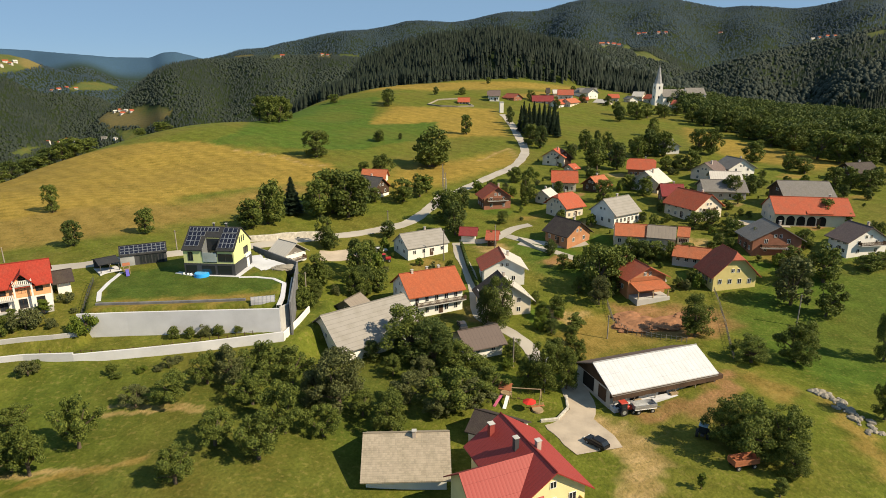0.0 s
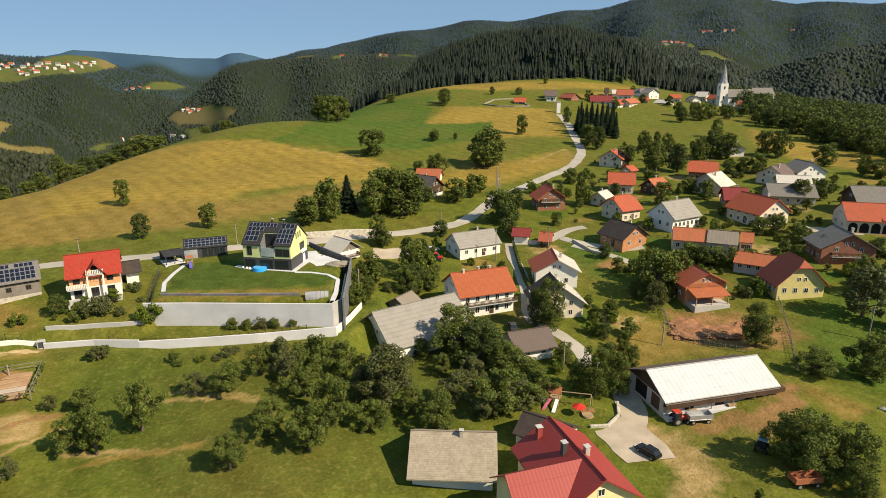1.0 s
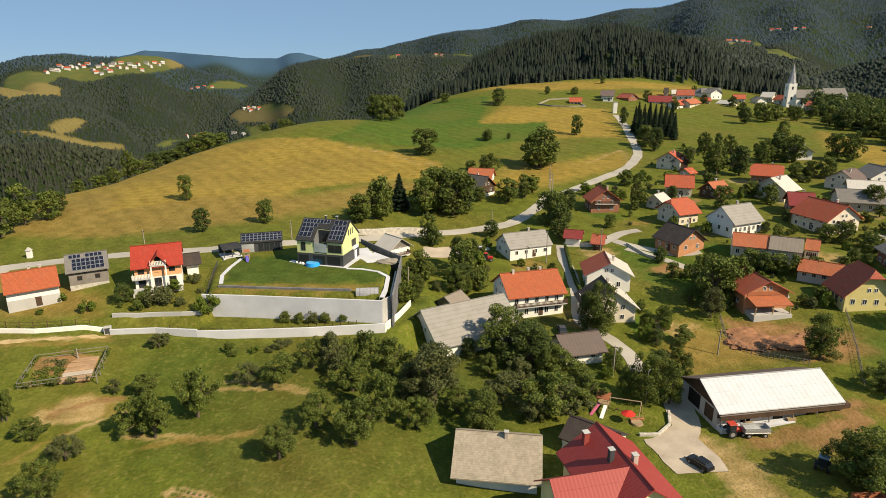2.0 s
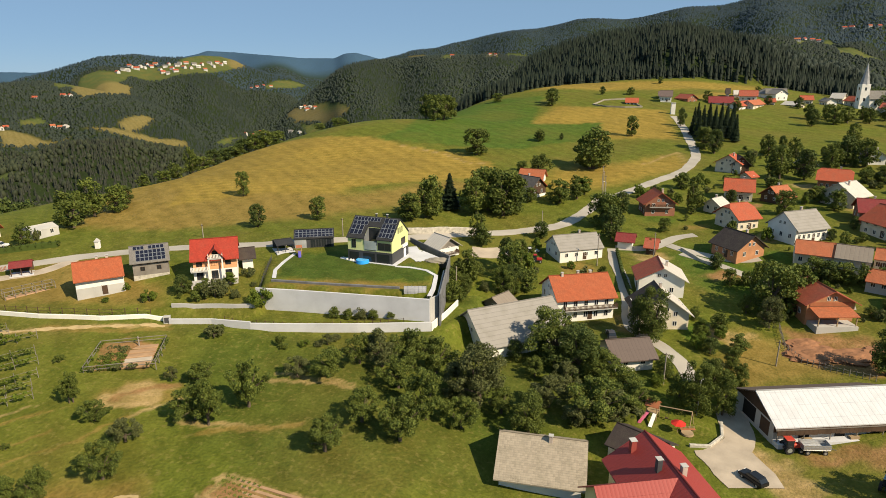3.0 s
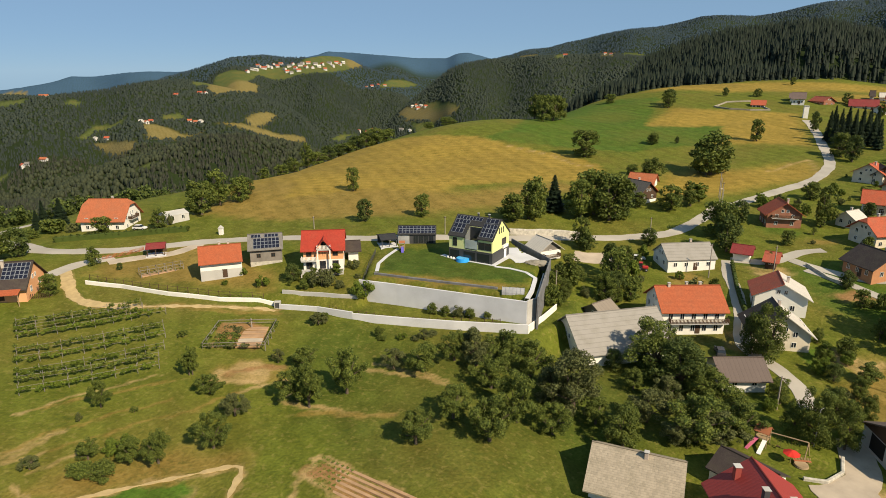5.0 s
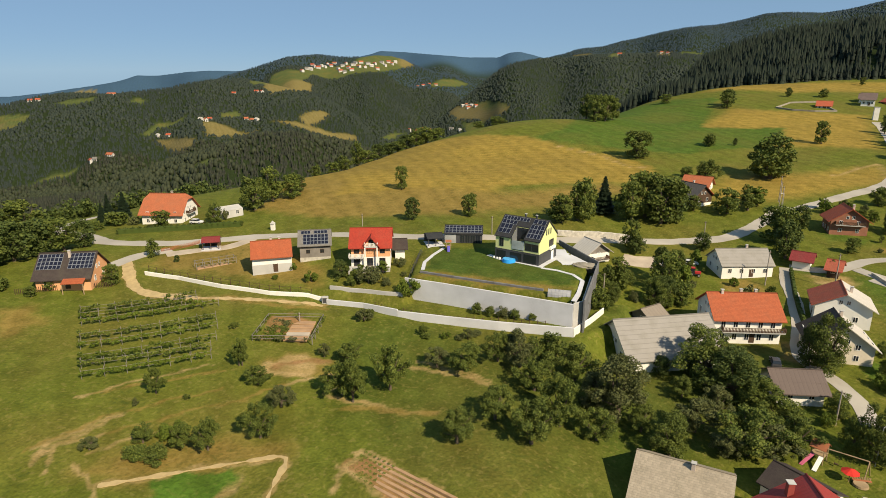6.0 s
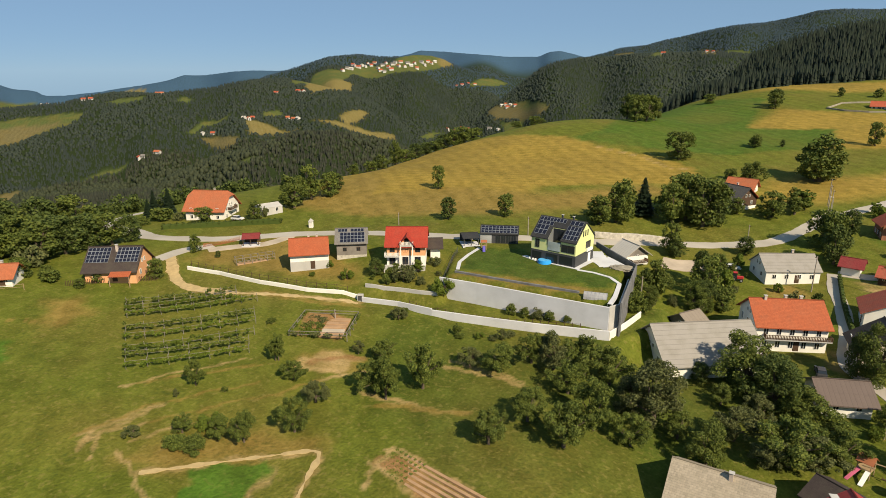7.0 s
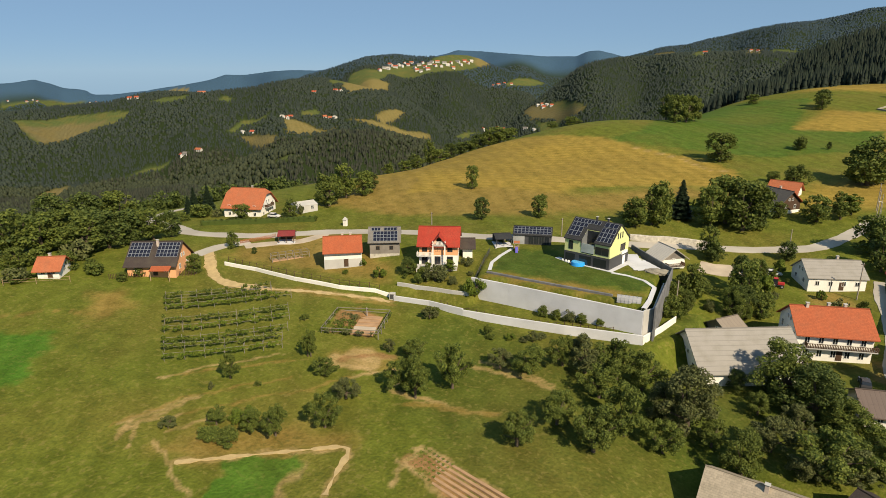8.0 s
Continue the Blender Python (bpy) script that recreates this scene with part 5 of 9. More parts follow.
def yellow_house(name, label, x, y, z, rz, L, D, eave, top, wall, roof):
    """Two storeys and loft; a loggia is cut into the front slope."""
    h = thing(name, x, y, z, rz, label, "house")
    Lw, s = L - 0.5, (top - eave) / (D / 2)
    a, b, cut, floor = -0.12 * Lw, 0.16 * Lw, 2.6, 4.6
    bm = bmesh.new()
    yc = -D / 2 + cut
    prof = [(-D / 2, -1.5), (D / 2, -1.5), (D / 2, eave - 0.1), (0, top - 0.15), (-D / 2, eave - 0.1)]
    mid = [(-D / 2, -1.5), (D / 2, -1.5), (D / 2, eave - 0.1), (0, top - 0.15), (yc, eave - 0.15 + cut * s), (yc, floor), (-D / 2, floor)]
    for x0, x1, pr in ((-Lw / 2, a, prof), (a, b, mid), (b, Lw / 2, prof)):
        u, v = [bm.verts.new((x0, p, q)) for p, q in pr], [bm.verts.new((x1, p, q)) for p, q in pr]
        bm.faces.new(u)
        bm.faces.new(list(reversed(v)))
        for k in range(len(pr)):
            bm.faces.new([u[k], v[k], v[(k + 1) % len(pr)], u[(k + 1) % len(pr)]])
    bmesh.ops.recalc_face_normals(bm, faces=bm.faces)
    part("wall", bm, wall, h)
    hl, hw = L / 2, D / 2 + 0.3
    ez = eave - 0.3 * s
    slope_piece(h, "roof_slope", [(-hl, -hw, ez), (a, -hw, ez), (a, 0, top), (-hl, 0, top)], roof)
    slope_piece(h, "roof_slope", [(b, -hw, ez), (hl, -hw, ez), (hl, 0, top), (b, 0, top)], roof)
    slope_piece(h, "roof_slope", [(a, yc, eave + cut * s), (b, yc, eave + cut * s), (b, 0, top), (a, 0, top)], roof)
    slope_piece(h, "roof_slope", [(hl, hw, ez), (-hl, hw, ez), (-hl, 0, top), (hl, 0, top)], roof)
    block(h, "ground_floor_cladding", DARK, -Lw / 2 - 0.05, -D / 2 - 0.05, -1.4, Lw / 2 + 0.05, D / 2 + 0.05, 2.9)
    block(h, "loggia_glazing", GLASS, a + 0.1, yc - 0.06, floor, b - 0.1, yc - 0.003, eave - 0.3 + cut * s)
    for x0, x1 in ((a + 0.004, a + 0.08), (b - 0.08, b - 0.004)):
        bm = bmesh.new()
        pr = [(-D / 2 - 0.02, floor), (yc, floor), (yc, eave - 0.2 + cut * s), (-D / 2 - 0.02, eave - 0.15)]
        u, v = [bm.verts.new((x0, p, q)) for p, q in pr], [bm.verts.new((x1, p, q)) for p, q in pr]
        bm.faces.new(u)
        bm.faces.new(list(reversed(v)))
        for k in range(4):
            bm.faces.new([u[k], v[k], v[(k + 1) % 4], u[(k + 1) % 4]])
        bmesh.ops.recalc_face_normals(bm, faces=bm.faces)
        part("loggia_lining", bm, surface("grey_lining", (0.16, 0.17, 0.18)), h)
    block(h, "loggia_cheek", DARK, a - 0.12, -D / 2 - 0.1, floor, a - 0.004, yc, eave + 0.2)
    block(h, "loggia_cheek", DARK, b + 0.004, -D / 2 - 0.1, floor, b + 0.12, yc, eave + 0.2)
    block(h, "balcony_glass", surface("frosted_glass", (0.35, 0.40, 0.40), rough=0.2), a, -D / 2 - 0.08, floor - 1.3, b, -D / 2 - 0.02, floor + 0.95)
    block(h, "window_band", GLASS, a + 0.1, -D / 2 - 0.055, 3.1, b - 0.1, -D / 2 - 0.003, floor - 1.35)
    for u, w in ((-0.36, 2.6), (-0.02, 3.2), (0.3, 3.4)):
        block(h, "sliding_door", GLASS, u * Lw - w / 2, -D / 2 - 0.09, 0.1, u * Lw + w / 2, -D / 2 - 0.055, 2.4)
    window(h, "f", -0.36 * Lw, 3.5, 1.2, 2.2, Lw, D, DARK)
    window(h, "f", 0.33 * Lw, 3.4, 3.6, 1.9, Lw, D, DARK)
    window(h, "r", 1.8, 3.6, 2.6, 1.8, Lw, D, DARK)
    window(h, "l", 0.0, 3.6, 2.0, 1.6, Lw, D, DARK)
    for u in (-1.2, 0, 1.2):
        window(h, "r", u, eave + 0.6, 0.45, 1.5, Lw, D, DARK)
    door(h, "r", 2.6, 1.2, 2.2, Lw + 0.12, D, FRAME_WHITE)
    block(h, "gable_balcony", FRAME_WHITE, Lw / 2 + 0.003, 0.6, 2.85, Lw / 2 + 0.5, 3.6, 3.5)
    solar(h, L, D, eave, top, 0.03, 0.60, 0.06, 0.23, 8, 1, 0.3)
    solar(h, L, D, eave, top, 0.035, 0.36, 0.24, 0.41, 4, 1, 0.3)
    solar(h, L, D, eave, top, 0.04, 0.30, 0.42, 0.84, 3, 2, 0.3)
    solar(h, L, D, eave, top, 0.69, 0.96, 0.06, 0.26, 3, 1, 0.3)
    solar(h, L, D, eave, top, 0.68, 0.97, 0.30, 0.90, 4, 3, 0.3)
    for k in (-0.05, 0.2):
        chimney(h, k * Lw, 0.6, top - 0.9, top + 0.5, DARK, 0.4)


def garden_pavilion(name, label, x, y, z, rz, L, D, eave, top, wall, roof):
    h = thing(name, x, y, z, rz, label, "pavilion")
    Lw = L - 0.4
    part("wall", gable_body(Lw, D, eave, top), wall, h)
    gable_roof(h, Lw, D, eave, top, 0.3, 0.2, roof)
    n = 4
    for k in range(n):
        window(h, "f", (k + 0.5) / n * Lw * 0.55 - Lw * 0.1, 0.1, Lw * 0.5 / n, 2.2, Lw, D, DARK)
    block(h, "corner_panel", surface("slat_cladding", (0.30, 0.31, 0.32)), -Lw / 2 - 0.03, -D / 2 - 0.04, 0, -Lw * 0.2, -D / 2 - 0.003, eave - 0.2)
    solar(h, L, D, eave, top, 0.03, 0.97, 0.08, 0.9, 10, 3, 0.3)


def carport(name, label, x, y, z, rz, L, D, eave, top, wall, roof):
    h = thing(name, x, y, z, rz, label, "carport")
    gable_roof(h, L - 0.4, D, eave, top, 0.25, 0.2, roof, thick=0.12)
    for a in (-1, 1):
        for b in (-1, 0, 1):
            block(h, "post", wall, b * (L / 2 - 0.4) - 0.09, a * (D / 2 - 0.1) - 0.09, -0.8, b * (L / 2 - 0.4) + 0.09, a * (D / 2 - 0.1) + 0.09, eave)
    block(h, "back_wall", wall, -L / 2 + 0.3, D / 2 - 0.3, -0.8, L / 2 - 0.3, D / 2 - 0.22, eave)
    block(h, "floor_slab", PALE_CONCRETE, -L / 2, -D / 2 - 0.5, -0.8, L / 2, D / 2, 0.08)


def open_barn(name, label, x, y, z, rz, L, D, eave, top, wall, roof):
    h = thing(name, x, y, z, rz, label, "barn")
    Lw = L - 0.8
    part("wall", gable_body(Lw, D, eave, top), wall, h)
    gable_roof(h, Lw, D, eave, top, 1.0, 0.4, roof, ROOF_UMBER)
    block(h, "timber_cladding", DARK_WOOD, -Lw / 2 - 0.05, -D / 2 - 0.08, eave - 1.9, Lw / 2 + 0.05, -D / 2 - 0.003, eave - 0.15)
    for k in range(30):
        u = -Lw / 2 + k * Lw / 30
        block(h, "eaves_board", DARK_WOOD, u + 0.01, -D / 2 - 0.98, eave - 1.95 - 0.06 * (k % 3), u + Lw / 30 - 0.01, -D / 2 - 0.92, eave - 0.62)
    block(h, "fascia_rail", GREY_WOOD, -Lw / 2 - 0.3, -D / 2 - 1.08, eave - 1.0, Lw / 2 + 0.3, -D / 2 - 0.985, eave - 0.86)
    for k in range(6):
        u = -Lw / 2 + 0.2 + k * (Lw - 0.4) / 5
        block(h, "eaves_post", GREY_WOOD, u - 0.07, -D / 2 - 0.9, -0.5, u + 0.07, -D / 2 - 0.76, eave - 0.6)
    for k in range(11):
        u = -Lw / 2 + 1.2 + k * (Lw - 2.4) / 10
        if k % 3 == 2:
            # Near-black panel on the wall for the shade inside a stable opening.
            door(h, "f", u, 1.7, 2.1, Lw, D, surface("opening_shade", (0.012, 0.011, 0.010)), -0.1, "stable_opening")
        else:
            window(h, "f", u, 0.9, 0.9, 0.8, Lw, D, DARK_WOOD)
    # The first gate panel is near-black, for the shade inside the open gable.
    door(h, "l", -1.5, 3.6, 2.8, Lw, D, surface("opening_shade", (0.012, 0.011, 0.010)), -0.1, "barn_gate")
    door(h, "l", 3.2, 2.4, 2.6, Lw, D, DARK_WOOD, -0.1, "barn_gate")
    for k in range(24):
        u = -D / 2 + 0.3 + k * (D - 0.6) / 23
        t = eave - 0.3 + (top - eave) * (1 - abs(u) / (D / 2))
        block(h, "gable_board", DARK_WOOD, -Lw / 2 - 0.06, u - 0.27, eave - 0.4, -Lw / 2 - 0.004, u + 0.27, t)
    for u in (-0.3, 0.05, 0.33):
        block(h, "feed_trough", WOOD, u * Lw, -D / 2 - 1.2, -0.3, u * Lw + 1.6, -D / 2 - 0.5, 0.5)
    block(h, "lean_to", DARK_WOOD, Lw / 2 + 0.05, -D / 2 - 0.5, -0.5, Lw / 2 + 2.2, -D / 2 + 2.2, 2.0, bevel=0.05)
    block(h, "floor_apron", PALE_CONCRETE, -Lw / 2, -D / 2 - 1.6, -0.8, Lw / 2, -D / 2 - 0.1, 0.09)


def red_house(name, label, x, y, z, rz, L, D, eave, top, wall, roof):
    h = thing(name, x, y, z, rz, label, "house")
    Lw = L - 1.6
    part("wall", gable_body(Lw, D, eave, top), wall, h)
    gable_roof(h, Lw, D, eave, top, 1.0, 0.8, roof)
    # wing towards local -y, its ridge crosswise
    wl, wd, wt, wx = 11.0, 8.6, top - 0.25, 2.6
    bm = gable_body(wl, wd, eave, wt)
    bmesh.ops.rotate(bm, verts=bm.verts, cent=(0, 0, 0), matrix=Matrix.Rotation(radians(90), 3, "Z"))
    bmesh.ops.translate(bm, verts=bm.verts, vec=(wx, -wl / 2, 0))
    part("wing_wall", bm, wall, h)
    s = (wt - eave) / (wd / 2)
    e = eave - 0.9 * s
    y0, y1 = -wl - 0.8, 0.0
    for sg in (1, -1):
        p = [(wx + sg * (wd / 2 + 0.9), y0, e), (wx + sg * (wd / 2 + 0.9), y1 - 1.6, e), (wx, y1, wt), (wx, y0, wt)]
        bm = bmesh.new()
        slab(bm, p if sg > 0 else list(reversed(p)), 0.2, (0, 1, 0))
        part("wing_roof", bm, roof, h)
    for zz in (0.9, 3.7):
        for k in (-3.2, 0, 3.2):
            window(h, "r", k, zz, 1.2, 1.4, Lw, D)
            window(h, "b", k, zz, 1.1, 1.4, Lw, D)
            window(h, "f", k - 1.5, zz, 1.1, 1.4, Lw, D)
    window(h, "r", 0, eave + 0.6, 1.0, 1.1, Lw, D)
    balcony(h, "r", 0, 3.2, 9, 1.4, Lw, D, surface("yellow_rail", (0.55, 0.36, 0.08)))
    chimney(h, 0.1 * Lw, 1.0, top - 1.4, top + 0.5, surface("chimney_render", (0.45, 0.38, 0.33)), 0.7)
    chimney(h, -0.02 * Lw, -1.6, top - 1.8, top + 0.6, DARK, 0.7)
    chimney(h, -0.42 * Lw, -2.6, top - 2.2, top - 0.2, surface("chimney_red", (0.25, 0.05, 0.04)), 0.8)


def chalet(name, label, x, y, z, rz, L, D, eave, top, wall, roof):
    h = thing(name, x, y, z, rz, label, "house")
    Lw = L - 1.2
    part("wall", gable_body(Lw, D, eave, top), wall, h)
    gable_roof(h, Lw, D, eave, top, 0.9, 0.6, roof)
    block(h, "ground_floor_wall", WHITE, -Lw / 2 - 0.05, -D / 2 - 0.05, -1.4, Lw / 2 + 0.05, D / 2 + 0.05, 2.5)
    # cross gable over the middle of the front
    w, gx, gt, gy = 2.3, 0.2, top - 0.9, -D / 2 - 1.3
    e = eave - 0.4
    slope_piece(h, "dormer_roof", [(gx - w, gy, e), (gx, gy, gt), (gx, -1.6, gt), (gx - w, -1.6, e)][::-1], roof, 0.16)
    slope_piece(h, "dormer_roof", [(gx + w, gy, e), (gx, gy, gt), (gx, -1.6, gt), (gx + w, -1.6, e)], roof, 0.16)
    bm = bmesh.new()
    v = [bm.verts.new(p) for p in ((gx - w + 0.3, -D / 2 - 0.06, 2.6), (gx + w - 0.3, -D / 2 - 0.06, 2.6), (gx + w - 0.3, -D / 2 - 0.06, e + 0.3), (gx, -D / 2 - 0.06, gt - 0.25), (gx - w + 0.3, -D / 2 - 0.06, e + 0.3))]
    f = bm.faces.new(v)
    r = bmesh.ops.extrude_face_region(bm, geom=[f])
    bmesh.ops.translate(bm, verts=[q for q in r["geom"] if isinstance(q, bmesh.types.BMVert)], vec=(0, 1.5, 0))
    bmesh.ops.recalc_face_normals(bm, faces=bm.faces)
    part("dormer_wall", bm, wall, h)
    for u in (-0.36, -0.02, 0.3):
        window(h, "f", u * Lw, 3.4, 1.3, 1.5, Lw, D, DARK_WOOD)
        window(h, "f", u * Lw, 0.2, 1.5, 2.0, Lw + 0.1, D + 0.14, DARK_WOOD)
    window(h, "f", gx, 5.4, 1.2, 1.6, Lw, D + 0.15, DARK_WOOD)
    balcony(h, "f", gx, 5.3, 3.2, 1.0, Lw, D, WHITE)
    balcony(h, "f", -0.36 * Lw, 2.6, 3.6, 1.4, Lw, D, WHITE)
    for k in (-1.5, 1.5):
        block(h, "porch_column", WHITE, gx + k - 0.15, -D / 2 - 1.2, -0.8, gx + k + 0.15, -D / 2 - 0.9, 5.1)
    for sd in "lr":
        for k in (-2, 2):
            window(h, sd, k, 3.4, 1.1, 1.4, Lw, D)
    block(h, "terrace", CONCRETE, -Lw / 2 - 0.6, -D / 2 - 2.6, -1.4, Lw / 2, -D / 2 - 0.06, 0.1)


def solar_barn(name, label, x, y, z, rz, L, D, eave, top, wall, roof):
    h = house(name, label, x, y, z, rz, L, D, eave, top, wall, roof, chims=(), wins=(2, 1), rows=((1.6, 1.0),), over=0.7, rake=0.5, base=STONE_WALL, category="barn", frames=DARK_WOOD)
    block(h, "loft_boarding", DARK_WOOD, -L / 2 + 0.5, -D / 2 - 0.07, eave - 1.0, L / 2 - 0.5, -D / 2 - 0.003, eave - 0.1)
    solar(h, L, D, eave, top, 0.16, 0.90, 0.30, 0.92, 7, 3, 0.7)
    solar(h, L, D, eave, top, 0.10, 0.38, 0.06, 0.26, 3, 1, 0.7)
    solar(h, L, D, eave, top, 0.48, 0.88, 0.06, 0.26, 4, 1, 0.7)


def solar_house(name, label, x, y, z, rz, L, D, eave, top, wall, roof):
    h = house(name, label, x, y, z, rz, L, D, eave, top, wall, roof, chims=((0.05, -0.1),), wins=(3, 2), rows=((0.9, 1.3),), over=0.9, rake=0.6)
    solar(h, L, D, eave, top, 0.03, 0.44, 0.06, 0.62, 6, 4, 0.9)
    solar(h, L, D, eave, top, 0.56, 0.97, 0.06, 0.62, 6, 4, 0.9)
    slope_piece(h, "porch_roof", [(0.5, -D / 2 - 2.6, 2.0), (L / 2 - 1.2, -D / 2 - 2.6, 2.0), (L / 2 - 1.2, -D / 2 - 0.02, 2.9), (0.5, -D / 2 - 0.02, 2.9)], ROOF_ORANGERED, 0.12)
    for u in (0.6, L / 2 - 1.4):
        block(h, "porch_post", WOOD, u, -D / 2 - 2.5, -0.8, u + 0.15, -D / 2 - 2.35, 1.95)


def arcade_house(name, label, x, y, z, rz, L, D, eave, top, wall, roof):
    h = house(name, label, x, y, z, rz, L, D, eave, top, wall, roof, wins=(0, 2), chims=((0.3, 0.1),), rake=0.3)
    # Near-black sheets on the wall stand for the shade inside the arches.
    black = surface("opening_shade", (0.012, 0.011, 0.010))
    for k in range(5):
        bm = bmesh.new()
        w, u = 1.25, -L / 2 + 2.2 + k * 3.1
        pts = [(u - w, -0.2), (u + w, -0.2)] + [(u + w * math.cos(math.pi * j / 10), 1.6 + w * math.sin(math.pi * j / 10)) for j in range(11)]
        f = bm.faces.new([bm.verts.new((p, -D / 2 - 0.05, q)) for p, q in pts])
        r = bmesh.ops.extrude_face_region(bm, geom=[f])
        bmesh.ops.translate(bm, verts=[q for q in r["geom"] if isinstance(q, bmesh.types.BMVert)], vec=(0, 0.1, 0))
        bmesh.ops.recalc_face_normals(bm, faces=bm.faces)
        part("arch_opening", bm, black, h)
    bm = bmesh.new()
    slab(bm, [(-2.2, -D / 2 - 0.9, eave - 0.2), (5.5, -D / 2 - 0.9, eave - 0.2), (5.5, -D / 2 + 1.6, eave + 0.9), (-2.2, -D / 2 + 1.6, eave + 0.9)], 0.15)
    part("porch_roof", bm, roof, h)


def rosette(x, y, z, size, rng, n=8):
    """A young plant: leaves that spread from one heart."""
    v, f = [(x, y, z)], []
    for k in range(n):
        a, l = k * 6.2832 / n + rng.normal() * 0.2, size * rng.uniform(0.75, 1.2)
        for da, q, up in ((-0.3, 0.6, 0.55), (0.0, 1.0, 0.35), (0.3, 0.6, 0.55)):
            v.append((x + math.cos(a + da) * l * q, y + math.sin(a + da) * l * q, z + l * up))
        f.append((0, 3 * k + 1, 3 * k + 2, 3 * k + 3))
    return mesh_of("seedling", v, f, LEAF["lime"])


def furrows(x, y, rz):
    ob = thing("vegetable_plot", x, y, float(height(x, y)), rz, "bare brown vegetable plot with rows of seedlings", "garden")
    rng = np.random.default_rng(2)
    for k in range(6):
        block(ob, "soil_ridge", SOIL, -8, -2.6 + k * 0.95, -0.6, 9, -2.1 + k * 0.95, 0.12, bevel=0.05)
        for j in range(7):
            c = new("seedling", rosette(-7.5 + 0.9 * j, -2.35 + k * 0.95, 0.1, 0.34, rng))
            c.parent = ob


def free_wall(name, label, pts, top, thick, mat, follow=False):
    """A wall along a line; top is its level, or with follow its height over the ground."""
    bm = bmesh.new()
    fine = []
    for (ax, ay), (bx, by) in zip(pts, pts[1:]):
        n = max(1, int(math.hypot(bx - ax, by - ay) / 1.6))
        fine += [(ax + (bx - ax) * k / n, ay + (by - ay) * k / n) for k in range(n)]
    fine.append(pts[-1])
    rows = []
    rng = random.Random(len(pts))
    for k, (x, y) in enumerate(fine):
        ax, ay = fine[max(k - 1, 0)]
        bx, by = fine[min(k + 1, len(fine) - 1)]
        l = math.hypot(bx - ax, by - ay)
        nx, ny = (by - ay) / l * thick / 2, -(bx - ax) / l * thick / 2
        g = float(height(x, y))
        t = g + top if follow else max(top, g + 0.2)
        if mat in (STONE_WALL, HEDGE):
            t += rng.uniform(-0.12, 0.12)
        lo = min(g, float(height(x + nx * 6, y + ny * 6)), float(height(x - nx * 6, y - ny * 6))) - 1.0
        c = min(0.06, thick * 0.2)
        rows.append([bm.verts.new(p) for p in ((x - nx, y - ny, lo), (x - nx, y - ny, t - c), (x - nx * 0.7, y - ny * 0.7, t), (x + nx * 0.7, y + ny * 0.7, t), (x + nx, y + ny, t - c), (x + nx, y + ny, lo))])
    for a, b in zip(rows, rows[1:]):
        for j in range(5):
            bm.faces.new([a[j], a[j + 1], b[j + 1], b[j]])
    bm.faces.new(rows[0])
    bm.faces.new(list(reversed(rows[-1])))
    bmesh.ops.recalc_face_normals(bm, faces=bm.faces)
    ob = part(name, bm, mat)
    if mat is HEDGE:
        c = np.array([[x, y, float(height(x, y)) + top * q] for x, y in fine for q in (0.55, 0.85)])
        v, f = leaf_cloud(np.random.default_rng(2), np.concatenate([c, np.full((len(c), 1), thick * 0.62)], 1), len(c) * 70, 0.16)
        leaf = new("hedge_leaves", mesh_of("hedge_leaves", v, f, HEDGE))
        leaf.parent = ob
    tagged(ob, label, "hedge" if mat is HEDGE else "wall")


def fence(name, label, pts, high, mat, gap):
    x0, y0 = pts[0]
    ob = thing(name, x0, y0, float(height(x0, y0)), 0, label, "fence")
    z0 = float(height(x0, y0))
    bm = bmesh.new()
    box(bm, -0.06, -0.06, -0.5, 0.06, 0.06, high, 0.015)
    me = bpy.data.meshes.new("post")
    bm.to_mesh(me)
    bm.free()
    me.materials.append(mat)
    rng = random.Random(3)
    last = None
    for (ax, ay), (bx, by) in zip(pts, pts[1:]):
        n = max(1, int(math.hypot(bx - ax, by - ay) / gap))
        for k in range(n):
            x, y = ax + (bx - ax) * k / n, ay + (by - ay) * k / n
            z = float(height(x, y))
            shared("post", me, ob, x - x0, y - y0, z - z0, rng.uniform(0, 90))
            here = Vector((x - x0, y - y0, z - z0))
            if last is not None and gap > 0.9:
                bm = bmesh.new()
                for q in (0.45, 0.85):
                    rod(bm, last + Vector((0, 0, high * q)), here + Vector((0, 0, high * q)), 0.035, n=4)
                part("rail", bm, mat, ob)
            last = here


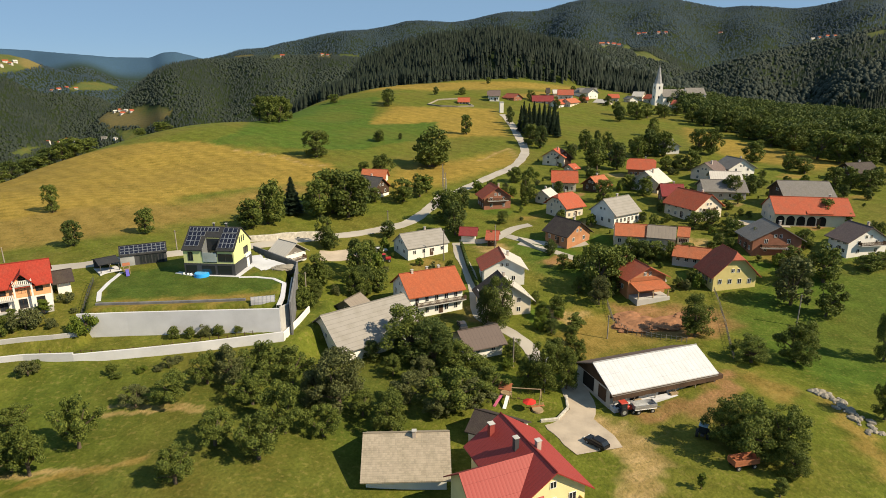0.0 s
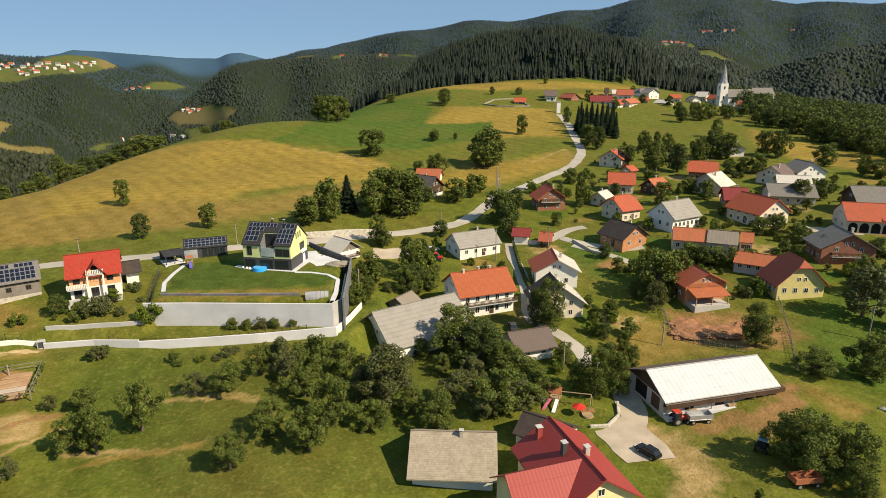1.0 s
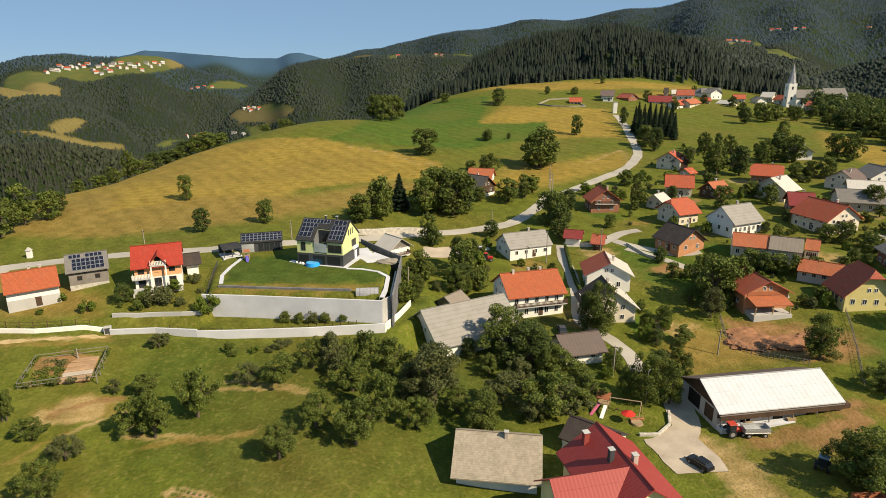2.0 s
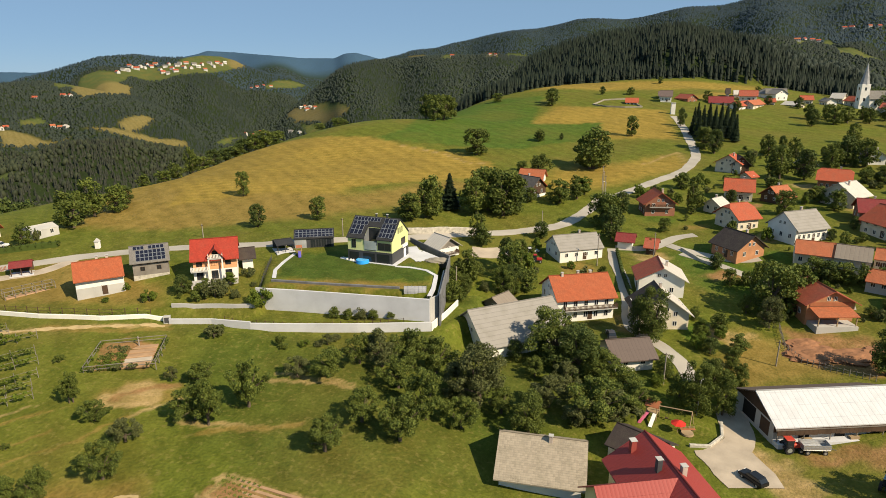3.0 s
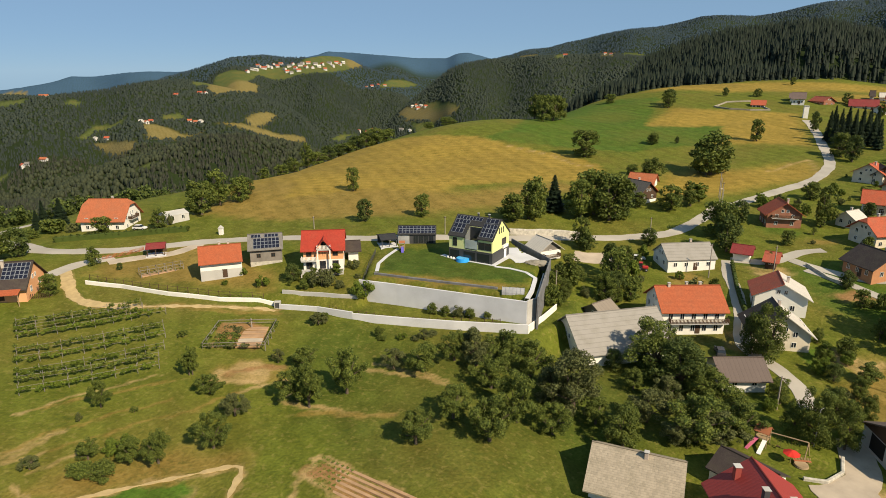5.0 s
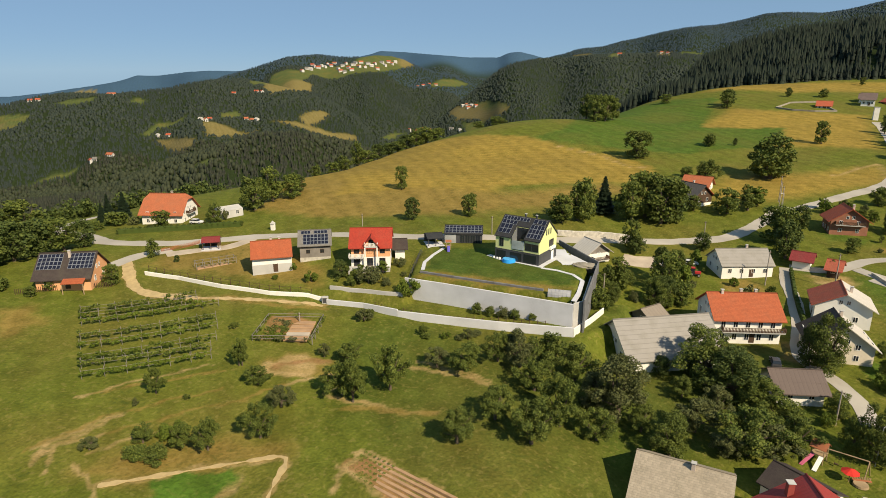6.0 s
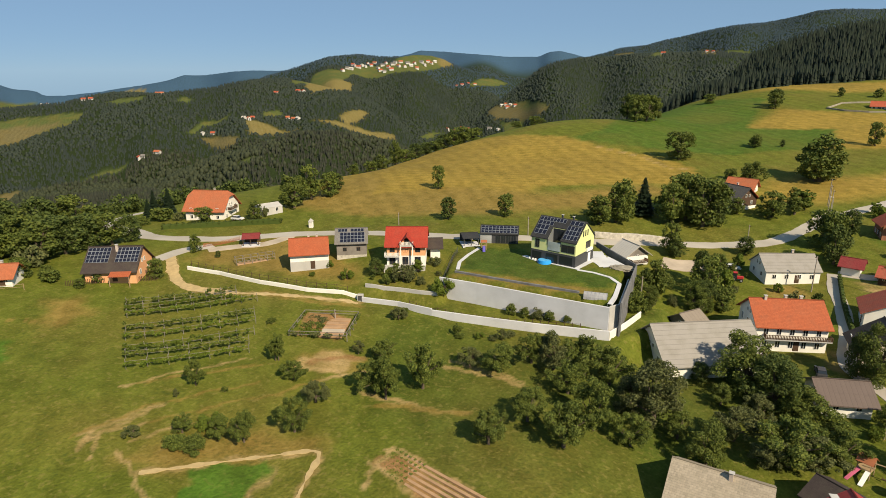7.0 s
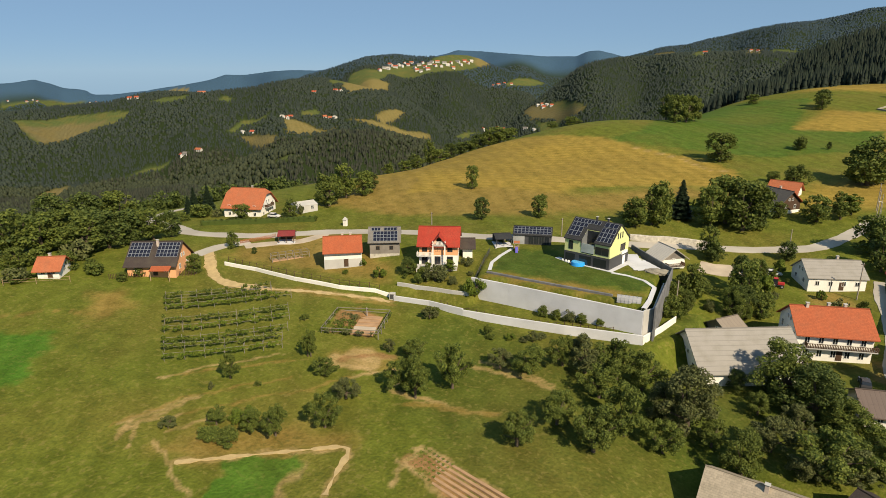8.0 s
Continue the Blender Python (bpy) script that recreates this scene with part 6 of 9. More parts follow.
def vine_row(ends, k):
    (ax, ay), (bx, by) = ends
    ob = thing("vine_row", ax, ay, float(height(ax, ay)), 0, "trellised row of leafy grape vines on posts", "vine", "vineyard rows")
    z0, l = float(height(ax, ay)), math.hypot(bx - ax, by - ay)
    n = int(l / 3.2)
    rng = np.random.default_rng(k)
    pts = [Vector((0 + (bx - ax) * j / n, (by - ay) * j / n, float(height(ax + (bx - ax) * j / n, ay + (by - ay) * j / n)) - z0)) for j in range(n + 1)]
    for p in pts:
        bm = bmesh.new()
        rod(bm, p - Vector((0, 0, 0.4)), p + Vector((rng.normal() * 0.08, 0, 2.1)), 0.06, 0.05, 6)
        part("post", bm, GREY_WOOD, ob)
    bm = bmesh.new()
    for a, b in zip(pts, pts[1:]):
        for q in (0.9, 1.6):
            rod(bm, a + Vector((0, 0, q)), b + Vector((0, 0, q)), 0.03, n=4)
    part("wire", bm, GREY_WOOD, ob)
    blobs = []
    for j in range(int(l / 0.7)):
        u = j * 0.7 / l
        if rng.random() < 0.92:
            g = float(height(ax + (bx - ax) * u, ay + (by - ay) * u)) - z0
            blobs.append(((bx - ax) * u, (by - ay) * u, g + 1.25 + rng.normal() * 0.25, 0.28 + 0.24 * rng.random()))
    v, f = leaf_cloud(rng, blobs, len(blobs) * 60, 0.13)
    leaf = new("vine_leaves", mesh_of("vine_leaves", v, f, LEAF["lime"] if k % 3 else LEAF["green"]))
    leaf.parent = ob


def pole(x, y, h):
    ob = thing("utility_pole", x, y, float(height(x, y)), 0, "weathered wooden utility pole", "pole", "utility poles")
    bm = bmesh.new()
    rod(bm, (0, 0, -0.8), (0, 0, h), 0.16, 0.11)
    part("mast", bm, surface("grey_pole", (0.30, 0.26, 0.22)), ob)
    bm = bmesh.new()
    box(bm, -0.5, -0.06, h - 0.5, 0.5, 0.06, h - 0.38, 0.01)
    part("crossarm", bm, DARK_WOOD, ob)


def street_lamp(x, y, h, rz):
    ob = thing("street_lamp", x, y, float(height(x, y)), rz, "slim metal street lamp with flat head", "lamp")
    bm = bmesh.new()
    rod(bm, (0, 0, -0.5), (0, 0, h), 0.09, 0.06)
    rod(bm, (0, 0, h - 0.05), (0.7, 0, h + 0.1), 0.05)
    part("post", bm, STEEL, ob)
    bm = bmesh.new()
    box(bm, 0.5, -0.16, h + 0.06, 1.2, 0.16, h + 0.18, 0.03)
    part("lamp_head", bm, FRAME_WHITE, ob)


def wheel(ob, x, y, r, w):
    bm = bmesh.new()
    rod(bm, (x, y - w / 2, r), (x, y + w / 2, r), r, n=14)
    t = part("wheel", bm, TYRE, ob)
    bm = bmesh.new()
    rod(bm, (x, y - w / 2 - 0.01, r), (x, y + w / 2 + 0.01, r), r * 0.55, n=10)
    part("rim", bm, STEEL, t)


def car(x, y, rz, col, label):
    ob = thing("car", x, y, float(height(x, y)) + 0.08, rz, label, "car")
    paint = surface("paint_%02d" % int(col[0] * 100), col, rough=0.25, vary=0.05, grain_bump=0)
    prof = [(-2.1, 0.35), (2.1, 0.35), (2.12, 0.62), (1.95, 0.82), (1.0, 0.95), (-2.0, 1.0), (-2.12, 0.7)]
    top = [(-2.0, 1.0), (1.0, 0.95), (0.35, 1.42), (-1.45, 1.46)]
    for nm, pr, hw, m in (("body", prof, 0.88, paint), ("cabin", top, 0.78, GLASS)):
        bm = bmesh.new()
        a, b = [bm.verts.new((p, -hw, q)) for p, q in pr], [bm.verts.new((p, hw, q)) for p, q in pr]
        bm.faces.new(a)
        bm.faces.new(list(reversed(b)))
        for k in range(len(pr)):
            bm.faces.new([a[k], b[k], b[(k + 1) % len(pr)], a[(k + 1) % len(pr)]])
        bmesh.ops.recalc_face_normals(bm, faces=bm.faces)
        bmesh.ops.bevel(bm, geom=list(bm.edges), offset=0.06, segments=2, affect="EDGES")
        part(nm, bm, m, ob)
    bm = bmesh.new()
    box(bm, -1.45, -0.72, 1.44, 0.35, 0.72, 1.5, 0.02)
    part("roof", bm, paint, ob)
    for a in (-1.3, 1.3):
        for b in (-0.8, 0.8):
            wheel(ob, a, b, 0.32, 0.2)
    for b in (-0.62, 0.62):
        bm = bmesh.new()
        box(bm, 2.02, b - 0.18, 0.62, 2.13, b + 0.18, 0.76, 0.02)
        part("headlight", bm, FRAME_WHITE, ob)


def tractor(x, y, rz, col, label):
    ob = thing("tractor", x, y, float(height(x, y)), rz, label, "tractor")
    paint = surface("tractor_%02d" % int(col[0] * 100), col, rough=0.5, vary=0.3)
    block(ob, "bonnet", paint, 0.1, -0.4, 0.75, 1.7, 0.4, 1.45, bevel=0.08)
    block(ob, "cab", GLASS, -1.2, -0.65, 1.0, 0.05, 0.65, 2.3, bevel=0.08)
    block(ob, "cab_roof", paint, -1.3, -0.72, 2.31, 0.15, 0.72, 2.43, bevel=0.04)
    block(ob, "chassis", DARK, -1.3, -0.3, 0.5, 1.6, 0.3, 0.85, bevel=0.04)
    for b in (-0.85, 0.85):
        wheel(ob, -0.8, b, 0.75, 0.4)
        wheel(ob, 1.2, b * 0.85, 0.42, 0.28)


def wagon(x, y, rz, mat, label):
    ob = thing("wagon", x, y, float(height(x, y)), rz, label, "trailer")
    block(ob, "bed", mat, -2.2, -0.95, 0.85, 2.2, 0.95, 1.0, bevel=0.02)
    for k in range(3):
        for b in (-0.95, 0.9):
            block(ob, "side_board", mat, -2.2, b, 1.03 + 0.28 * k, 2.2, b + 0.05, 1.26 + 0.28 * k)
    for a in (-2.2, 2.15):
        block(ob, "end_board", mat, a, -0.9, 1.03, a + 0.05, 0.9, 1.8)
    bm = bmesh.new()
    rod(bm, (2.2, 0, 0.8), (3.6, 0, 0.45), 0.06)
    part("drawbar", bm, DARK, ob)
    for a in (-1.4, 1.4):
        for b in (-0.85, 0.85):
            wheel(ob, a, b, 0.42, 0.25)


def playground(x, y, rz):
    ob = thing("play_tower", x, y, float(height(x, y)), rz, "wooden play tower with red roof, slide and swing beam", "play tower")
    for a in (-0.9, 0.9):
        for b in (-0.9, 0.9):
            bm = bmesh.new()
            rod(bm, (a, b, -0.4), (a, b, 2.9), 0.08, n=6)
            part("post", bm, WOOD, ob)
    block(ob, "deck", WOOD, -1, -1, 1.4, 1, 1, 1.5)
    for sg in (-1, 1):
        slope_piece(ob, "roof_board", ([(-1.2, -1.2, 2.7), (1.2, -1.2, 2.7), (1.2, 0, 3.7), (-1.2, 0, 3.7)] if sg < 0 else [(1.2, 1.2, 2.7), (-1.2, 1.2, 2.7), (-1.2, 0, 3.7), (1.2, 0, 3.7)]), RUST_WOOD, 0.06)
    bm = bmesh.new()
    rod(bm, (0.9, 0, 2.7), (6.4, 1.2, 2.7), 0.1)
    rod(bm, (6.4, 1.2, 2.7), (6.4, 0.1, -0.3), 0.08)
    rod(bm, (6.4, 1.2, 2.7), (6.6, 2.3, -0.3), 0.08)
    part("swing_beam", bm, WOOD, ob)
    for u in (2.4, 4.4):
        bm = bmesh.new()
        for q in (-0.25, 0.25):
            rod(bm, (u + q, u * 0.19 + 0.05, 2.7), (u + q, u * 0.19 + 0.05, 0.5), 0.015, n=4)
        box(bm, u - 0.3, u * 0.19 - 0.1, 0.45, u + 0.3, u * 0.19 + 0.2, 0.5)
        part("swing", bm, DARK_WOOD, ob)
    slope_piece(ob, "slide", [(0.3, -1, 1.5), (0.3, -3.6, 0.2), (0.95, -3.6, 0.2), (0.95, -1, 1.5)], FRAME_WHITE, 0.08)
    slope_piece(ob, "slide", [(-0.9, -1, 1.5), (-1.6, -3.4, 0.2), (-1.1, -3.5, 0.2), (-0.3, -1, 1.5)], surface("pink_plastic", (0.6, 0.15, 0.25), rough=0.4), 0.08)
    bm = bmesh.new()
    bmesh.ops.create_cone(bm, cap_ends=True, segments=20, radius1=1.1, radius2=1.0, depth=0.3, matrix=Matrix.Translation((6.5, -1.8, 0.15)))
    part("sandpit", bm, WOOD, ob)


def playset(x, y, rz):
    ob = thing("garden_bench", x, y, float(height(x, y)), rz, "red parasol and pale wooden bench fence", "bench")
    bm = bmesh.new()
    rod(bm, (-1.2, 0, -0.2), (-1.2, 0, 2.2), 0.05)
    part("parasol_pole", bm, WOOD, ob)
    bm = bmesh.new()
    bmesh.ops.create_cone(bm, cap_ends=False, segments=8, radius1=1.3, radius2=0.05, depth=0.6, matrix=Matrix.Translation((-1.2, 0, 2.1)))
    part("parasol_canopy", bm, surface("red_cloth", (0.55, 0.03, 0.02)), ob)
    for k in range(12):
        block(ob, "picket", WOOD, -0.6 + k * 0.22, 0.5, -0.2, -0.48 + k * 0.22, 0.55, 0.9)
    block(ob, "seat_board", RUST_WOOD, -0.6, 0.1, 0.4, 2.0, 0.5, 0.46)


def paddling_pool(x, y, z):
    ob = thing("paddling_pool", x, y, z, 10, "round bright blue paddling pool on the lawn", "pool")
    blue = surface("blue_vinyl", (0.03, 0.30, 0.75), rough=0.35, vary=0.15)
    bm = bmesh.new()
    bmesh.ops.create_cone(bm, cap_ends=True, segments=28, radius1=1.75, radius2=1.6, depth=0.8, matrix=Matrix.Translation((0, 0, 0.4)))
    part("pool_wall", bm, blue, ob)
    bm = bmesh.new()
    bmesh.ops.create_cone(bm, cap_ends=True, segments=28, radius1=1.45, radius2=1.45, depth=0.03, matrix=Matrix.Translation((0, 0, 0.82)))
    part("cover_sheet", bm, surface("pale_blue_vinyl", (0.10, 0.42, 0.80), rough=0.3, vary=0.3, stain=2), ob)
    for k, (a, b) in enumerate(((-4.6, 1.6), (-3.6, 1.2), (-2.9, 0.9))):
        block(ob, "lounge_chair", FRAME_WHITE, a, b, 0.0, a + 0.5, b + 0.9, 0.45, bevel=0.1)


def slide_frame(x, y, z):
    ob = thing("garden_slide", x, y, z, 30, "small wooden climbing frame with violet slide", "slide")
    for a in (-0.6, 0.6):
        for b in (-0.5, 0.5):
            block(ob, "post", WOOD, a - 0.06, b - 0.06, -0.2, a + 0.06, b + 0.06, 2.2)
    block(ob, "deck", WOOD, -0.7, -0.6, 1.1, 0.7, 0.6, 1.2)
    slope_piece(ob, "slide", [(-0.35, -0.6, 1.2), (-0.35, -2.6, 0.15), (0.35, -2.6, 0.15), (0.35, -0.6, 1.2)], surface("violet_plastic", (0.12, 0.10, 0.42), rough=0.4), 0.06)
    slope_piece(ob, "canopy", [(-0.8, -0.7, 2.2), (0.8, -0.7, 2.2), (0.8, 0.7, 2.5), (-0.8, 0.7, 2.5)], RUST_WOOD, 0.05)


def greenhouse(x, y, z, rz):
    ob = thing("greenhouse", x, y, z, rz, "small arched greenhouse with pale ribs", "greenhouse")
    n = 7
    for k in range(n):
        bm = bmesh.new()
        u = -2.4 + 4.8 * k / (n - 1)
        for j in range(8):
            a, b = math.pi * j / 8, math.pi * (j + 1) / 8
            rod(bm, (u, -1.0 * math.cos(a), 1.5 * math.sin(a)), (u, -1.0 * math.cos(b), 1.5 * math.sin(b)), 0.035, n=4)
        part("rib", bm, STEEL, ob)
    bm = bmesh.new()
    pr = [(-0.97 * math.cos(math.pi * j / 8), 1.46 * math.sin(math.pi * j / 8)) for j in range(9)]
    a, b = [bm.verts.new((-2.4, p, q)) for p, q in pr], [bm.verts.new((2.4, p, q)) for p, q in pr]
    for j in range(8):
        bm.faces.new([a[j], b[j], b[j + 1], a[j + 1]])
    part("film", bm, surface("grey_film", (0.33, 0.33, 0.34), rough=0.3), ob)


def garden_beds(x, y):
    ob = thing("kitchen_garden", x, y, float(height(x, y)), 28, "fenced kitchen garden with brown beds and green crops", "garden")
    for k in range(5):
        block(ob, "planting_bed", SOIL if k != 1 else GRAVEL, -0.2 + 0.0, -4.6 + k * 1.9, -0.5, 4.6, -3.1 + k * 1.9, 0.22, bevel=0.08)
    rng = np.random.default_rng(5)
    for k in range(3):
        bl = [(-4.8 + 4.4 * rng.random(), -4.8 + 3.2 * k + 2.8 * rng.random(), 0.3, 0.4 + 0.35 * rng.random()) for _ in range(20)] + [((-6.0, 6.0, -6.0 + 12 * rng.random())[k], (-5.5 + 11 * rng.random()) if k < 2 else -5.6, 0.8, 0.3 + 0.3 * rng.random()) for _ in range(14)]
        v, f = leaf_cloud(rng, bl, 1500, 0.13)
        c = new("crop", mesh_of("crop", v, f, LEAF[("lime", "green", "grey")[k]]))
        c.parent = ob
    for sx in (-6.0, 6.0):
        for k in range(5):
            block(ob, "post", GREY_WOOD, sx - 0.07, -5.5 + k * 2.7, -0.6, sx + 0.07, -5.36 + k * 2.7, 1.5)
        for q in (0.7, 1.35):
            block(ob, "rail", GREY_WOOD, sx - 0.04, -5.6, q, sx + 0.04, 5.6, q + 0.1)
    for sy in (-5.6, 5.6):
        for q in (0.7, 1.35):
            block(ob, "rail", GREY_WOOD, -6.0, sy - 0.04, q, 6.0, sy + 0.04, q + 0.1)


def bean_frame(x, y, rz):
    """Timber frame over vegetable beds."""
    ob = thing("bean_frame", x, y, float(height(x, y)), rz, "low timber bean frame over a vegetable bed", "garden frame")
    for k in range(6):
        for sy in (-1.3, 1.3):
            block(ob, "post", GREY_WOOD, -5 + k * 2 - 0.05, sy - 0.05, -0.5, -5 + k * 2 + 0.05, sy + 0.05, 1.7)
    for sy in (-1.3, 1.3):
        for q in (0.9, 1.72):
            block(ob, "rail", GREY_WOOD, -5.1, sy - 0.035, q, 5.1, sy + 0.035, q + 0.07)
    for k in range(6):
        block(ob, "cross_bar", GREY_WOOD, -5 + k * 2 - 0.035, -1.4, 1.795, -5 + k * 2 + 0.035, 1.4, 1.86)
    block(ob, "bed", SOIL, -4.8, -1.1, -0.5, 4.8, 1.1, 0.12, bevel=0.06)
    rng = np.random.default_rng(9)
    for k in range(9):
        c = new("seedling", rosette(-4.4 + k * 1.1, rng.uniform(-0.8, 0.8), 0.1, 0.45, rng, 10))
        c.parent = ob


def gate_box(x, y):
    ob = thing("meter_cabinet", x, y, float(height(x, y)), 30, "grey meter cabinet set at the end of the wall", "cabinet")
    block(ob, "cabinet_body", CONCRETE, -0.7, -0.5, -0.6, 0.7, 0.5, 1.6, bevel=0.04)
    block(ob, "cabinet_door", DARK, -0.5, -0.54, 0.2, 0.5, -0.503, 1.4)


def dry_heap(x, y, w, h, mat, label):
    bm = bmesh.new()
    bmesh.ops.create_icosphere(bm, subdivisions=4, radius=1.0)
    for v in bm.verts:
        n = noise.noise(v.co * 2.2) * 0.25 + noise.noise(v.co * 6.0) * 0.12
        v.co = Vector((v.co.x * w * (1 + n), v.co.y * w * 0.6 * (1 + n), max(-0.4, v.co.z) * h * 0.6 * (1 + n)))
    ob = part("earth_mound", bm, mat)
    ob.matrix_basis = pose(x, y, float(height(x, y)), 0, 0, 20)
    tagged(ob, label, "heap")


def stones(pts, n, size, label):
    """Loose field stones strewn along a line, each a stone of its own."""
    ob = thing("stone_row", pts[0][0], pts[0][1], float(height(*pts[0])), 0, label, "stones")
    rng = random.Random(9)
    kinds = []
    for k in range(4):
        bm = bmesh.new()
        bmesh.ops.create_icosphere(bm, subdivisions=1, radius=1.0)
        for v in bm.verts:
            v.co *= 1 + 0.35 * noise.noise(v.co * 1.7 + Vector((k * 5, 0, 0)))
            v.co.z *= 0.7
        me = bpy.data.meshes.new("stone")
        bm.to_mesh(me)
        bm.free()
        me.materials.append(STONE)
        kinds.append(me)
    for k in range(n):
        u = rng.random() * (len(pts) - 1)
        i = int(u)
        x = pts[i][0] + (pts[i + 1][0] - pts[i][0]) * (u - i) + rng.gauss(0, 0.8)
        y = pts[i][1] + (pts[i + 1][1] - pts[i][1]) * (u - i) + rng.gauss(0, 0.8)
        st = shared("stone", rng.choice(kinds), ob, x - pts[0][0], y - pts[0][1], float(height(x, y)) - float(height(*pts[0])), rng.uniform(0, 360))
        q = size * rng.uniform(0.4, 1.3)
        st.scale = (q, q * rng.uniform(0.6, 1), q)


def village_shrubs(corners, n, group, taken):
    """Small garden trees and shrubs, kept off the houses and lanes."""
    rng = random.Random(n)
    xs, ys = [c[0] for c in corners], [c[1] for c in corners]
    k = 0
    while k < n:
        x, y = rng.uniform(min(xs), max(xs)), rng.uniform(min(ys), max(ys))
        k += 0.2
        if not bool(in_poly(np.array(x), np.array(y), corners)):
            continue
        if any(math.hypot(x - a, y - b) < c for a, b, c in taken) or min(float(edge_distance(np.array(x), np.array(y), l)) for l in LANES) < 4:
            continue
        k += 0.8
        h = rng.uniform(1.2, 5.4)
        plant(rng.choice(("bush", "broad", "slim", "bush")), [(x, y, h, h * rng.uniform(0.7, 1.0))], group)


def wayside_shrine(x, y):
    ob = thing("wayside_shrine", x, y, float(height(x, y)), 20, "small white wayside shrine with a pitched cap", "shrine")
    block(ob, "shaft", WHITE, -0.6, -0.5, -0.5, 0.6, 0.5, 2.0, bevel=0.04)
    bm = bmesh.new()
    bmesh.ops.create_cone(bm, cap_ends=True, segments=4, radius1=1.0, radius2=0.05, depth=0.9, matrix=Matrix.Translation((0, 0, 2.46)) @ pose(0, 0, 0, 0, 0, 45))
    part("cap", bm, CONCRETE, ob)


def roadside_chapel(x, y):
    ob = thing("transformer_tower", x, y, float(height(x, y)), 5, "narrow white transformer tower beside the road", "tower")
    block(ob, "shaft", WHITE, -1.3, -1.3, -1, 1.3, 1.3, 7.0)
    block(ob, "cap", CONCRETE, -1.5, -1.5, 7.003, 1.5, 1.5, 7.3, bevel=0.05)


def garden_path(pts, z, width):
    bm = bmesh.new()
    rows = []
    for k, (x, y) in enumerate(pts):
        ax, ay = pts[max(k - 1, 0)]
        bx, by = pts[min(k + 1, len(pts) - 1)]
        l = math.hypot(bx - ax, by - ay)
        nx, ny = (by - ay) / l * width / 2, -(bx - ax) / l * width / 2
        rows.append([bm.verts.new(p) for p in ((x - nx, y - ny, z - 0.5), (x - nx, y - ny, z + 0.03), (x + nx, y + ny, z + 0.03), (x + nx, y + ny, z - 0.5))])
    for a, b in zip(rows, rows[1:]):
        for j in range(3):
            bm.faces.new([a[j], a[j + 1], b[j + 1], b[j]])
    bmesh.ops.recalc_face_normals(bm, faces=bm.faces)
    tagged(part("garden_path", bm, PALE_CONCRETE), "pale paved garden path across the lawn", "path", kind="structure")


def hamlet(spots, group, big):
    rng = random.Random(len(spots))
    for x, y in spots:
        r = rng.random()
        roof = ROOF_RED if r < 0.45 else ROOF_GREY if r < 0.6 else ROOF_ORANGE if r < 0.8 else ROOF_WHITE
        h = thing("house", x, y, float(height(x, y)), rng.uniform(-40, 60), "distant pale farmhouse with pitched roof in a clearing", "house", group)
        L, D, eave, top = rng.uniform(13, 20) * big, rng.uniform(9, 12) * big, 6.0 * big, 10.0 * big
        part("wall", gable_body(L, D, eave, top, sink=6), surface("far_render", (0.50, 0.49, 0.47)), h)
        gable_roof(h, L, D, eave, top, 0.8, 0.6, roof)
        for zz in (0.2 * eave, 0.6 * eave):
            for k in (-0.3, 0, 0.3):
                window(h, "f", k * L, zz, 1.3, 1.3, L, D)


def church(x, y, z):
    h = thing("church", x, y, z, 8, "white village church with a slender pointed spire", "church")
    bm = bmesh.new()
    box(bm, -3, -3, -3, 3, 3, 18)
    part("tower", bm, WHITE, h)
    bm = bmesh.new()
    bmesh.ops.create_cone(bm, cap_ends=True, segments=8, radius1=3.3, radius2=0.05, depth=15, matrix=Matrix.Translation((0, 0, 25.5)))
    part("spire", bm, surface("slate_spire", (0.30, 0.30, 0.31)), h)
    n = gable_body(20, 10, 8, 13)
    bmesh.ops.translate(n, vec=(13, 0, 0), verts=n.verts)
    part("nave", n, WHITE, h)
    for sg in (-1, 1):
        p = [(2.5, sg * 5.8, 7.6), (23.6, sg * 5.8, 7.6), (23.6, 0, 13.4), (2.5, 0, 13.4)]
        slope_piece(h, "nave_roof", p if sg < 0 else p[::-1], ROOF_GREY)
    n = gable_body(16, 11, 9, 14)
    bmesh.ops.translate(n, vec=(34, 3, 0), verts=n.verts)
    part("parish_hall", n, WHITE, h)
    for sg in (-1, 1):
        p = [(25.6, 3 + sg * 6.2, 8.6), (42.6, 3 + sg * 6.2, 8.6), (42.6, 3, 14.4), (25.6, 3, 14.4)]
        slope_piece(h, "hall_roof", p if sg < 0 else p[::-1], ROOF_GREY)
    for zz in (6, 13.5):
        window(h, "f", 0, zz, 1.2, 2.2, 6, 6, DARK)
        window(h, "l", 0, zz, 1.2, 2.2, 6, 6, DARK)
    for k in range(4):
        window(h, "f", 7 + k * 4, 3, 1.4, 3.4, 6, 10, DARK)


LANES = []
tagged(part("road", strip_mesh([(-198.6, 103.0), (-167.0, 97.9), (-152.5, 105.5), (-141.3, 117.5), (-130.7, 126.1), (-115.2, 134.5), (-97.7, 139.2), (-85.2, 143.9), (-69.1, 154.4), (-53.3, 170.7), (-37.8, 185.2), (-24.1, 195.3), (-12.0, 203.4), (-5.9, 216.3), (-0.9, 233.2), (3.2, 242.9), (3.7, 237.9), (16.1, 257.9), (30.6, 280.1), (39.7, 301.1), (44.7, 324.1), (45.6, 362.0), (45.3, 406.4), (42.8, 427.3)], 4.6, 0.12), ASPHALT), "pale worn asphalt village road winding uphill", "road", kind="structure")
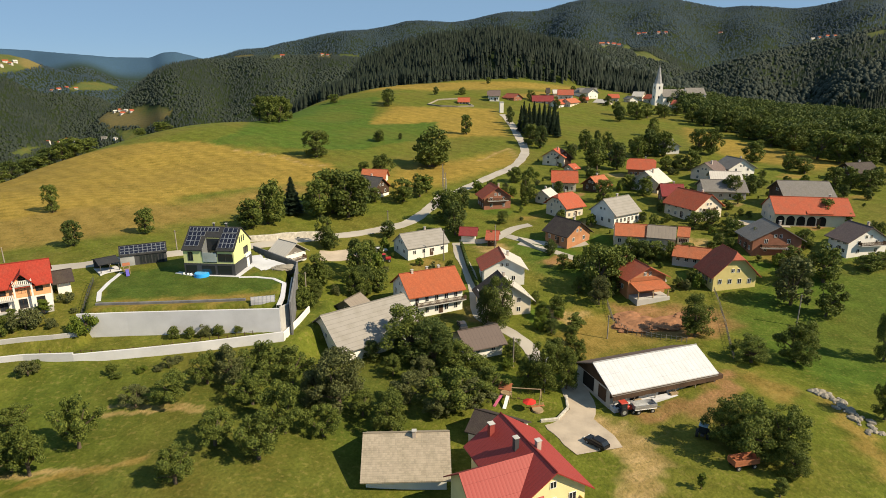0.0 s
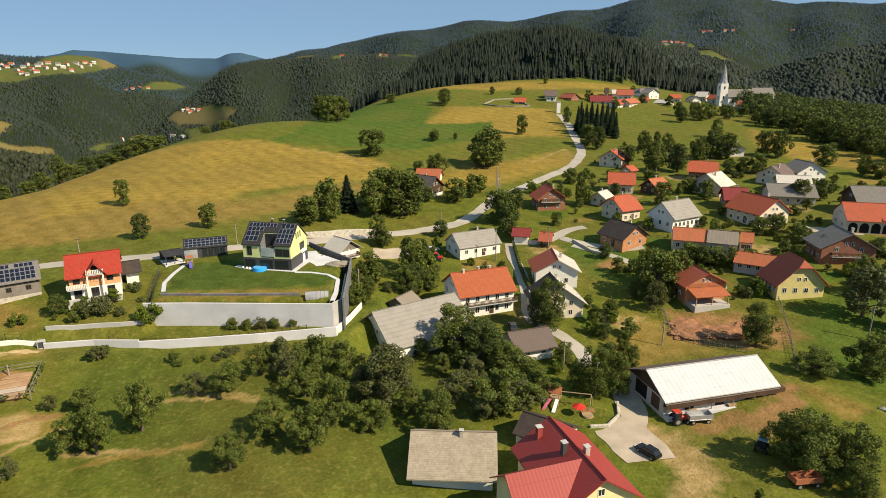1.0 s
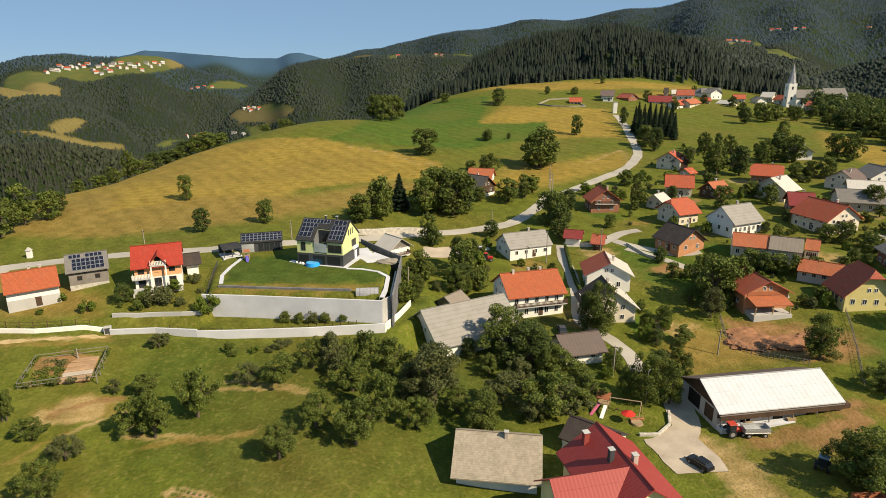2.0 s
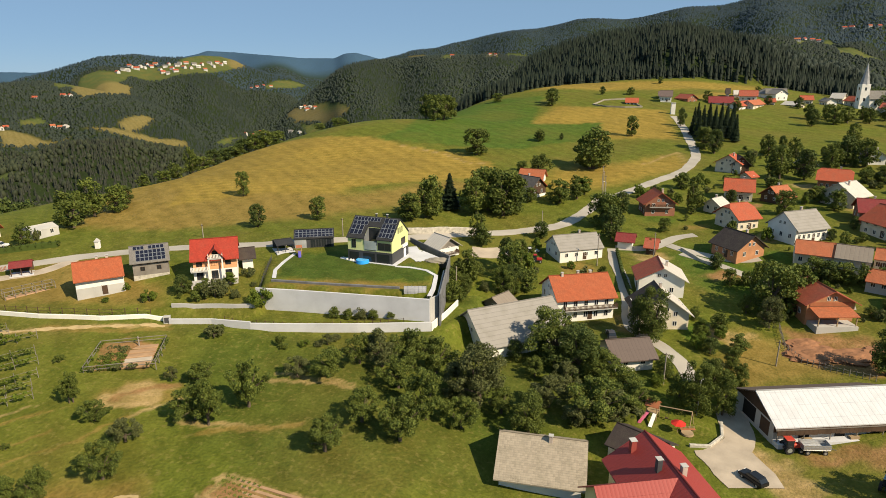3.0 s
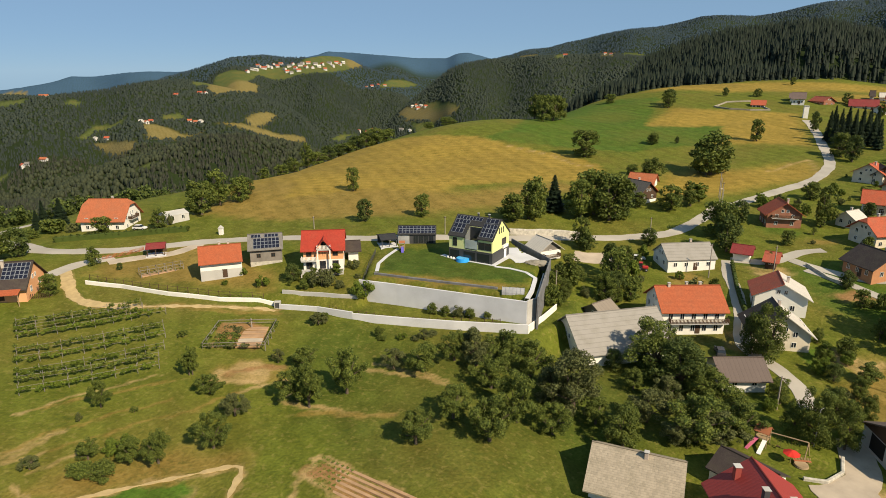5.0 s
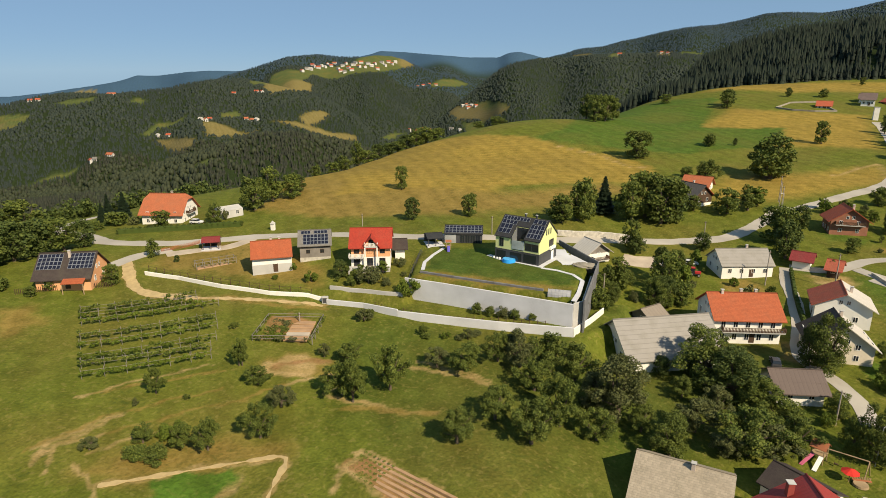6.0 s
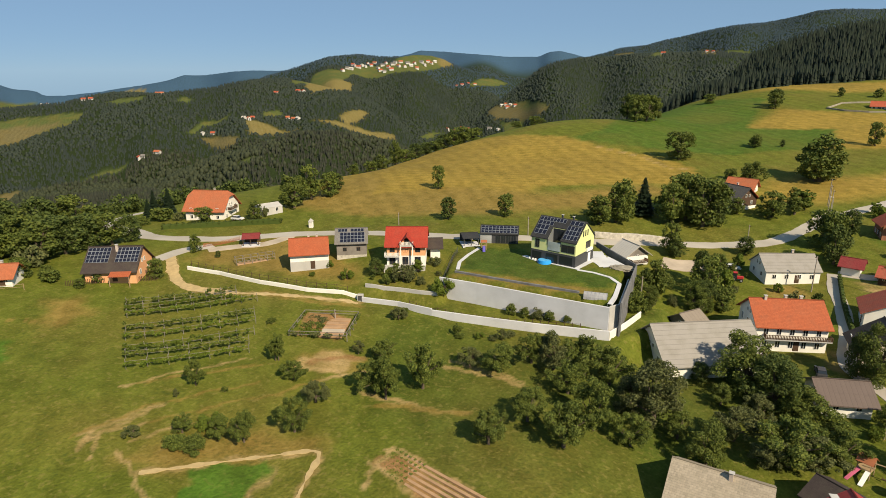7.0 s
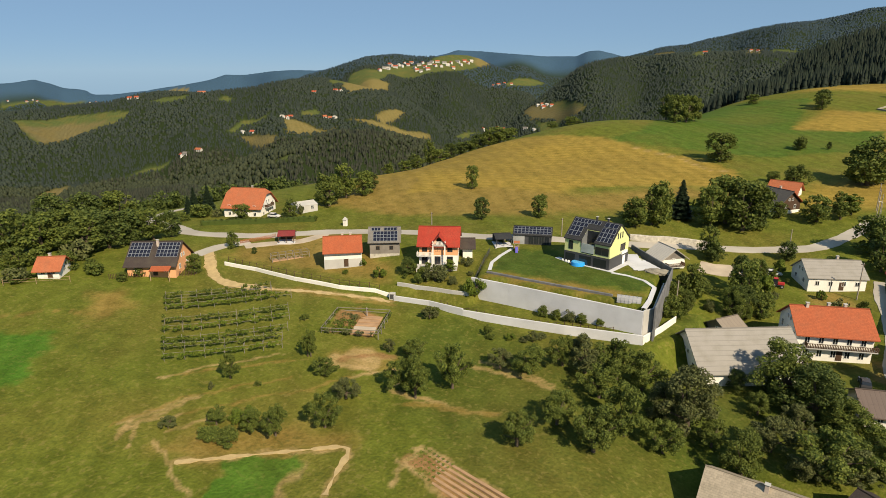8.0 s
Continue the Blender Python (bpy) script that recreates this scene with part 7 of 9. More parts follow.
tagged(part('road', strip_mesh([(-146.9, 87.7), (-147.5, 96.1), (-145.0, 103.8)], 3.6, 0.1), ASPHALT), 'pale side road curving past the hedge', "road", kind="structure")
tagged(part('road', strip_mesh([(-167.0, 97.9), (-180.5, 101.3), (-202.5, 104.7), (-209.2, 108.8), (-213.3, 120.5), (-213.2, 126.3)], 4, 0.1), ASPHALT), 'paved curve of road beside the woods', "road", kind="structure")
tagged(part('road', strip_mesh([(19.9, 116.6), (18.9, 122.4), (15.7, 128.4), (9.0, 136.8), (8.6, 149.6), (7.4, 163.3), (5.3, 175.9), (4.7, 185.3)], 3.2, 0.1), ASPHALT), 'narrow lane climbing between the houses', "road", kind="structure")
tagged(part('road', strip_mesh([(5.6, 186.3), (15.6, 187.4), (24.0, 197.2), (30.2, 200.7)], 3.4, 0.1), ASPHALT), 'village lane with a stone wall', "road", kind="structure")
tagged(part('road', strip_mesh([(21.4, 190.6), (26.4, 186.7), (38.0, 180.9), (45.2, 181.9)], 3.0, 0.1), ASPHALT), 'village lane between gardens', "road", kind="structure")
tagged(part('road', strip_mesh([(24.4, 184.5), (33.8, 177.1), (43.3, 165.8), (49.2, 157.8), (60.8, 155.2)], 2.6, 0.1), ASPHALT), 'village lane between gardens', "road", kind="structure")
tagged(part('driveway', strip_mesh([(25.7, 109.3), (25.7, 104.2), (25.5, 98.3), (21.3, 92.5)], 5, 0.1), GRAVEL), 'concrete farmyard drive beside the barn', "road", kind="structure")
tagged(part('driveway', strip_mesh([(21.8, 95.3), (23.8, 90.7), (25.4, 85.4)], 9, 0.1), GRAVEL), 'pale gravel farmyard', "road", kind="structure")
tagged(part('driveway', strip_mesh([(-36.1, 169.3), (-31.2, 170.3), (-26.3, 174.5)], 7, 0.1), GRAVEL), 'gravel yard beside the small house', "road", kind="structure")
tagged(part('driveway', strip_mesh([(-48.7, 150.9), (-45.4, 144.6), (-41.8, 139.9)], 5, 0.1), PALE_CONCRETE), 'paved yard beside the yellow house', "road", kind="structure")
tagged(part('driveway', strip_mesh([(-143.2, 100.5), (-139.6, 107.5), (-134.5, 113.8), (-133.0, 122.4)], 3.5, 0.1), GRAVEL), 'pale gravel forecourt of the carport', "road", kind="structure")
tagged(part('driveway', strip_mesh([(96.0, 195.3), (103.2, 192.8), (112.5, 189.6)], 5, 0.1), GRAVEL), 'pale farm yard before the long barn', "road", kind="structure")
tagged(part("driveway", strip_mesh([(-147.2, 91.3), (-138.0, 86.2), (-131.2, 82.6), (-125.2, 81.9), (-119.4, 83.3), (-113.1, 85.3)], 2.6, 0.09, 0.8, 0.3, 0.14), DIRT), "bare earth cart track leading to the vines", "path", kind="structure")
tagged(part("footpath", strip_mesh([(-143.9, 90.4), (-137.1, 84.6), (-126.9, 81.6), (-119.4, 82.7), (-102.8, 90.9), (-86.8, 98.7)], 1.03, 0.07, 0.7, 0.3, 0.55), DIRT), "narrow trodden dirt path in the grass", "path", kind="structure")
tagged(part("footpath", strip_mesh([(-73.9, 37.2), (-66.9, 45.3), (-60.8, 51.7), (-57.6, 54.6), (-56.0, 53.9), (-54.1, 49.7), (-51.9, 45.5)], 0.63, 0.07, 0.7, 0.3, 0.55), DIRT), "narrow trodden dirt path in the grass", "path", kind="structure")
LANES.append([(-198.6, 103.0), (-167.0, 97.9), (-152.5, 105.5), (-141.3, 117.5), (-130.7, 126.1), (-115.2, 134.5), (-97.7, 139.2), (-85.2, 143.9), (-69.1, 154.4), (-53.3, 170.7), (-37.8, 185.2), (-24.1, 195.3), (-12.0, 203.4), (-5.9, 216.3), (-0.9, 233.2), (3.2, 242.9), (3.7, 237.9), (16.1, 257.9), (30.6, 280.1), (39.7, 301.1), (44.7, 324.1), (45.6, 362.0), (45.3, 406.4), (42.8, 427.3)])
LANES.append([(-146.9, 87.7), (-147.5, 96.1), (-145.0, 103.8)])
LANES.append([(-167.0, 97.9), (-180.5, 101.3), (-202.5, 104.7), (-209.2, 108.8), (-213.3, 120.5), (-213.2, 126.3)])
LANES.append([(19.9, 116.6), (18.9, 122.4), (15.7, 128.4), (9.0, 136.8), (8.6, 149.6), (7.4, 163.3), (5.3, 175.9), (4.7, 185.3)])
LANES.append([(5.6, 186.3), (15.6, 187.4), (24.0, 197.2), (30.2, 200.7)])
LANES.append([(21.4, 190.6), (26.4, 186.7), (38.0, 180.9), (45.2, 181.9)])
LANES.append([(24.4, 184.5), (33.8, 177.1), (43.3, 165.8), (49.2, 157.8), (60.8, 155.2)])
LANES.append([(25.7, 109.3), (25.7, 104.2), (25.5, 98.3), (21.3, 92.5)])
LANES.append([(21.8, 95.3), (23.8, 90.7), (25.4, 85.4)])
LANES.append([(-36.1, 169.3), (-31.2, 170.3), (-26.3, 174.5)])
LANES.append([(-48.7, 150.9), (-45.4, 144.6), (-41.8, 139.9)])
LANES.append([(-143.2, 100.5), (-139.6, 107.5), (-134.5, 113.8), (-133.0, 122.4)])
LANES.append([(96.0, 195.3), (103.2, 192.8), (112.5, 189.6)])
LANES.append([(-143.9, 90.4), (-137.1, 84.6), (-126.9, 81.6), (-119.4, 82.7), (-102.8, 90.9), (-86.8, 98.7)])
LANES.append([(-73.9, 37.2), (-66.9, 45.3), (-60.8, 51.7), (-57.6, 54.6), (-56.0, 53.9), (-54.1, 49.7), (-51.9, 45.5)])
house('farmhouse', 'white farmhouse with a pale grey tiled gable roof', 58.2, 198.4, 10.70, 34.4, 13.0, 10, 4.6, 8.5, WHITE, ROOF_PALE, wins=(6, 3), rows=((1.2, 1.4),), rake=0.3)
house('house', 'brown timber and brick house with red roof and balconies', 19.7, 223.9, 10.75, -77.4, 10.0, 10.3, 4.4, 8, BRICK, ROOF_RED, rows=((0.5, 1.2), (2.9, 1.2)), balc=("r", 0, 2.9, 8, 1.2))
house('house', 'cream house with a bright red tiled roof', 50.6, 247.0, 12.71, -8.7, 10.9, 9.1, 4.22, 7.5, CREAM, ROOF_RED, rows=((0.5, 1.2), (2.9, 1.2)), wins=(4, 2))
house('house', 'small house with orange tiled roof and dark gable', 63.0, 242.9, 12.89, 37.2, 8.8, 8, 3, 6, DARK_WOOD, ROOF_ORANGE, wins=(2, 2))
house('house', 'small rendered house with a pale sheet roof', 39.9, 227.5, 11.46, 52.2, 7.1, 6, 3, 5, CREAM, ROOF_WHITE, wins=(2, 2))
house('house', 'cream house with red half-hipped roof', 43.8, 211.3, 10.32, 31.5, 9.6, 10.3, 4.22, 7.8, CREAM, ROOF_RED, rows=((0.5, 1.2), (2.9, 1.2)), hip=0.35)
house('house', 'brick house under a dark brown tiled roof', 39.7, 185.0, 7.98, -55.1, 11.1, 10, 3.6, 7, ORANGE_BRICK, ROOF_DARK, wins=(3, 2))
house('long_shed', 'long outbuilding with orange tiled roof', 57.8, 179.5, 8.73, -13.5, 9.6, 8, 3.8, 6, CREAM, ROOF_ORANGE, wins=(4, 1), rake=0.1, chims=(), category="outbuilding")
house('long_shed', 'long outbuilding with grey ribbed sheet roof', 66.2, 176.3, 8.90, -19.9, 8.3, 8, 3.8, 6, CREAM, ROOF_SHEET, wins=(3, 1), rake=0.1, chims=(), category="outbuilding")
house('annex', 'small cream annex with orange roof', 72.9, 176.0, 9.39, -22.7, 3.6, 6, 3.6, 5.2, CREAM, ROOF_ORANGE, wins=(2, 1), rake=0.2, chims=())
house('long_shed', 'low outbuilding with faded orange tiles', 70.9, 164.0, 7.11, -27.7, 10.0, 6, 3, 4.8, CONCRETE, ROOF_ORANGE, wins=(4, 1), rake=0.2, chims=(), category="outbuilding")
house('house', 'brick house with broad orange-red tiled roof', 87.9, 265.1, 15.03, -17.9, 12.3, 11, 4.2, 7.5, BRICK, ROOF_RED, wins=(5, 2), hip=0.3)
house('house', 'cream gabled house with pale sheet roof', 84.2, 241.0, 13.59, -136.7, 11.0, 11.4, 4.22, 8, CREAM, ROOF_WHITE, rows=((0.5, 1.2), (2.9, 1.2)))
house('house', 'house with dark red metal roof', 84.6, 219.8, 12.68, -8.7, 8.5, 10, 4, 7, BRICK, ROOF_CRIMSON, wins=(4, 2))
house('house', 'white-gabled house with red roof and wooden balcony', 86.9, 204.6, 11.50, -64.5, 15.0, 12.5, 4.4, 8.5, CREAM, ROOF_RED, rows=((0.5, 1.2), (2.9, 1.2)), wins=(4, 3), balc=("r", 0, 2.8, 5, 1.0))
house('barn', 'large barn with weathered grey roof', 107.8, 229.8, 12.93, -9.8, 16.3, 13, 3.5, 6.5, CONCRETE, ROOF_GREY, wins=(4, 1), chims=(), category="barn")
house('barn', 'barn with white sheet roof', 115.0, 243.6, 13.95, -14.5, 12.3, 11, 4, 6.5, CONCRETE, ROOF_WHITE, wins=(3, 1), chims=(), category="barn")
house('house', 'grey-roofed house with timber gable', 115.4, 259.0, 14.67, -138.6, 11.0, 11.4, 3.96, 7.5, CREAM, ROOF_BROWN, rows=((0.5, 1.2), (2.9, 1.2)))
house('house', 'white house with grey tiled roof', 128.2, 263.5, 15.25, -78.7, 12.0, 12.5, 4.4, 8, WHITE, ROOF_GREY, rows=((0.5, 1.2), (2.9, 1.2)))
house('barn', 'big barn with plain grey roof', 128.2, 212.2, 13.05, -8.4, 17.5, 15, 5, 9, DARK_WOOD, ROOF_GREY, wins=(0, 0), chims=(), category="barn")
arcade_house('farmhouse', 'long arcaded farm building with red tiled roof', 119.6, 193.5, 12.02, -9.7, 23.7, 12, 4.2, 8, CREAM, ROOF_RED)
house('house', 'brick house with patchy grey tiled roof', 95.5, 169.8, 9.61, -92.1, 11.0, 13.7, 4.22, 8, BRICK, ROOF_GREY, rows=((0.5, 1.2), (2.9, 1.2)), balc=("r", 0, 1.6, 9, 1.0))
house('house', 'white house with brown roof and dark timber gable', 118.6, 165.8, 10.00, -80.0, 8.7, 12.5, 4.4, 8, WHITE, ROOF_BROWN, rows=((0.5, 1.2), (2.9, 1.2)), balc=("r", 1, 2.8, 8, 1.2))
house('house', 'yellow house with steep red half-hipped roof', 75.3, 151.8, 5.66, -85.3, 10.0, 11.5, 3.8, 9.4, YELLOW, ROOF_OLDRED, wins=(4, 4), hip=0.3, chims=())
raw = house('house', 'unfinished open house with red roof and orange boarding', 51.5, 151.6, 4.25, -74.9, 11.0, 11, 4.6, 7.4, ORANGE_BRICK, ROOF_OLDRED, wins=(2, 0), chims=())
slope_piece(raw, "porch_roof", [(4.2, -5.0, 3.5), (8.6, -5.0, 2.5), (8.6, 4.4, 2.5), (4.2, 4.4, 3.5)], ROOF_ORANGE)
for u in (-4.6, -0.3, 4.0):
    block(raw, "porch_post", WOOD, 8.1, u - 0.1, -1.0, 8.3, u + 0.1, 2.4)
block(raw, "gable_boarding", RUST_WOOD, 4.66, -4.9, 3.6, 4.76, 4.9, 4.55)
block(raw, "porch_floor", CONCRETE, 4.67, -5.0, -1.5, 8.6, 4.4, 0.1)
house('house', 'dark timber house with brown roof', 177.6, 256.6, 15.02, 12.6, 13.8, 10, 4, 7, DARK_WOOD, ROOF_DARK, wins=(3, 2))
house('house', 'small white house with grey roof', 118.5, 315.7, 18.54, -90.8, 9.0, 8, 4, 6.5, WHITE, ROOF_GREY)
house('shed', 'dark timber hay shed', 87.2, 299.3, 17.23, -96.4, 8.0, 7, 3, 6, DARK_WOOD, ROOF_GREY, wins=(0, 1), chims=(), category="shed")
house('house', 'cream house with orange-red roof', 54.8, 291.0, 16.52, -115.4, 9.0, 10.3, 4.22, 7.5, CREAM, ROOF_RED, rows=((0.5, 1.2), (2.9, 1.2)))
house('shed', 'dark timber barn with steep gable', 58.1, 290.2, 16.52, -86.5, 8.0, 7, 4, 7, DARK_WOOD, ROOF_DARK, wins=(0, 1), chims=(), category="shed")
house('shed', 'low shed with red roof', 59.2, 274.4, 15.41, 39.9, 5.3, 5, 2.2, 3.6, CREAM, ROOF_RED, wins=(1, 1), chims=(), category="shed")
house('garden_house', 'garden house with red roof and white garage doors', 8.6, 188.5, 7.49, -7.6, 6.0, 5.5, 2.6, 4, WHITE, ROOF_CRIMSON, wins=(0, 1), chims=(), category="shed", base=None)
house('garden_shed', 'dark timber garden shed with red roof', 16.1, 185.3, 7.17, -10.1, 4.3, 6, 2.4, 4, DARK_WOOD, ROOF_OLDRED, wins=(1, 1), chims=(), category="shed")
house('house', 'single-storey white house with grey tiled roof', -6.6, 178.5, 6.28, 30.2, 14.5, 9.5, 3.4, 6.6, WHITE, ROOF_PALE, wins=(4, 2), rows=((1.1, 1.2),), rake=0.4, over=0.4)
house('house', 'white farmhouse with bright orange roof and flowered balcony', -3.9, 142.7, 2.72, 25.1, 15.3, 11, 6.0, 9.6, WHITE, ROOF_ORANGERED, wins=(5, 3), rows=((0.6, 1.5), (3.5, 1.5)), balc=("f", 1.0, 2.9, 13, 1.3), chims=((-0.3, -0.02), (0.0, 0.03), (0.22, 0.02)), rake=0.6)
# The white back slope stands for sunlight on the red-brown roof.
house('house', 'white house with ribbed red-brown roof and timber gable', 16.2, 158.4, 4.61, -86.2, 11.0, 11, 4.6, 7.6, WHITE, ROOF_OLDRED, wins=(3, 2), back=ROOF_WHITE)
house('house', 'old stone-gabled house with pale sheet roof', 15.0, 141.9, 2.66, -78.7, 11.0, 11.4, 3.87, 8, CREAM, ROOF_DARK, rows=((0.5, 1.2), (2.9, 1.2)), wins=(3, 2), back=ROOF_WHITE, chims=((-0.2, 0.05),))
house('barn', 'long barn with plain fibre-cement roof', -17.6, 124.9, 2.36, 38.4, 21.6, 15, 2.8, 8, WHITE, ROOF_PALE, wins=(2, 2), chims=(), category="barn", over=0.8)
house('workshop', 'low outbuilding with brown sheet roof', 7.4, 121.4, 1.19, 23.0, 9.8, 8, 2.8, 5, WHITE, ROOF_UMBER, wins=(2, 1), chims=(), category="outbuilding")
open_barn('barn', 'cattle barn with white metal roof and timber sides', 39.9, 108.4, 0.29, 19.0, 24.4, 11.4, 3.3, 6.0, CONCRETE, ROOF_BARN)
house('shed', 'old stone shed with weathered pale tile roof', -6.0, 81.5, 0.12, 1.8, 13.4, 10.5, 3.0, 6.2, WHITE, ROOF_SHED, wins=(3, 1), rows=((1.2, 0.9),), chims=((0.1, -0.06),), category="shed", over=1.3, rake=0.7, frames=DARK_WOOD)
red_house('house', 'cream house with bright red ribbed metal roof', 11.5, 74.6, -0.14, -67.3, 15.7, 10.5, 6.0, 9.6, PALE_YELLOW, ROOF_SEAM)
house('annex', 'low annex with dark tiled roof behind the red house', 9.0, 88.9, -0.00, -28.0, 8.9, 6, 3, 4.6, WHITE, ROOF_DARK, wins=(1, 1), chims=(), rake=0.3)
chalet('house', 'orange-rendered chalet house with red roof and balconies', -89.1, 121.3, 12.54, 32.1, 10.9, 9.5, 5.6, 8.8, PEACH, ROOF_SCARLET)
house('garage', 'white garage with dark tiled roof', -85.2, 128.3, 12.89, 35.3, 4.2, 6, 3, 4.4, WHITE, ROOF_DARK, wins=(0, 1), chims=(), category="garage")
house('house', 'white house on grey plinth with orange-red roof', -111.4, 108.3, 10.98, 44.7, 10.2, 8.5, 4.6, 7.2, WHITE, ROOF_ORANGERED, wins=(0, 2), rows=((2.8, 1.2),), chims=((0.0, 0.08), (0.22, 0.05)), base=CONCRETE, base_h=2.1, rake=0.3)
solar_barn('barn', 'timber barn on stone base with solar panels on a grey roof', -106.1, 119.1, 12.32, 39.2, 8.8, 8.5, 4.2, 6.8, GREY_WOOD, ROOF_GREY)
house('house', 'large white house with orange half-hipped roof', -175.8, 127.0, 11.89, 26.0, 15.0, 11.5, 3.9, 9.0, WHITE, ROOF_ORANGE, rows=((0.5, 1.2), (2.9, 1.2)), hip=0.3, wins=(4, 3), balc=("r", 0, 2.8, 5, 1.2), chims=((0.1, 0.03),))
solar_house('house', 'peach house with dark tiled roof carrying solar panels', -145.3, 76.5, 11.03, 37.6, 13.1, 10.5, 3.2, 7.4, PEACH, ROOF_DARK)
house('cottage', 'small cottage with orange tiled roof', -159.7, 57.4, 12.01, 43.3, 6.6, 6, 2.6, 4.6, WHITE, ROOF_ORANGE, wins=(2, 1), chims=((-0.1, 0.05),))
carport('carport', 'open timber carport with red roof', -138.2, 111.8, 11.51, 42.6, 5.0, 4.6, 2.3, 3.2, DARK_WOOD, ROOF_CRIMSON)
house('ruined_shed', 'roofless grey block shed', -159.3, 137.0, 13.08, 73.2, 7.5, 6, 2.6, 3.4, CONCRETE, CONCRETE, wins=(2, 1), chims=(), category="shed", over=0.05, rake=0.05)
yellow_house('house', 'modern lime-yellow house with dark roof and solar panels', -54.3, 140.2, 13.60, -5.2, 12.7, 10, 6.4, 10.6, LIME, DARK_TILE)
garden_pavilion('pavilion', 'dark garden pavilion with glass front and solar panels', -75.6, 146.7, 13.60, 25.1, 10.8, 6, 2.9, 4.4, DARK, DARK_TILE)
carport('carport', 'open dark carport with paved terrace', -81.6, 140.0, 13.60, 42.5, 4.8, 6, 2.3, 3.0, DARK, DARK_TILE)
house('cottage', 'small house with white sheet roof and timber porch', -43.5, 163.6, 8.92, -37.9, 8.0, 7, 2.6, 5.0, GREY_WOOD, ROOF_WHITE, wins=(0, 1), chims=(), loft=False, base=WHITE, base_h=2.0, balc=("r", 0, 0.3, 5, 1.6))
house('farmhouse', 'old timber farmhouse with shingle and red tile roof', -28.0, 235.8, 13.07, -34.4, 13.0, 9, 3.4, 7, DARK_WOOD, ROOF_SHINGLE, wins=(3, 2), back=ROOF_RED, chims=((0.0, 0.1),), base=WHITE)
house('outbuilding', 'low outbuilding with orange tiled roof beside the old farmhouse', -27.9, 253.0, 14.27, -8.0, 11.0, 7.5, 3.0, 5.8, WHITE, ROOF_ORANGE, wins=(2, 1), chims=(), category='outbuilding')
house('house', 'distant long barn with crimson roof in the upper village', 78.9, 480.9, 34.03, -4.2, 16.8, 9, 3.5, 7, WHITE, ROOF_CRIMSON, chims=(), group="upper village")
house('house', 'distant house with red roof in the upper village', 90.0, 470.2, 31.98, 56.0, 21.2, 8, 4, 6.5, WHITE, ROOF_RED, chims=(), group="upper village")
house('house', 'distant house with orange roof in the upper village', 99.6, 477.7, 32.48, 58.0, 21.9, 8, 4, 6.5, CREAM, ROOF_ORANGE, chims=(), group="upper village")
house('house', 'distant white house in the upper village', 98.9, 516.8, 37.29, -5.4, 12.0, 9, 4.5, 7, WHITE, ROOF_WHITE, chims=(), group="upper village")
house('house', 'distant grey hall in the upper village', 122.7, 527.6, 36.92, -59.4, 20.2, 11, 5, 8, WHITE, ROOF_GREY, chims=(), group="upper village")
house('house', 'distant white house with balcony in the upper village', 40.7, 490.8, 36.65, -5.1, 8.0, 9, 5, 7.5, WHITE, ROOF_BROWN, chims=(), group="upper village")
house('house', 'distant brick house in the upper village', 56.3, 485.5, 35.87, -57.9, 14.7, 8, 4, 6.5, BRICK, ROOF_OLDRED, chims=(), group="upper village")
house('house', 'distant farm shed with red roof in the upper village', 17.6, 466.1, 34.66, -3.8, 9.3, 8, 3, 5.5, WHITE, ROOF_RED, chims=(), group="upper village")
house('house', 'distant house with red roof in the upper village', 143.8, 517.9, 34.21, -4.5, 9.2, 9, 4, 6.5, CREAM, ROOF_RED, chims=(), group="upper village")
house('house', 'distant house with red roof in the upper village', 182.9, 535.0, 32.78, -64.9, 14.6, 9, 4, 7, CREAM, ROOF_RED, chims=(), group="upper village")
house('house', 'distant farm with brown-red roof in the upper village', 194.7, 496.1, 28.78, -36.8, 17.4, 11, 5, 8, CREAM, ROOF_OLDRED, chims=(), group="upper village")
house('house', 'distant house with red roof in the upper village', 114.1, 494.4, 33.49, -4.0, 7.1, 8, 4, 6, CREAM, ROOF_RED, chims=(), group="upper village")
house('house', 'distant small house in the upper village', 160.7, 524.6, 32.81, -77.7, 12.1, 7, 4, 6, WHITE, ROOF_GREY, chims=(), group="upper village")
house('house', 'distant gabled house in the upper village', 88.4, 513.2, 37.70, -5.9, 3.7, 7, 5, 8, CONCRETE, ROOF_DARK, chims=(), group="upper village")
house('house', 'distant low white hall in the upper village', 129.6, 494.2, 32.49, -50.2, 13.4, 8, 3, 5, CREAM, ROOF_WHITE, chims=(), group="upper village")
house('shed', 'small shed with weathered corrugated roof behind the barn', -21.8, 135.9, 3.75, 60.0, 6.5, 6.0, 2.4, 4.2, GREY_WOOD, ROOF_SHEET, wins=(1, 1), chims=(), category='shed')
house('house', 'distant house with red roof below the church', 207.8, 592.2, 33.00, -10, 12, 9, 4.2, 7.6, CREAM, ROOF_RED, chims=(), group='upper village')
house('house', 'distant long house with faded red roof below the church', 232.8, 590.4, 29.92, -20, 14, 9, 4.2, 7.6, CREAM, ROOF_OLDRED, chims=(), group='upper village')
house('house', 'distant house with red roof beside the church', 262.8, 617.5, 27.42, 30, 11, 9, 4.2, 7.6, WHITE, ROOF_RED, chims=(), group='upper village')
house('house', 'distant pale-roofed house of the upper village', 175.0, 548.6, 34.05, -35, 10, 9, 4.2, 7.6, CREAM, ROOF_WHITE, chims=(), group='upper village')
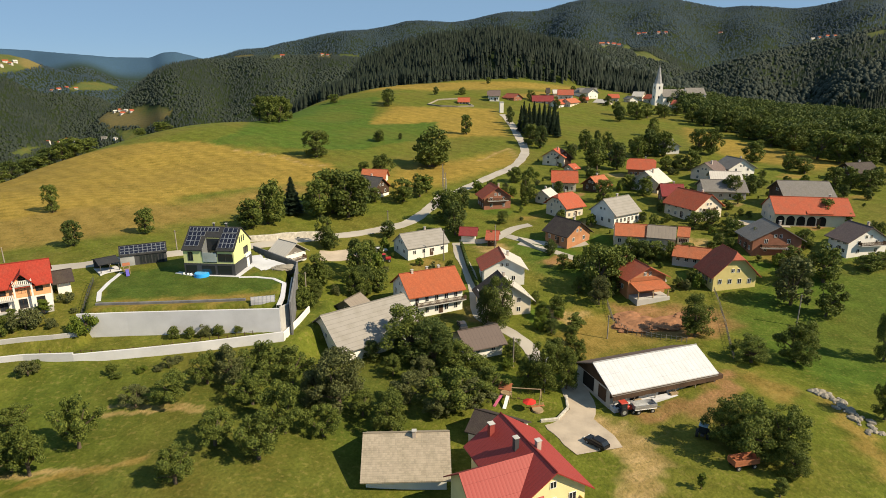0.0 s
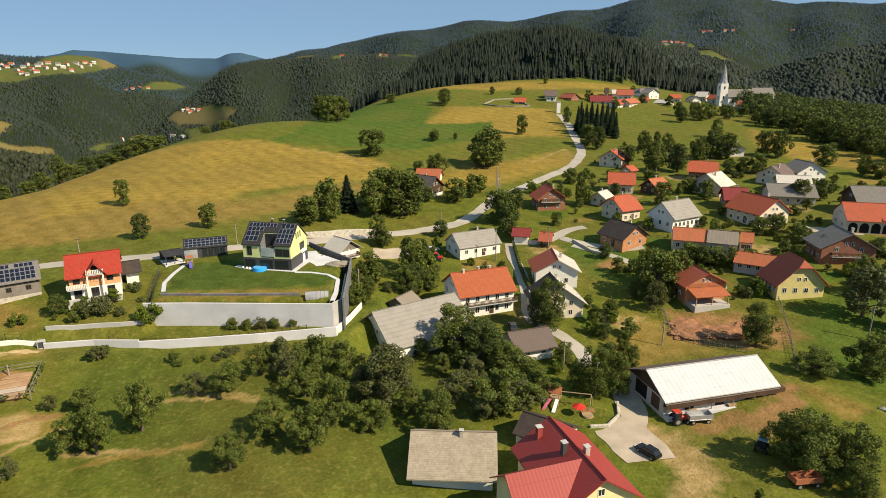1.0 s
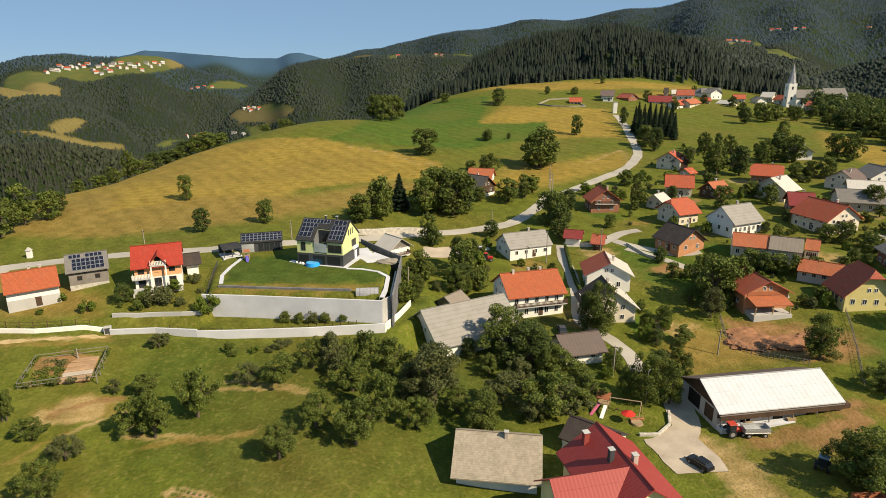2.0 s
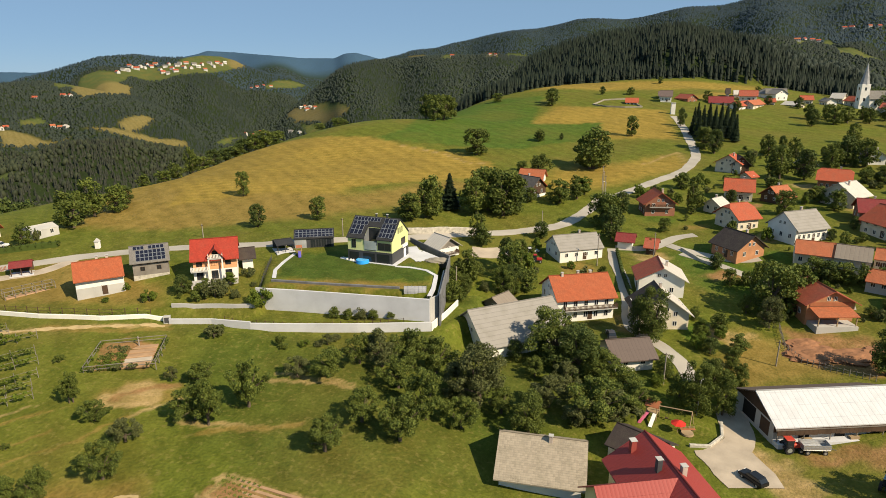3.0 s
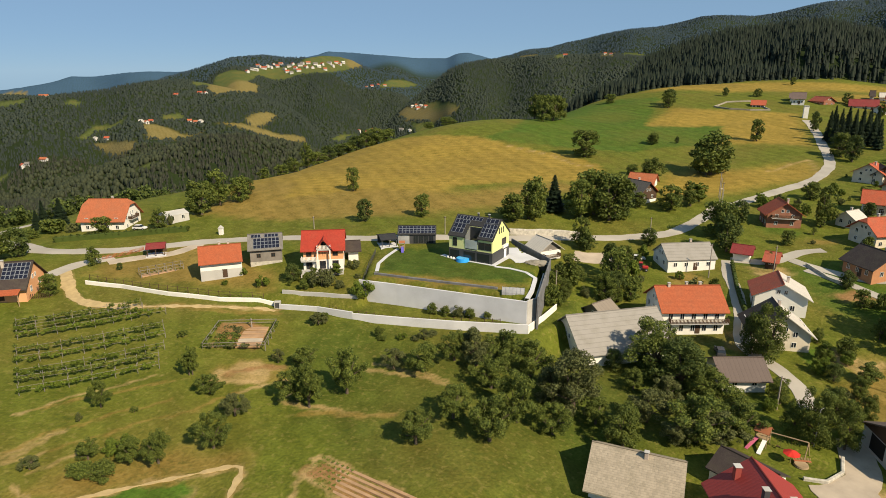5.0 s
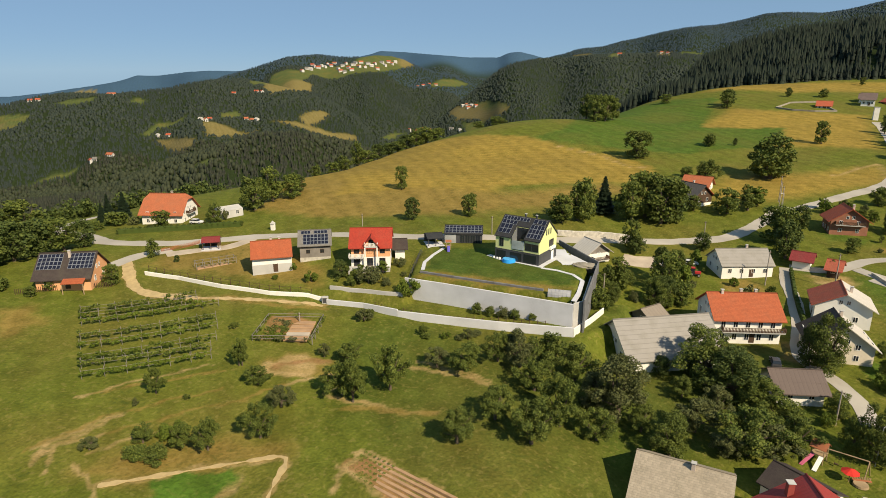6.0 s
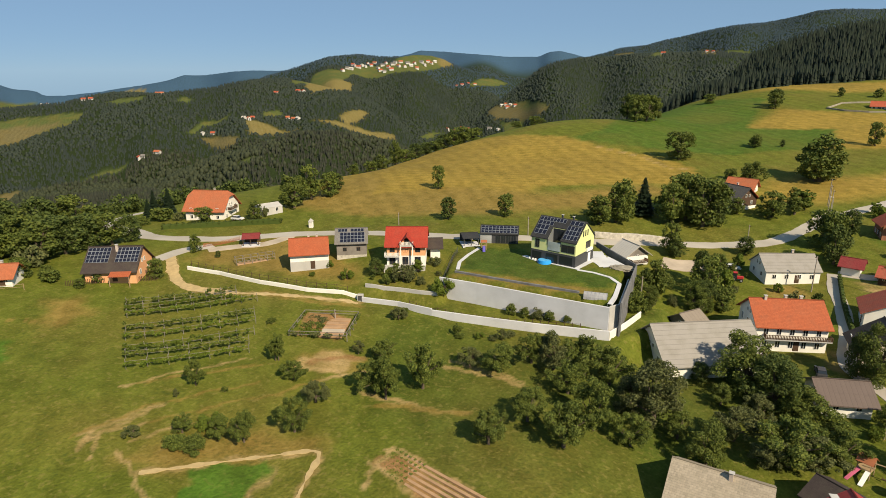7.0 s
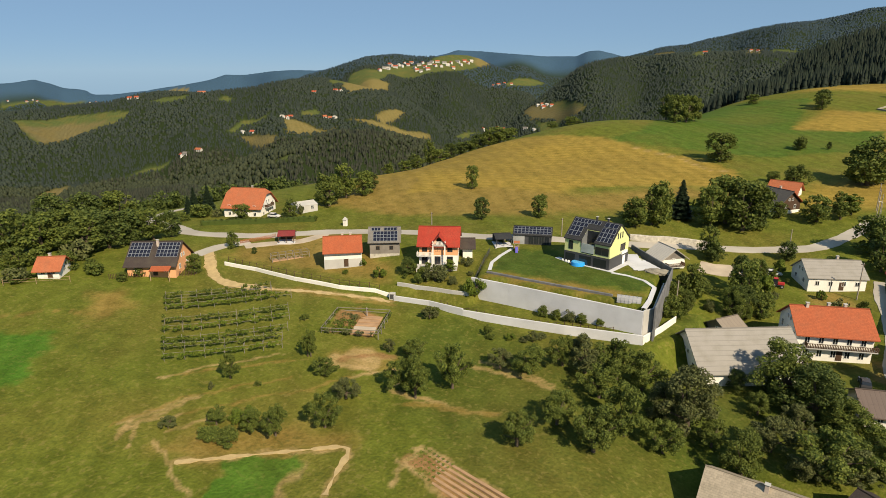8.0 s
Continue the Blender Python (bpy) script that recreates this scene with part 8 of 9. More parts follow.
house('house', 'distant white house with old red roof in the upper village', 100.9, 503.4, 37.13, -8, 13, 9, 4.2, 7.6, WHITE, ROOF_OLDRED, chims=(), group='upper village')
house('house', 'distant grey-roofed farm hall in the upper village', 125.1, 528.7, 37.82, -6, 15, 9, 4.2, 7.6, WHITE, ROOF_GREY, chims=(), group='upper village')
house('house', 'distant white house standing above the meadow road', 41.5, 478.0, 37.48, -5, 9, 9, 4.2, 7.6, WHITE, ROOF_BROWN, chims=(), group='upper village')
church(180.6, 518.7, 31.0)
free_wall("retaining_wall", "tall pale grey concrete retaining wall below the lawn", [(-72.7, 111.5), (-63.3, 112.4), (-49.9, 113.2), (-33.3, 114.2)], 13.7, 0.35, PALE_CONCRETE)
free_wall("retaining_wall", "short concrete wing wall beside the garden steps", [(-33.5, 114.8), (-32.2, 116.9), (-35.2, 133.4)], 13.7, 0.3, CONCRETE)
free_wall("garden_wall", "dark grey block wall beside the drive", [(-50.9, 156.7), (-36.0, 142.4), (-31.4, 115.5)], 14.6, 0.35, GABION)
free_wall("gabion_edge", "low dark stone-basket edge along the lawn", [(-71.5, 116.4), (-61.5, 117.0), (-52.1, 117.8), (-41.5, 118.8)], 14.1, 0.5, GABION)
free_wall("boundary_wall", "grey concrete boundary wall below the garden strip", [(-69.3, 103.1), (-59.1, 105.4), (-47.4, 108.4), (-32.6, 113.0)], 9.1, 0.3, PALE_CONCRETE)
free_wall("boundary_wall", "grey concrete boundary wall beside the meadow", [(-86.9, 100.2), (-78.2, 102.5), (-69.3, 103.1)], 9.4, 0.3, PALE_CONCRETE)
free_wall("boundary_wall", "short white return of the boundary wall", [(-32.6, 113.0), (-31.2, 120.1), (-30.3, 127.3)], 8.9, 0.3, WHITE)
free_wall("boundary_wall", "white rendered boundary wall beside the meadow", [(-135.3, 88.5), (-126.0, 91.1), (-112.5, 92.5), (-100.0, 95.6), (-88.7, 101.0)], 0.95, 0.3, WHITE, True)
free_wall("boundary_wall", "low grey garden wall of the chalet", [(-89.5, 104.6), (-84.3, 106.1), (-75.7, 107.9), (-71.8, 109.2)], 0.9, 0.25, CONCRETE, True)
fence("fence", "dark wooden post fence above the white wall", [(-136.5, 90.5), (-114.6, 94.2), (-101.6, 97.1), (-89.7, 102.1)], 1.6, DARK_WOOD, 2.4)
fence("fence", "dark picket posts along the boundary wall", [(-76.4, 104.5), (-68.5, 104.3), (-59.6, 106.2), (-47.8, 109.3), (-36.9, 112.8)], 1.2, DARK_WOOD, 1.6)
fence("fence", "dark mesh fence beside the lawn", [(-73.6, 114.2), (-77.1, 123.6), (-80.3, 132.2)], 1.5, DARK, 1.5)
fence("fence", "thin posts on top of the concrete wall", [(-73.0, 112.3), (-63.9, 113.4), (-50.4, 114.2), (-33.8, 115.0)], 1.0, STEEL, 3.0)
fence("fence", "rough wooden pasture fence posts", [(-160.8, 46.7), (-156.4, 52.0), (-152.1, 57.6), (-149.2, 62.7)], 1.6, WOOD, 4.0)
fence("fence", "dark board fence around the peach house", [(-147.7, 64.6), (-143.8, 70.9), (-135.2, 80.0)], 1.3, DARK_WOOD, 0.35)
fence("fence", "orange-brown timber fence beside the road", [(-145.9, 101.2), (-144.6, 106.5), (-143.7, 112.4)], 1.1, RUST_WOOD, 0.3)
fence("fence", "dark brush fence along the pasture", [(41.6, 142.9), (40.9, 134.5), (42.7, 128.9), (49.2, 125.2), (55.3, 123.0)], 1.4, GREY_WOOD, 1.0)
fence("fence", "old wire fence posts climbing the slope", [(70.8, 149.1), (68.6, 139.3), (66.0, 130.1), (60.6, 114.0)], 1.4, GREY_WOOD, 1.2)
free_wall("stone_wall", "pale dry stone wall beside the lane", [(24.7, 187.5), (29.0, 179.5), (32.7, 175.6)], 0.9, 0.5, STONE_WALL, True)
free_wall("hedge", "dark clipped hedge beside the lane", [(6.0, 182.3), (7.2, 167.2), (8.4, 158.0), (9.6, 151.2)], 1.4, 0.7, HEDGE, True)
free_wall("hedge", "long clipped green hedge below the orange-roofed house", [(-172.0, 105.9), (-166.6, 111.5), (-156.8, 121.5), (-146.0, 129.9)], 1.5, 1.2, HEDGE, True)
free_wall("stone_revetment", "pale rough stone revetment above the road", [(-57.0, 172.4), (-50.3, 177.0), (-43.6, 182.3), (-36.3, 187.0)], 1.8, 1.0, STONE_WALL, True)
free_wall("stone_wall", "pale dry stone wall round a hillside yard", [(-9.3, 456.3), (0.2, 450.2), (12.4, 448.6), (24.2, 453.5)], 0.9, 0.7, STONE, True)
free_wall("stone_wall", "back wall of the hillside stone yard", [(-9.3, 456.3), (-1.9, 471.6), (14.1, 477.4), (24.2, 453.5)], 0.9, 0.7, STONE, True)
stones([(71.2, 102.1), (72.5, 99.0), (72.5, 94.1), (73.9, 90.2)], 70, 0.8, "tumbled pale field stones along the pasture edge")
free_wall("kerb_wall", "low stone edging of the play garden", [(17.1, 94.6), (20.3, 95.3), (22.9, 99.2), (23.4, 103.3)], 0.6, 0.5, STONE_WALL, True)
vine_row([(-127.6, 67.5), (-113.1, 85.6)], 0)
vine_row([(-124.8, 65.8), (-110.8, 84.1)], 1)
vine_row([(-122.0, 64.2), (-105.2, 85.2)], 2)
vine_row([(-115.8, 60.2), (-100.3, 80.2)], 3)
vine_row([(-112.3, 58.1), (-97.0, 77.7)], 4)
vine_row([(-107.1, 55.1), (-93.3, 74.2)], 5)
vine_row([(-104.7, 53.7), (-91.2, 71.0)], 6)
vine_row([(-100.9, 51.5), (-88.6, 68.8)], 7)
pole(14.5, 114.5, 6.8)
pole(37.4, 126.5, 5.8)
pole(-110.9, 146.4, 4.0)
pole(-71.7, 157.0, 5.4)
pole(-18.3, 199.4, 6.0)
pole(0.4, 171.3, 9.5)
pole(-33.2, 138.0, 6.9)
pole(15.9, 175.5, 9.2)
pole(0.9, 241.9, 9.5)
pole(1.6, 236.1, 9.5)
pole(82.6, 130.1, 7.9)
pole(0.5, 249.9, 9.5)
pole(-85.8, 89.9, 2.0)
street_lamp(19.6, 105.3, 7.0, 60)
street_lamp(1.9, 237.9, 6.5, 200)
car(25.2, 87.1, 128, (0.012, 0.013, 0.016), "black estate car parked on the gravel yard")
car(-18.9, 176.6, 20, (0.55, 0.55, 0.54), "white van parked beside the white house")
car(-161.8, 126.0, 20, (0.6, 0.6, 0.6), "white car parked before the orange-roofed house")
car(67.5, 200.3, 40, (0.02, 0.02, 0.022), "dark car parked by the farmhouse")
car(4.4, 130.6, 100, (0.05, 0.05, 0.055), "grey car parked in the farmyard shade")
tractor(33.2, 97.9, 15, (0.45, 0.05, 0.03), "old red farm tractor beside the barn")
tractor(44.0, 89.7, 60, (0.25, 0.35, 0.42), "blue-grey tractor under the tree")
tractor(-16.8, 169.3, 10, (0.4, 0.03, 0.03), "small red tractor beside a shed")
wagon(36.6, 98.2, 12, STEEL, "grey metal farm trailer beside the barn")
wagon(46.5, 80.8, 12, RUST_WOOD, "red wooden hay wagon under the tree")
playground(11.7, 102.4, -20)
playset(16.8, 99.0, 15)
paddling_pool(-56.6, 134.7, 13.6)
slide_frame(-75.0, 136.6, 13.6)
greenhouse(-37.7, 118.3, 13.3, 14)
garden_beds(-84.7, 85.6)
gate_box(-87.6, 100.5)
bean_frame(-126.0, 102.5, 62)
dry_heap(46.6, 133.1, 6.5, 1.6, RED_SOIL, "heap of bare red soil before the unfinished house")
dry_heap(54.1, 133.3, 6, 1.4, RED_SOIL, "heap of bare red soil before the unfinished house")
dry_heap(45.1, 137.3, 4, 1.1, RED_SOIL, "heap of bare red soil before the unfinished house")
dry_heap(60.6, 136.1, 5, 1.2, RED_SOIL, "heap of bare red soil before the unfinished house")
dry_heap(-38.9, 140.5, 3, 1.2, STONE, "pile of pale rubble on the lawn edge")
wayside_shrine(-134.2, 131.8)
roadside_chapel(42.7, 434.4)
garden_path([(-72.0, 118.3), (-74.8, 123.9), (-76.0, 130.1), (-76.7, 137.2)], 13.66, 0.9)
garden_path([(-47.5, 133.6), (-43.7, 133.7), (-39.3, 132.5), (-36.0, 129.3), (-34.4, 121.2), (-33.9, 115.9)], 13.66, 0.9)
garden_path([(-63.4, 137.2), (-58.7, 135.3), (-54.1, 135.2), (-48.2, 134.1), (-46.9, 144.8)], 13.66, 1.4)
garden_path([(-47.8, 144.2), (-44.6, 144.2), (-40.8, 140.9)], 13.655, 6.0)
furrows(-40.5, 58.5, -7.4)
TAKEN = [(t.location.x, t.location.y, 8.0) for t in bpy.data.objects if t.get("category") in ("house", "barn", "outbuilding", "shed", "garage", "carport", "pavilion", "church")]
village_shrubs([(13.3, 250.3), (54.3, 331.6), (102.0, 348.2), (140.4, 274.0), (94.9, 190.9), (42.4, 161.8), (14.0, 189.9)], 125, "garden shrubs", TAKEN)
village_shrubs([(132.6, 273.9), (183.8, 251.1), (118.9, 156.0), (91.5, 155.8), (79.4, 175.4)], 90, "garden shrubs", TAKEN)
village_shrubs([(31.9, 165.9), (84.3, 174.9), (67.9, 146.4), (43.0, 145.7)], 64, "garden shrubs", TAKEN)
village_shrubs([(-26.5, 164.7), (-15.5, 190.8), (9.0, 163.2), (-13.0, 156.1), (-29.6, 131.6)], 30, "garden shrubs", TAKEN)
village_shrubs([(7.7, 136.6), (26.0, 148.8), (33.0, 126.6), (13.0, 108.2)], 26, "garden shrubs", TAKEN)
village_shrubs([(-96.2, 113.2), (-79.2, 122.8), (-73.1, 111.1), (-89.5, 105.0)], 16, "garden shrubs", TAKEN)
village_shrubs([(-39.1, 161.1), (-11.5, 176.1), (-11.1, 154.8), (-29.8, 127.7)], 14, "garden shrubs", TAKEN)
hamlet([(-1486.8, 1650.8), (-1505.8, 1696.3), (-1496.8, 1704.2), (-1515.6, 1750.9), (-1499.1, 1750.5), (-1512.4, 1785.5), (-1499.3, 1789.2), (-1521.6, 1829.3), (-1498.7, 1821.3), (-1511.6, 1857.3), (-1447.8, 1798.0), (-1416.4, 1771.7), (-1457.9, 1837.5), (-1465.3, 1867.5), (-1410.7, 1811.0), (-1379.4, 1787.0), (-1424.7, 1856.2), (-1438.5, 1888.2), (-1394.7, 1851.1), (-1430.7, 1913.2), (-1375.3, 1863.2), (-1405.7, 1922.3), (-1378.8, 1906.8), (-1399.5, 1957.4), (-1348.7, 1900.8), (-1416.3, 2026.5), (-1392.0, 2014.7), (-1423.8, 2084.2), (-1405.9, 2081.9), (-1424.0, 2133.1), (-1387.5, 1758.0), (-1531.4, 1756.8)], 'hilltop hamlet', 0.9)
hamlet([(-1070.1, 628.4), (-1060.1, 631.8), (-1053.5, 654.1), (-1076.2, 876.2), (-1070.2, 883.5), (-1072.5, 896.4), (-1116.9, 801.0), (-1096.6, 810.3), (-1076.0, 999.5), (-1062.1, 1004.1), (-1051.6, 1008.5), (-1205.5, 1163.2), (-1193.4, 1169.9), (-1221.0, 1101.9), (-1223.6, 1981.5), (-1214.5, 2002.4), (-1206.3, 2033.6), (-1188.2, 2052.9), (-910.3, 1741.7), (-894.4, 1741.1), (-870.8, 1725.3), (-846.9, 1708.1), (-876.9, 1715.3), (-976.4, 1529.4), (-988.3, 1589.6), (-992.1, 1635.1), (-970.1, 1632.4), (-866.3, 1586.2), (-825.3, 1561.3), (-1387.7, 882.6), (-1378.4, 887.4), (-4106.5, 2295.7), (-4020.4, 2319.1), (-3788.8, 1373.9), (-3794.6, 1404.8), (-3766.7, 1415.2), (-3862.6, 1310.0), (-3839.7, 1720.7), (-3861.2, 1763.0), (-1550.2, 790.9), (-1535.8, 800.7)], 'valley farms', 0.66)
hamlet([(-491.1, 1988.9), (-545.8, 2958.5), (-510.2, 2904.6), (478.0, 1877.1), (587.3, 2228.7), (607.7, 2223.2), (624.9, 2220.3), (767.9, 2468.5), (787.6, 2462.3), (823.0, 2407.4), (845.7, 2393.1), (1202.0, 2736.5), (1392.8, 2379.9), (1398.7, 2348.4), (1412.6, 2324.8), (1406.3, 2268.2)], 'mountain farms', 0.8)
plant('broad', [(-109.4, 382.5, 14.2, 11.2), (-103.0, 389.9, 15.2, 11.3)], 'meadow trees')
plant('broad', [(-126.0, 192.1, 9.8, 5.9), (-100.2, 158.5, 7.4, 6.8), (-87.5, 172.7, 8.0, 6.5), (-59.7, 291.3, 13.6, 15.7), (-34.1, 335.0, 6.4, 7.0), (-4.0, 281.1, 19.4, 20.2), (-38.4, 457.7, 11.2, 12.9), (-82.0, 480.9, 7.3, 10.0), (-22.6, 342.2, 3.9, 3.2), (-35.8, 177.2, 9.9, 6.7)], 'meadow trees')
plant('broad', [(-38.7, 210.7, 16.8, 15.2), (-32.9, 207.3, 17.6, 16.1), (-41.3, 203.0, 14.3, 11.9), (-29.4, 211.0, 14.7, 11.2), (-56.7, 191.3, 15.0, 11.5), (-60.3, 185.7, 9.7, 9.4), (-55.7, 195.1, 14.0, 8.8)], 'farm trees')
plant('spruce', [(-52.1, 206.4, 13.0, 9.0)], 'farm trees')
plant('broad', [(-26.4, 264.6, 9.7, 11.6), (-14.8, 229.2, 9.4, 11.0), (-25.3, 226.3, 5.8, 6.5), (-34.8, 267.8, 4.7, 6.1), (-62.1, 185.4, 7.7, 8.3)], 'farm trees')
plant('slim', [(-8.6, 235.2, 8.2, 5.8), (-6.2, 241.3, 8.0, 6.9)], 'farm trees')
plant('broad', [(-5.4, 280.9, 15.6, 13.8), (15.2, 360.9, 12.3, 8.1), (-34.3, 333.1, 5.7, 6.3), (-37.7, 448.2, 11.0, 8.4), (-3.7, 497.8, 6.5, 5.6), (17.1, 499.0, 6.1, 7.5), (43.6, 570.9, 6.4, 5.3), (-102.9, 369.7, 17.3, 12.2), (-114.3, 389.4, 16.0, 12.9), (-100.4, 382.3, 16.3, 13.3), (-97.9, 390.7, 14.4, 10.6)], 'meadow trees')
plant('broad', [(31.2, 258.0, 7.0, 7.4), (7.6, 219.3, 8.6, 7.1), (3.1, 202.7, 12.1, 7.8), (50.6, 338.2, 12.3, 10.9), (51.7, 369.9, 10.6, 7.0), (44.6, 399.6, 11.3, 6.8), (53.9, 329.1, 12.6, 9.4)], 'roadside trees')
plant('spruce', [(48.8, 374.4, 15.7, 6.4), (50.6, 366.9, 15.4, 6.3), (52.1, 358.5, 15.0, 6.1), (57.0, 374.0, 15.7, 6.4), (58.6, 366.5, 15.4, 6.3), (60.1, 358.3, 15.1, 6.1), (65.3, 374.1, 15.7, 6.4), (66.7, 366.4, 15.5, 6.3), (68.0, 358.1, 15.1, 6.2), (52.6, 390.5, 15.6, 6.6), (54.8, 383.0, 15.3, 6.5), (59.1, 391.1, 15.6, 6.7), (61.2, 383.3, 15.3, 6.6), (65.8, 392.3, 15.7, 6.7), (67.7, 384.5, 15.4, 6.6), (72.6, 394.1, 15.8, 6.8)], 'spruce grove')
plant('broad', [(72.0, 277.7, 14.3, 10.8), (81.3, 278.5, 13.3, 11.5), (77.7, 326.2, 10.8, 9.5), (89.8, 326.2, 9.6, 8.3), (62.9, 294.8, 8.6, 6.8), (105.6, 309.5, 14.0, 13.5), (98.6, 305.2, 12.2, 9.1), (112.5, 308.4, 13.1, 11.1), (133.1, 313.4, 13.6, 10.2), (138.6, 311.2, 14.9, 10.9), (114.1, 275.6, 9.7, 8.4), (151.9, 294.9, 11.3, 11.9), (103.1, 277.4, 5.7, 6.7), (61.0, 224.0, 9.0, 8.0), (76.7, 241.1, 6.4, 7.2), (78.0, 230.7, 8.0, 8.3), (69.5, 191.9, 4.4, 3.9), (32.5, 225.7, 13.4, 7.4), (25.0, 236.4, 3.7, 3.6), (20.7, 203.2, 4.9, 4.7), (15.4, 185.0, 4.1, 4.3), (158.2, 273.8, 9.0, 8.3), (162.1, 267.0, 7.1, 10.0), (155.9, 236.5, 9.8, 8.0), (162.9, 237.0, 9.9, 9.8), (166.5, 232.3, 9.9, 9.7), (176.5, 242.0, 8.6, 8.5), (125.0, 190.7, 8.9, 7.0), (111.0, 226.1, 9.7, 8.1), (119.1, 229.8, 8.5, 7.4), (86.5, 188.3, 7.0, 6.8), (81.1, 188.4, 6.1, 6.3), (90.4, 185.0, 4.9, 5.1), (108.0, 276.6, 7.4, 7.3)], 'village trees')
plant('broad', [(40.8, 148.5, 14.0, 11.3), (45.6, 152.9, 11.7, 9.5), (40.0, 158.2, 10.2, 6.4), (35.7, 148.7, 4.9, 4.0), (32.5, 174.0, 5.1, 4.8), (55.1, 170.3, 6.2, 7.0), (58.7, 168.6, 5.8, 7.0), (62.7, 168.0, 5.5, 7.0), (66.0, 165.9, 6.2, 5.2), (70.6, 165.2, 5.5, 5.2), (89.6, 179.3, 6.0, 6.6), (92.0, 169.9, 6.6, 6.7), (94.3, 167.7, 5.4, 5.6), (99.5, 148.7, 10.6, 10.5), (105.4, 168.8, 5.9, 5.7), (119.4, 171.6, 4.9, 6.0), (114.3, 153.4, 5.0, 7.4), (118.3, 156.1, 3.9, 7.6), (96.8, 158.6, 5.6, 7.2)], 'village trees')
plant('grey', [(85.7, 138.9, 12.8, 10.0), (39.5, 142.9, 8.0, 5.9), (90.5, 149.6, 7.2, 7.5)], 'village trees')
plant('broad', [(91.1, 133.5, 8.8, 7.4), (73.5, 114.8, 10.0, 10.0), (57.3, 126.3, 10.7, 9.0), (64.0, 113.7, 5.9, 8.8), (92.7, 115.2, 12.8, 5.9), (77.9, 93.8, 9.9, 5.1)], 'pasture trees')
plant('broad', [(49.3, 84.3, 10.8, 11.0), (54.2, 83.6, 9.4, 8.6), (53.4, 78.4, 6.2, 6.0), (46.8, 88.0, 7.4, 7.2)], 'farmyard trees', 'broad dark-crowned tree shading old farm machinery')
plant('slim', [(37.8, 75.6, 2.8, 1.5), (48.6, 73.9, 3.1, 2.4)], 'farmyard trees')
plant('broad', [(12.7, 131.1, 13.2, 9.4), (10.4, 133.1, 8.9, 5.4), (-7.0, 117.0, 12.3, 13.3), (-2.0, 113.9, 10.7, 11.6), (1.9, 113.4, 7.2, 9.7), (-15.3, 115.7, 4.3, 4.5), (-13.4, 121.5, 3.6, 3.7), (23.5, 113.5, 7.5, 6.1), (19.5, 106.4, 11.3, 6.9), (24.0, 106.4, 9.3, 5.8), (15.1, 116.5, 5.5, 4.9), (16.7, 106.3, 7.9, 4.6), (-31.3, 139.7, 5.2, 5.7), (-21.1, 147.1, 7.9, 6.5), (-24.1, 160.6, 10.1, 6.4), (-31.6, 152.8, 4.6, 6.2), (-35.1, 148.2, 4.8, 4.5)], 'farmyard trees')
plant('broad', [(-21.9, 173.4, 5.4, 5.8), (-34.0, 175.6, 5.8, 7.0), (-17.7, 190.6, 5.8, 6.3), (-9.0, 244.4, 7.1, 6.5), (4.5, 122.9, 2.8, 2.5), (28.3, 116.6, 5.6, 4.3), (28.6, 123.9, 4.9, 3.7)], 'garden trees')
plant('orchard', [(-58.1, 72.3, 8.6, 6.7), (-55.2, 79.3, 9.2, 8.1), (-51.7, 90.0, 4.1, 5.6), (-45.9, 91.1, 6.0, 7.6), (-42.2, 96.8, 6.5, 6.8), (-38.0, 97.7, 7.9, 8.7), (-33.0, 100.4, 8.5, 10.0), (-28.5, 101.5, 8.1, 9.4), (-33.0, 92.4, 6.7, 8.2), (-35.2, 80.4, 6.3, 7.5), (-37.4, 71.3, 6.4, 7.4), (-28.0, 78.3, 8.3, 9.1), (-26.0, 86.2, 9.6, 9.2), (-9.2, 90.5, 8.2, 8.9), (-6.7, 99.8, 6.9, 8.7), (-4.1, 106.6, 6.3, 7.2), (1.6, 97.8, 9.1, 12.1), (6.1, 109.8, 5.5, 9.4), (-10.3, 109.8, 4.7, 5.6), (-61.0, 73.1, 6.8, 8.0), (-67.4, 83.3, 4.3, 6.6)], 'orchard trees')
plant('orchard', [(-14.5, 94.5, 5.3, 6.2), (-1.1, 95.4, 5.5, 7.0), (5.6, 99.0, 5.9, 9.5), (-20.1, 87.2, 6.1, 6.9), (8.3, 103.1, 6.7, 8.6)], 'orchard trees')
plant('grey', [(-18.7, 95.8, 12.2, 10.6), (-22.3, 96.7, 7.6, 7.3)], 'orchard trees')
plant('orchard', [(-59.8, 98.5, 2.6, 2.8), (-74.2, 97.3, 3.0, 4.5), (-50.8, 101.0, 2.4, 3.0)], 'orchard trees')
plant('orchard', [(-82.3, 69.7, 4.9, 3.3), (-63.6, 56.5, 6.4, 6.1), (-66.8, 64.3, 4.3, 5.5), (-75.0, 67.2, 3.7, 5.3), (-68.0, 50.4, 5.6, 4.8), (-71.6, 48.9, 4.2, 4.3), (-77.3, 46.4, 3.4, 4.3), (-81.9, 41.1, 2.1, 3.1), (-81.9, 70.1, 6.0, 3.4), (-87.0, 55.8, 5.2, 3.7), (-72.2, 81.7, 3.0, 2.9), (-94.1, 79.5, 1.6, 2.2), (-86.3, 51.6, 1.7, 1.3), (-81.3, 57.4, 1.2, 1.5)], 'young fruit trees')
plant('bush', [(-71.9, 44.8, 3.1, 4.2), (-74.9, 43.3, 2.9, 3.8), (-75.6, 50.0, 2.5, 4.3)], 'young fruit trees', 'low yellow-green shrub in the rough meadow')
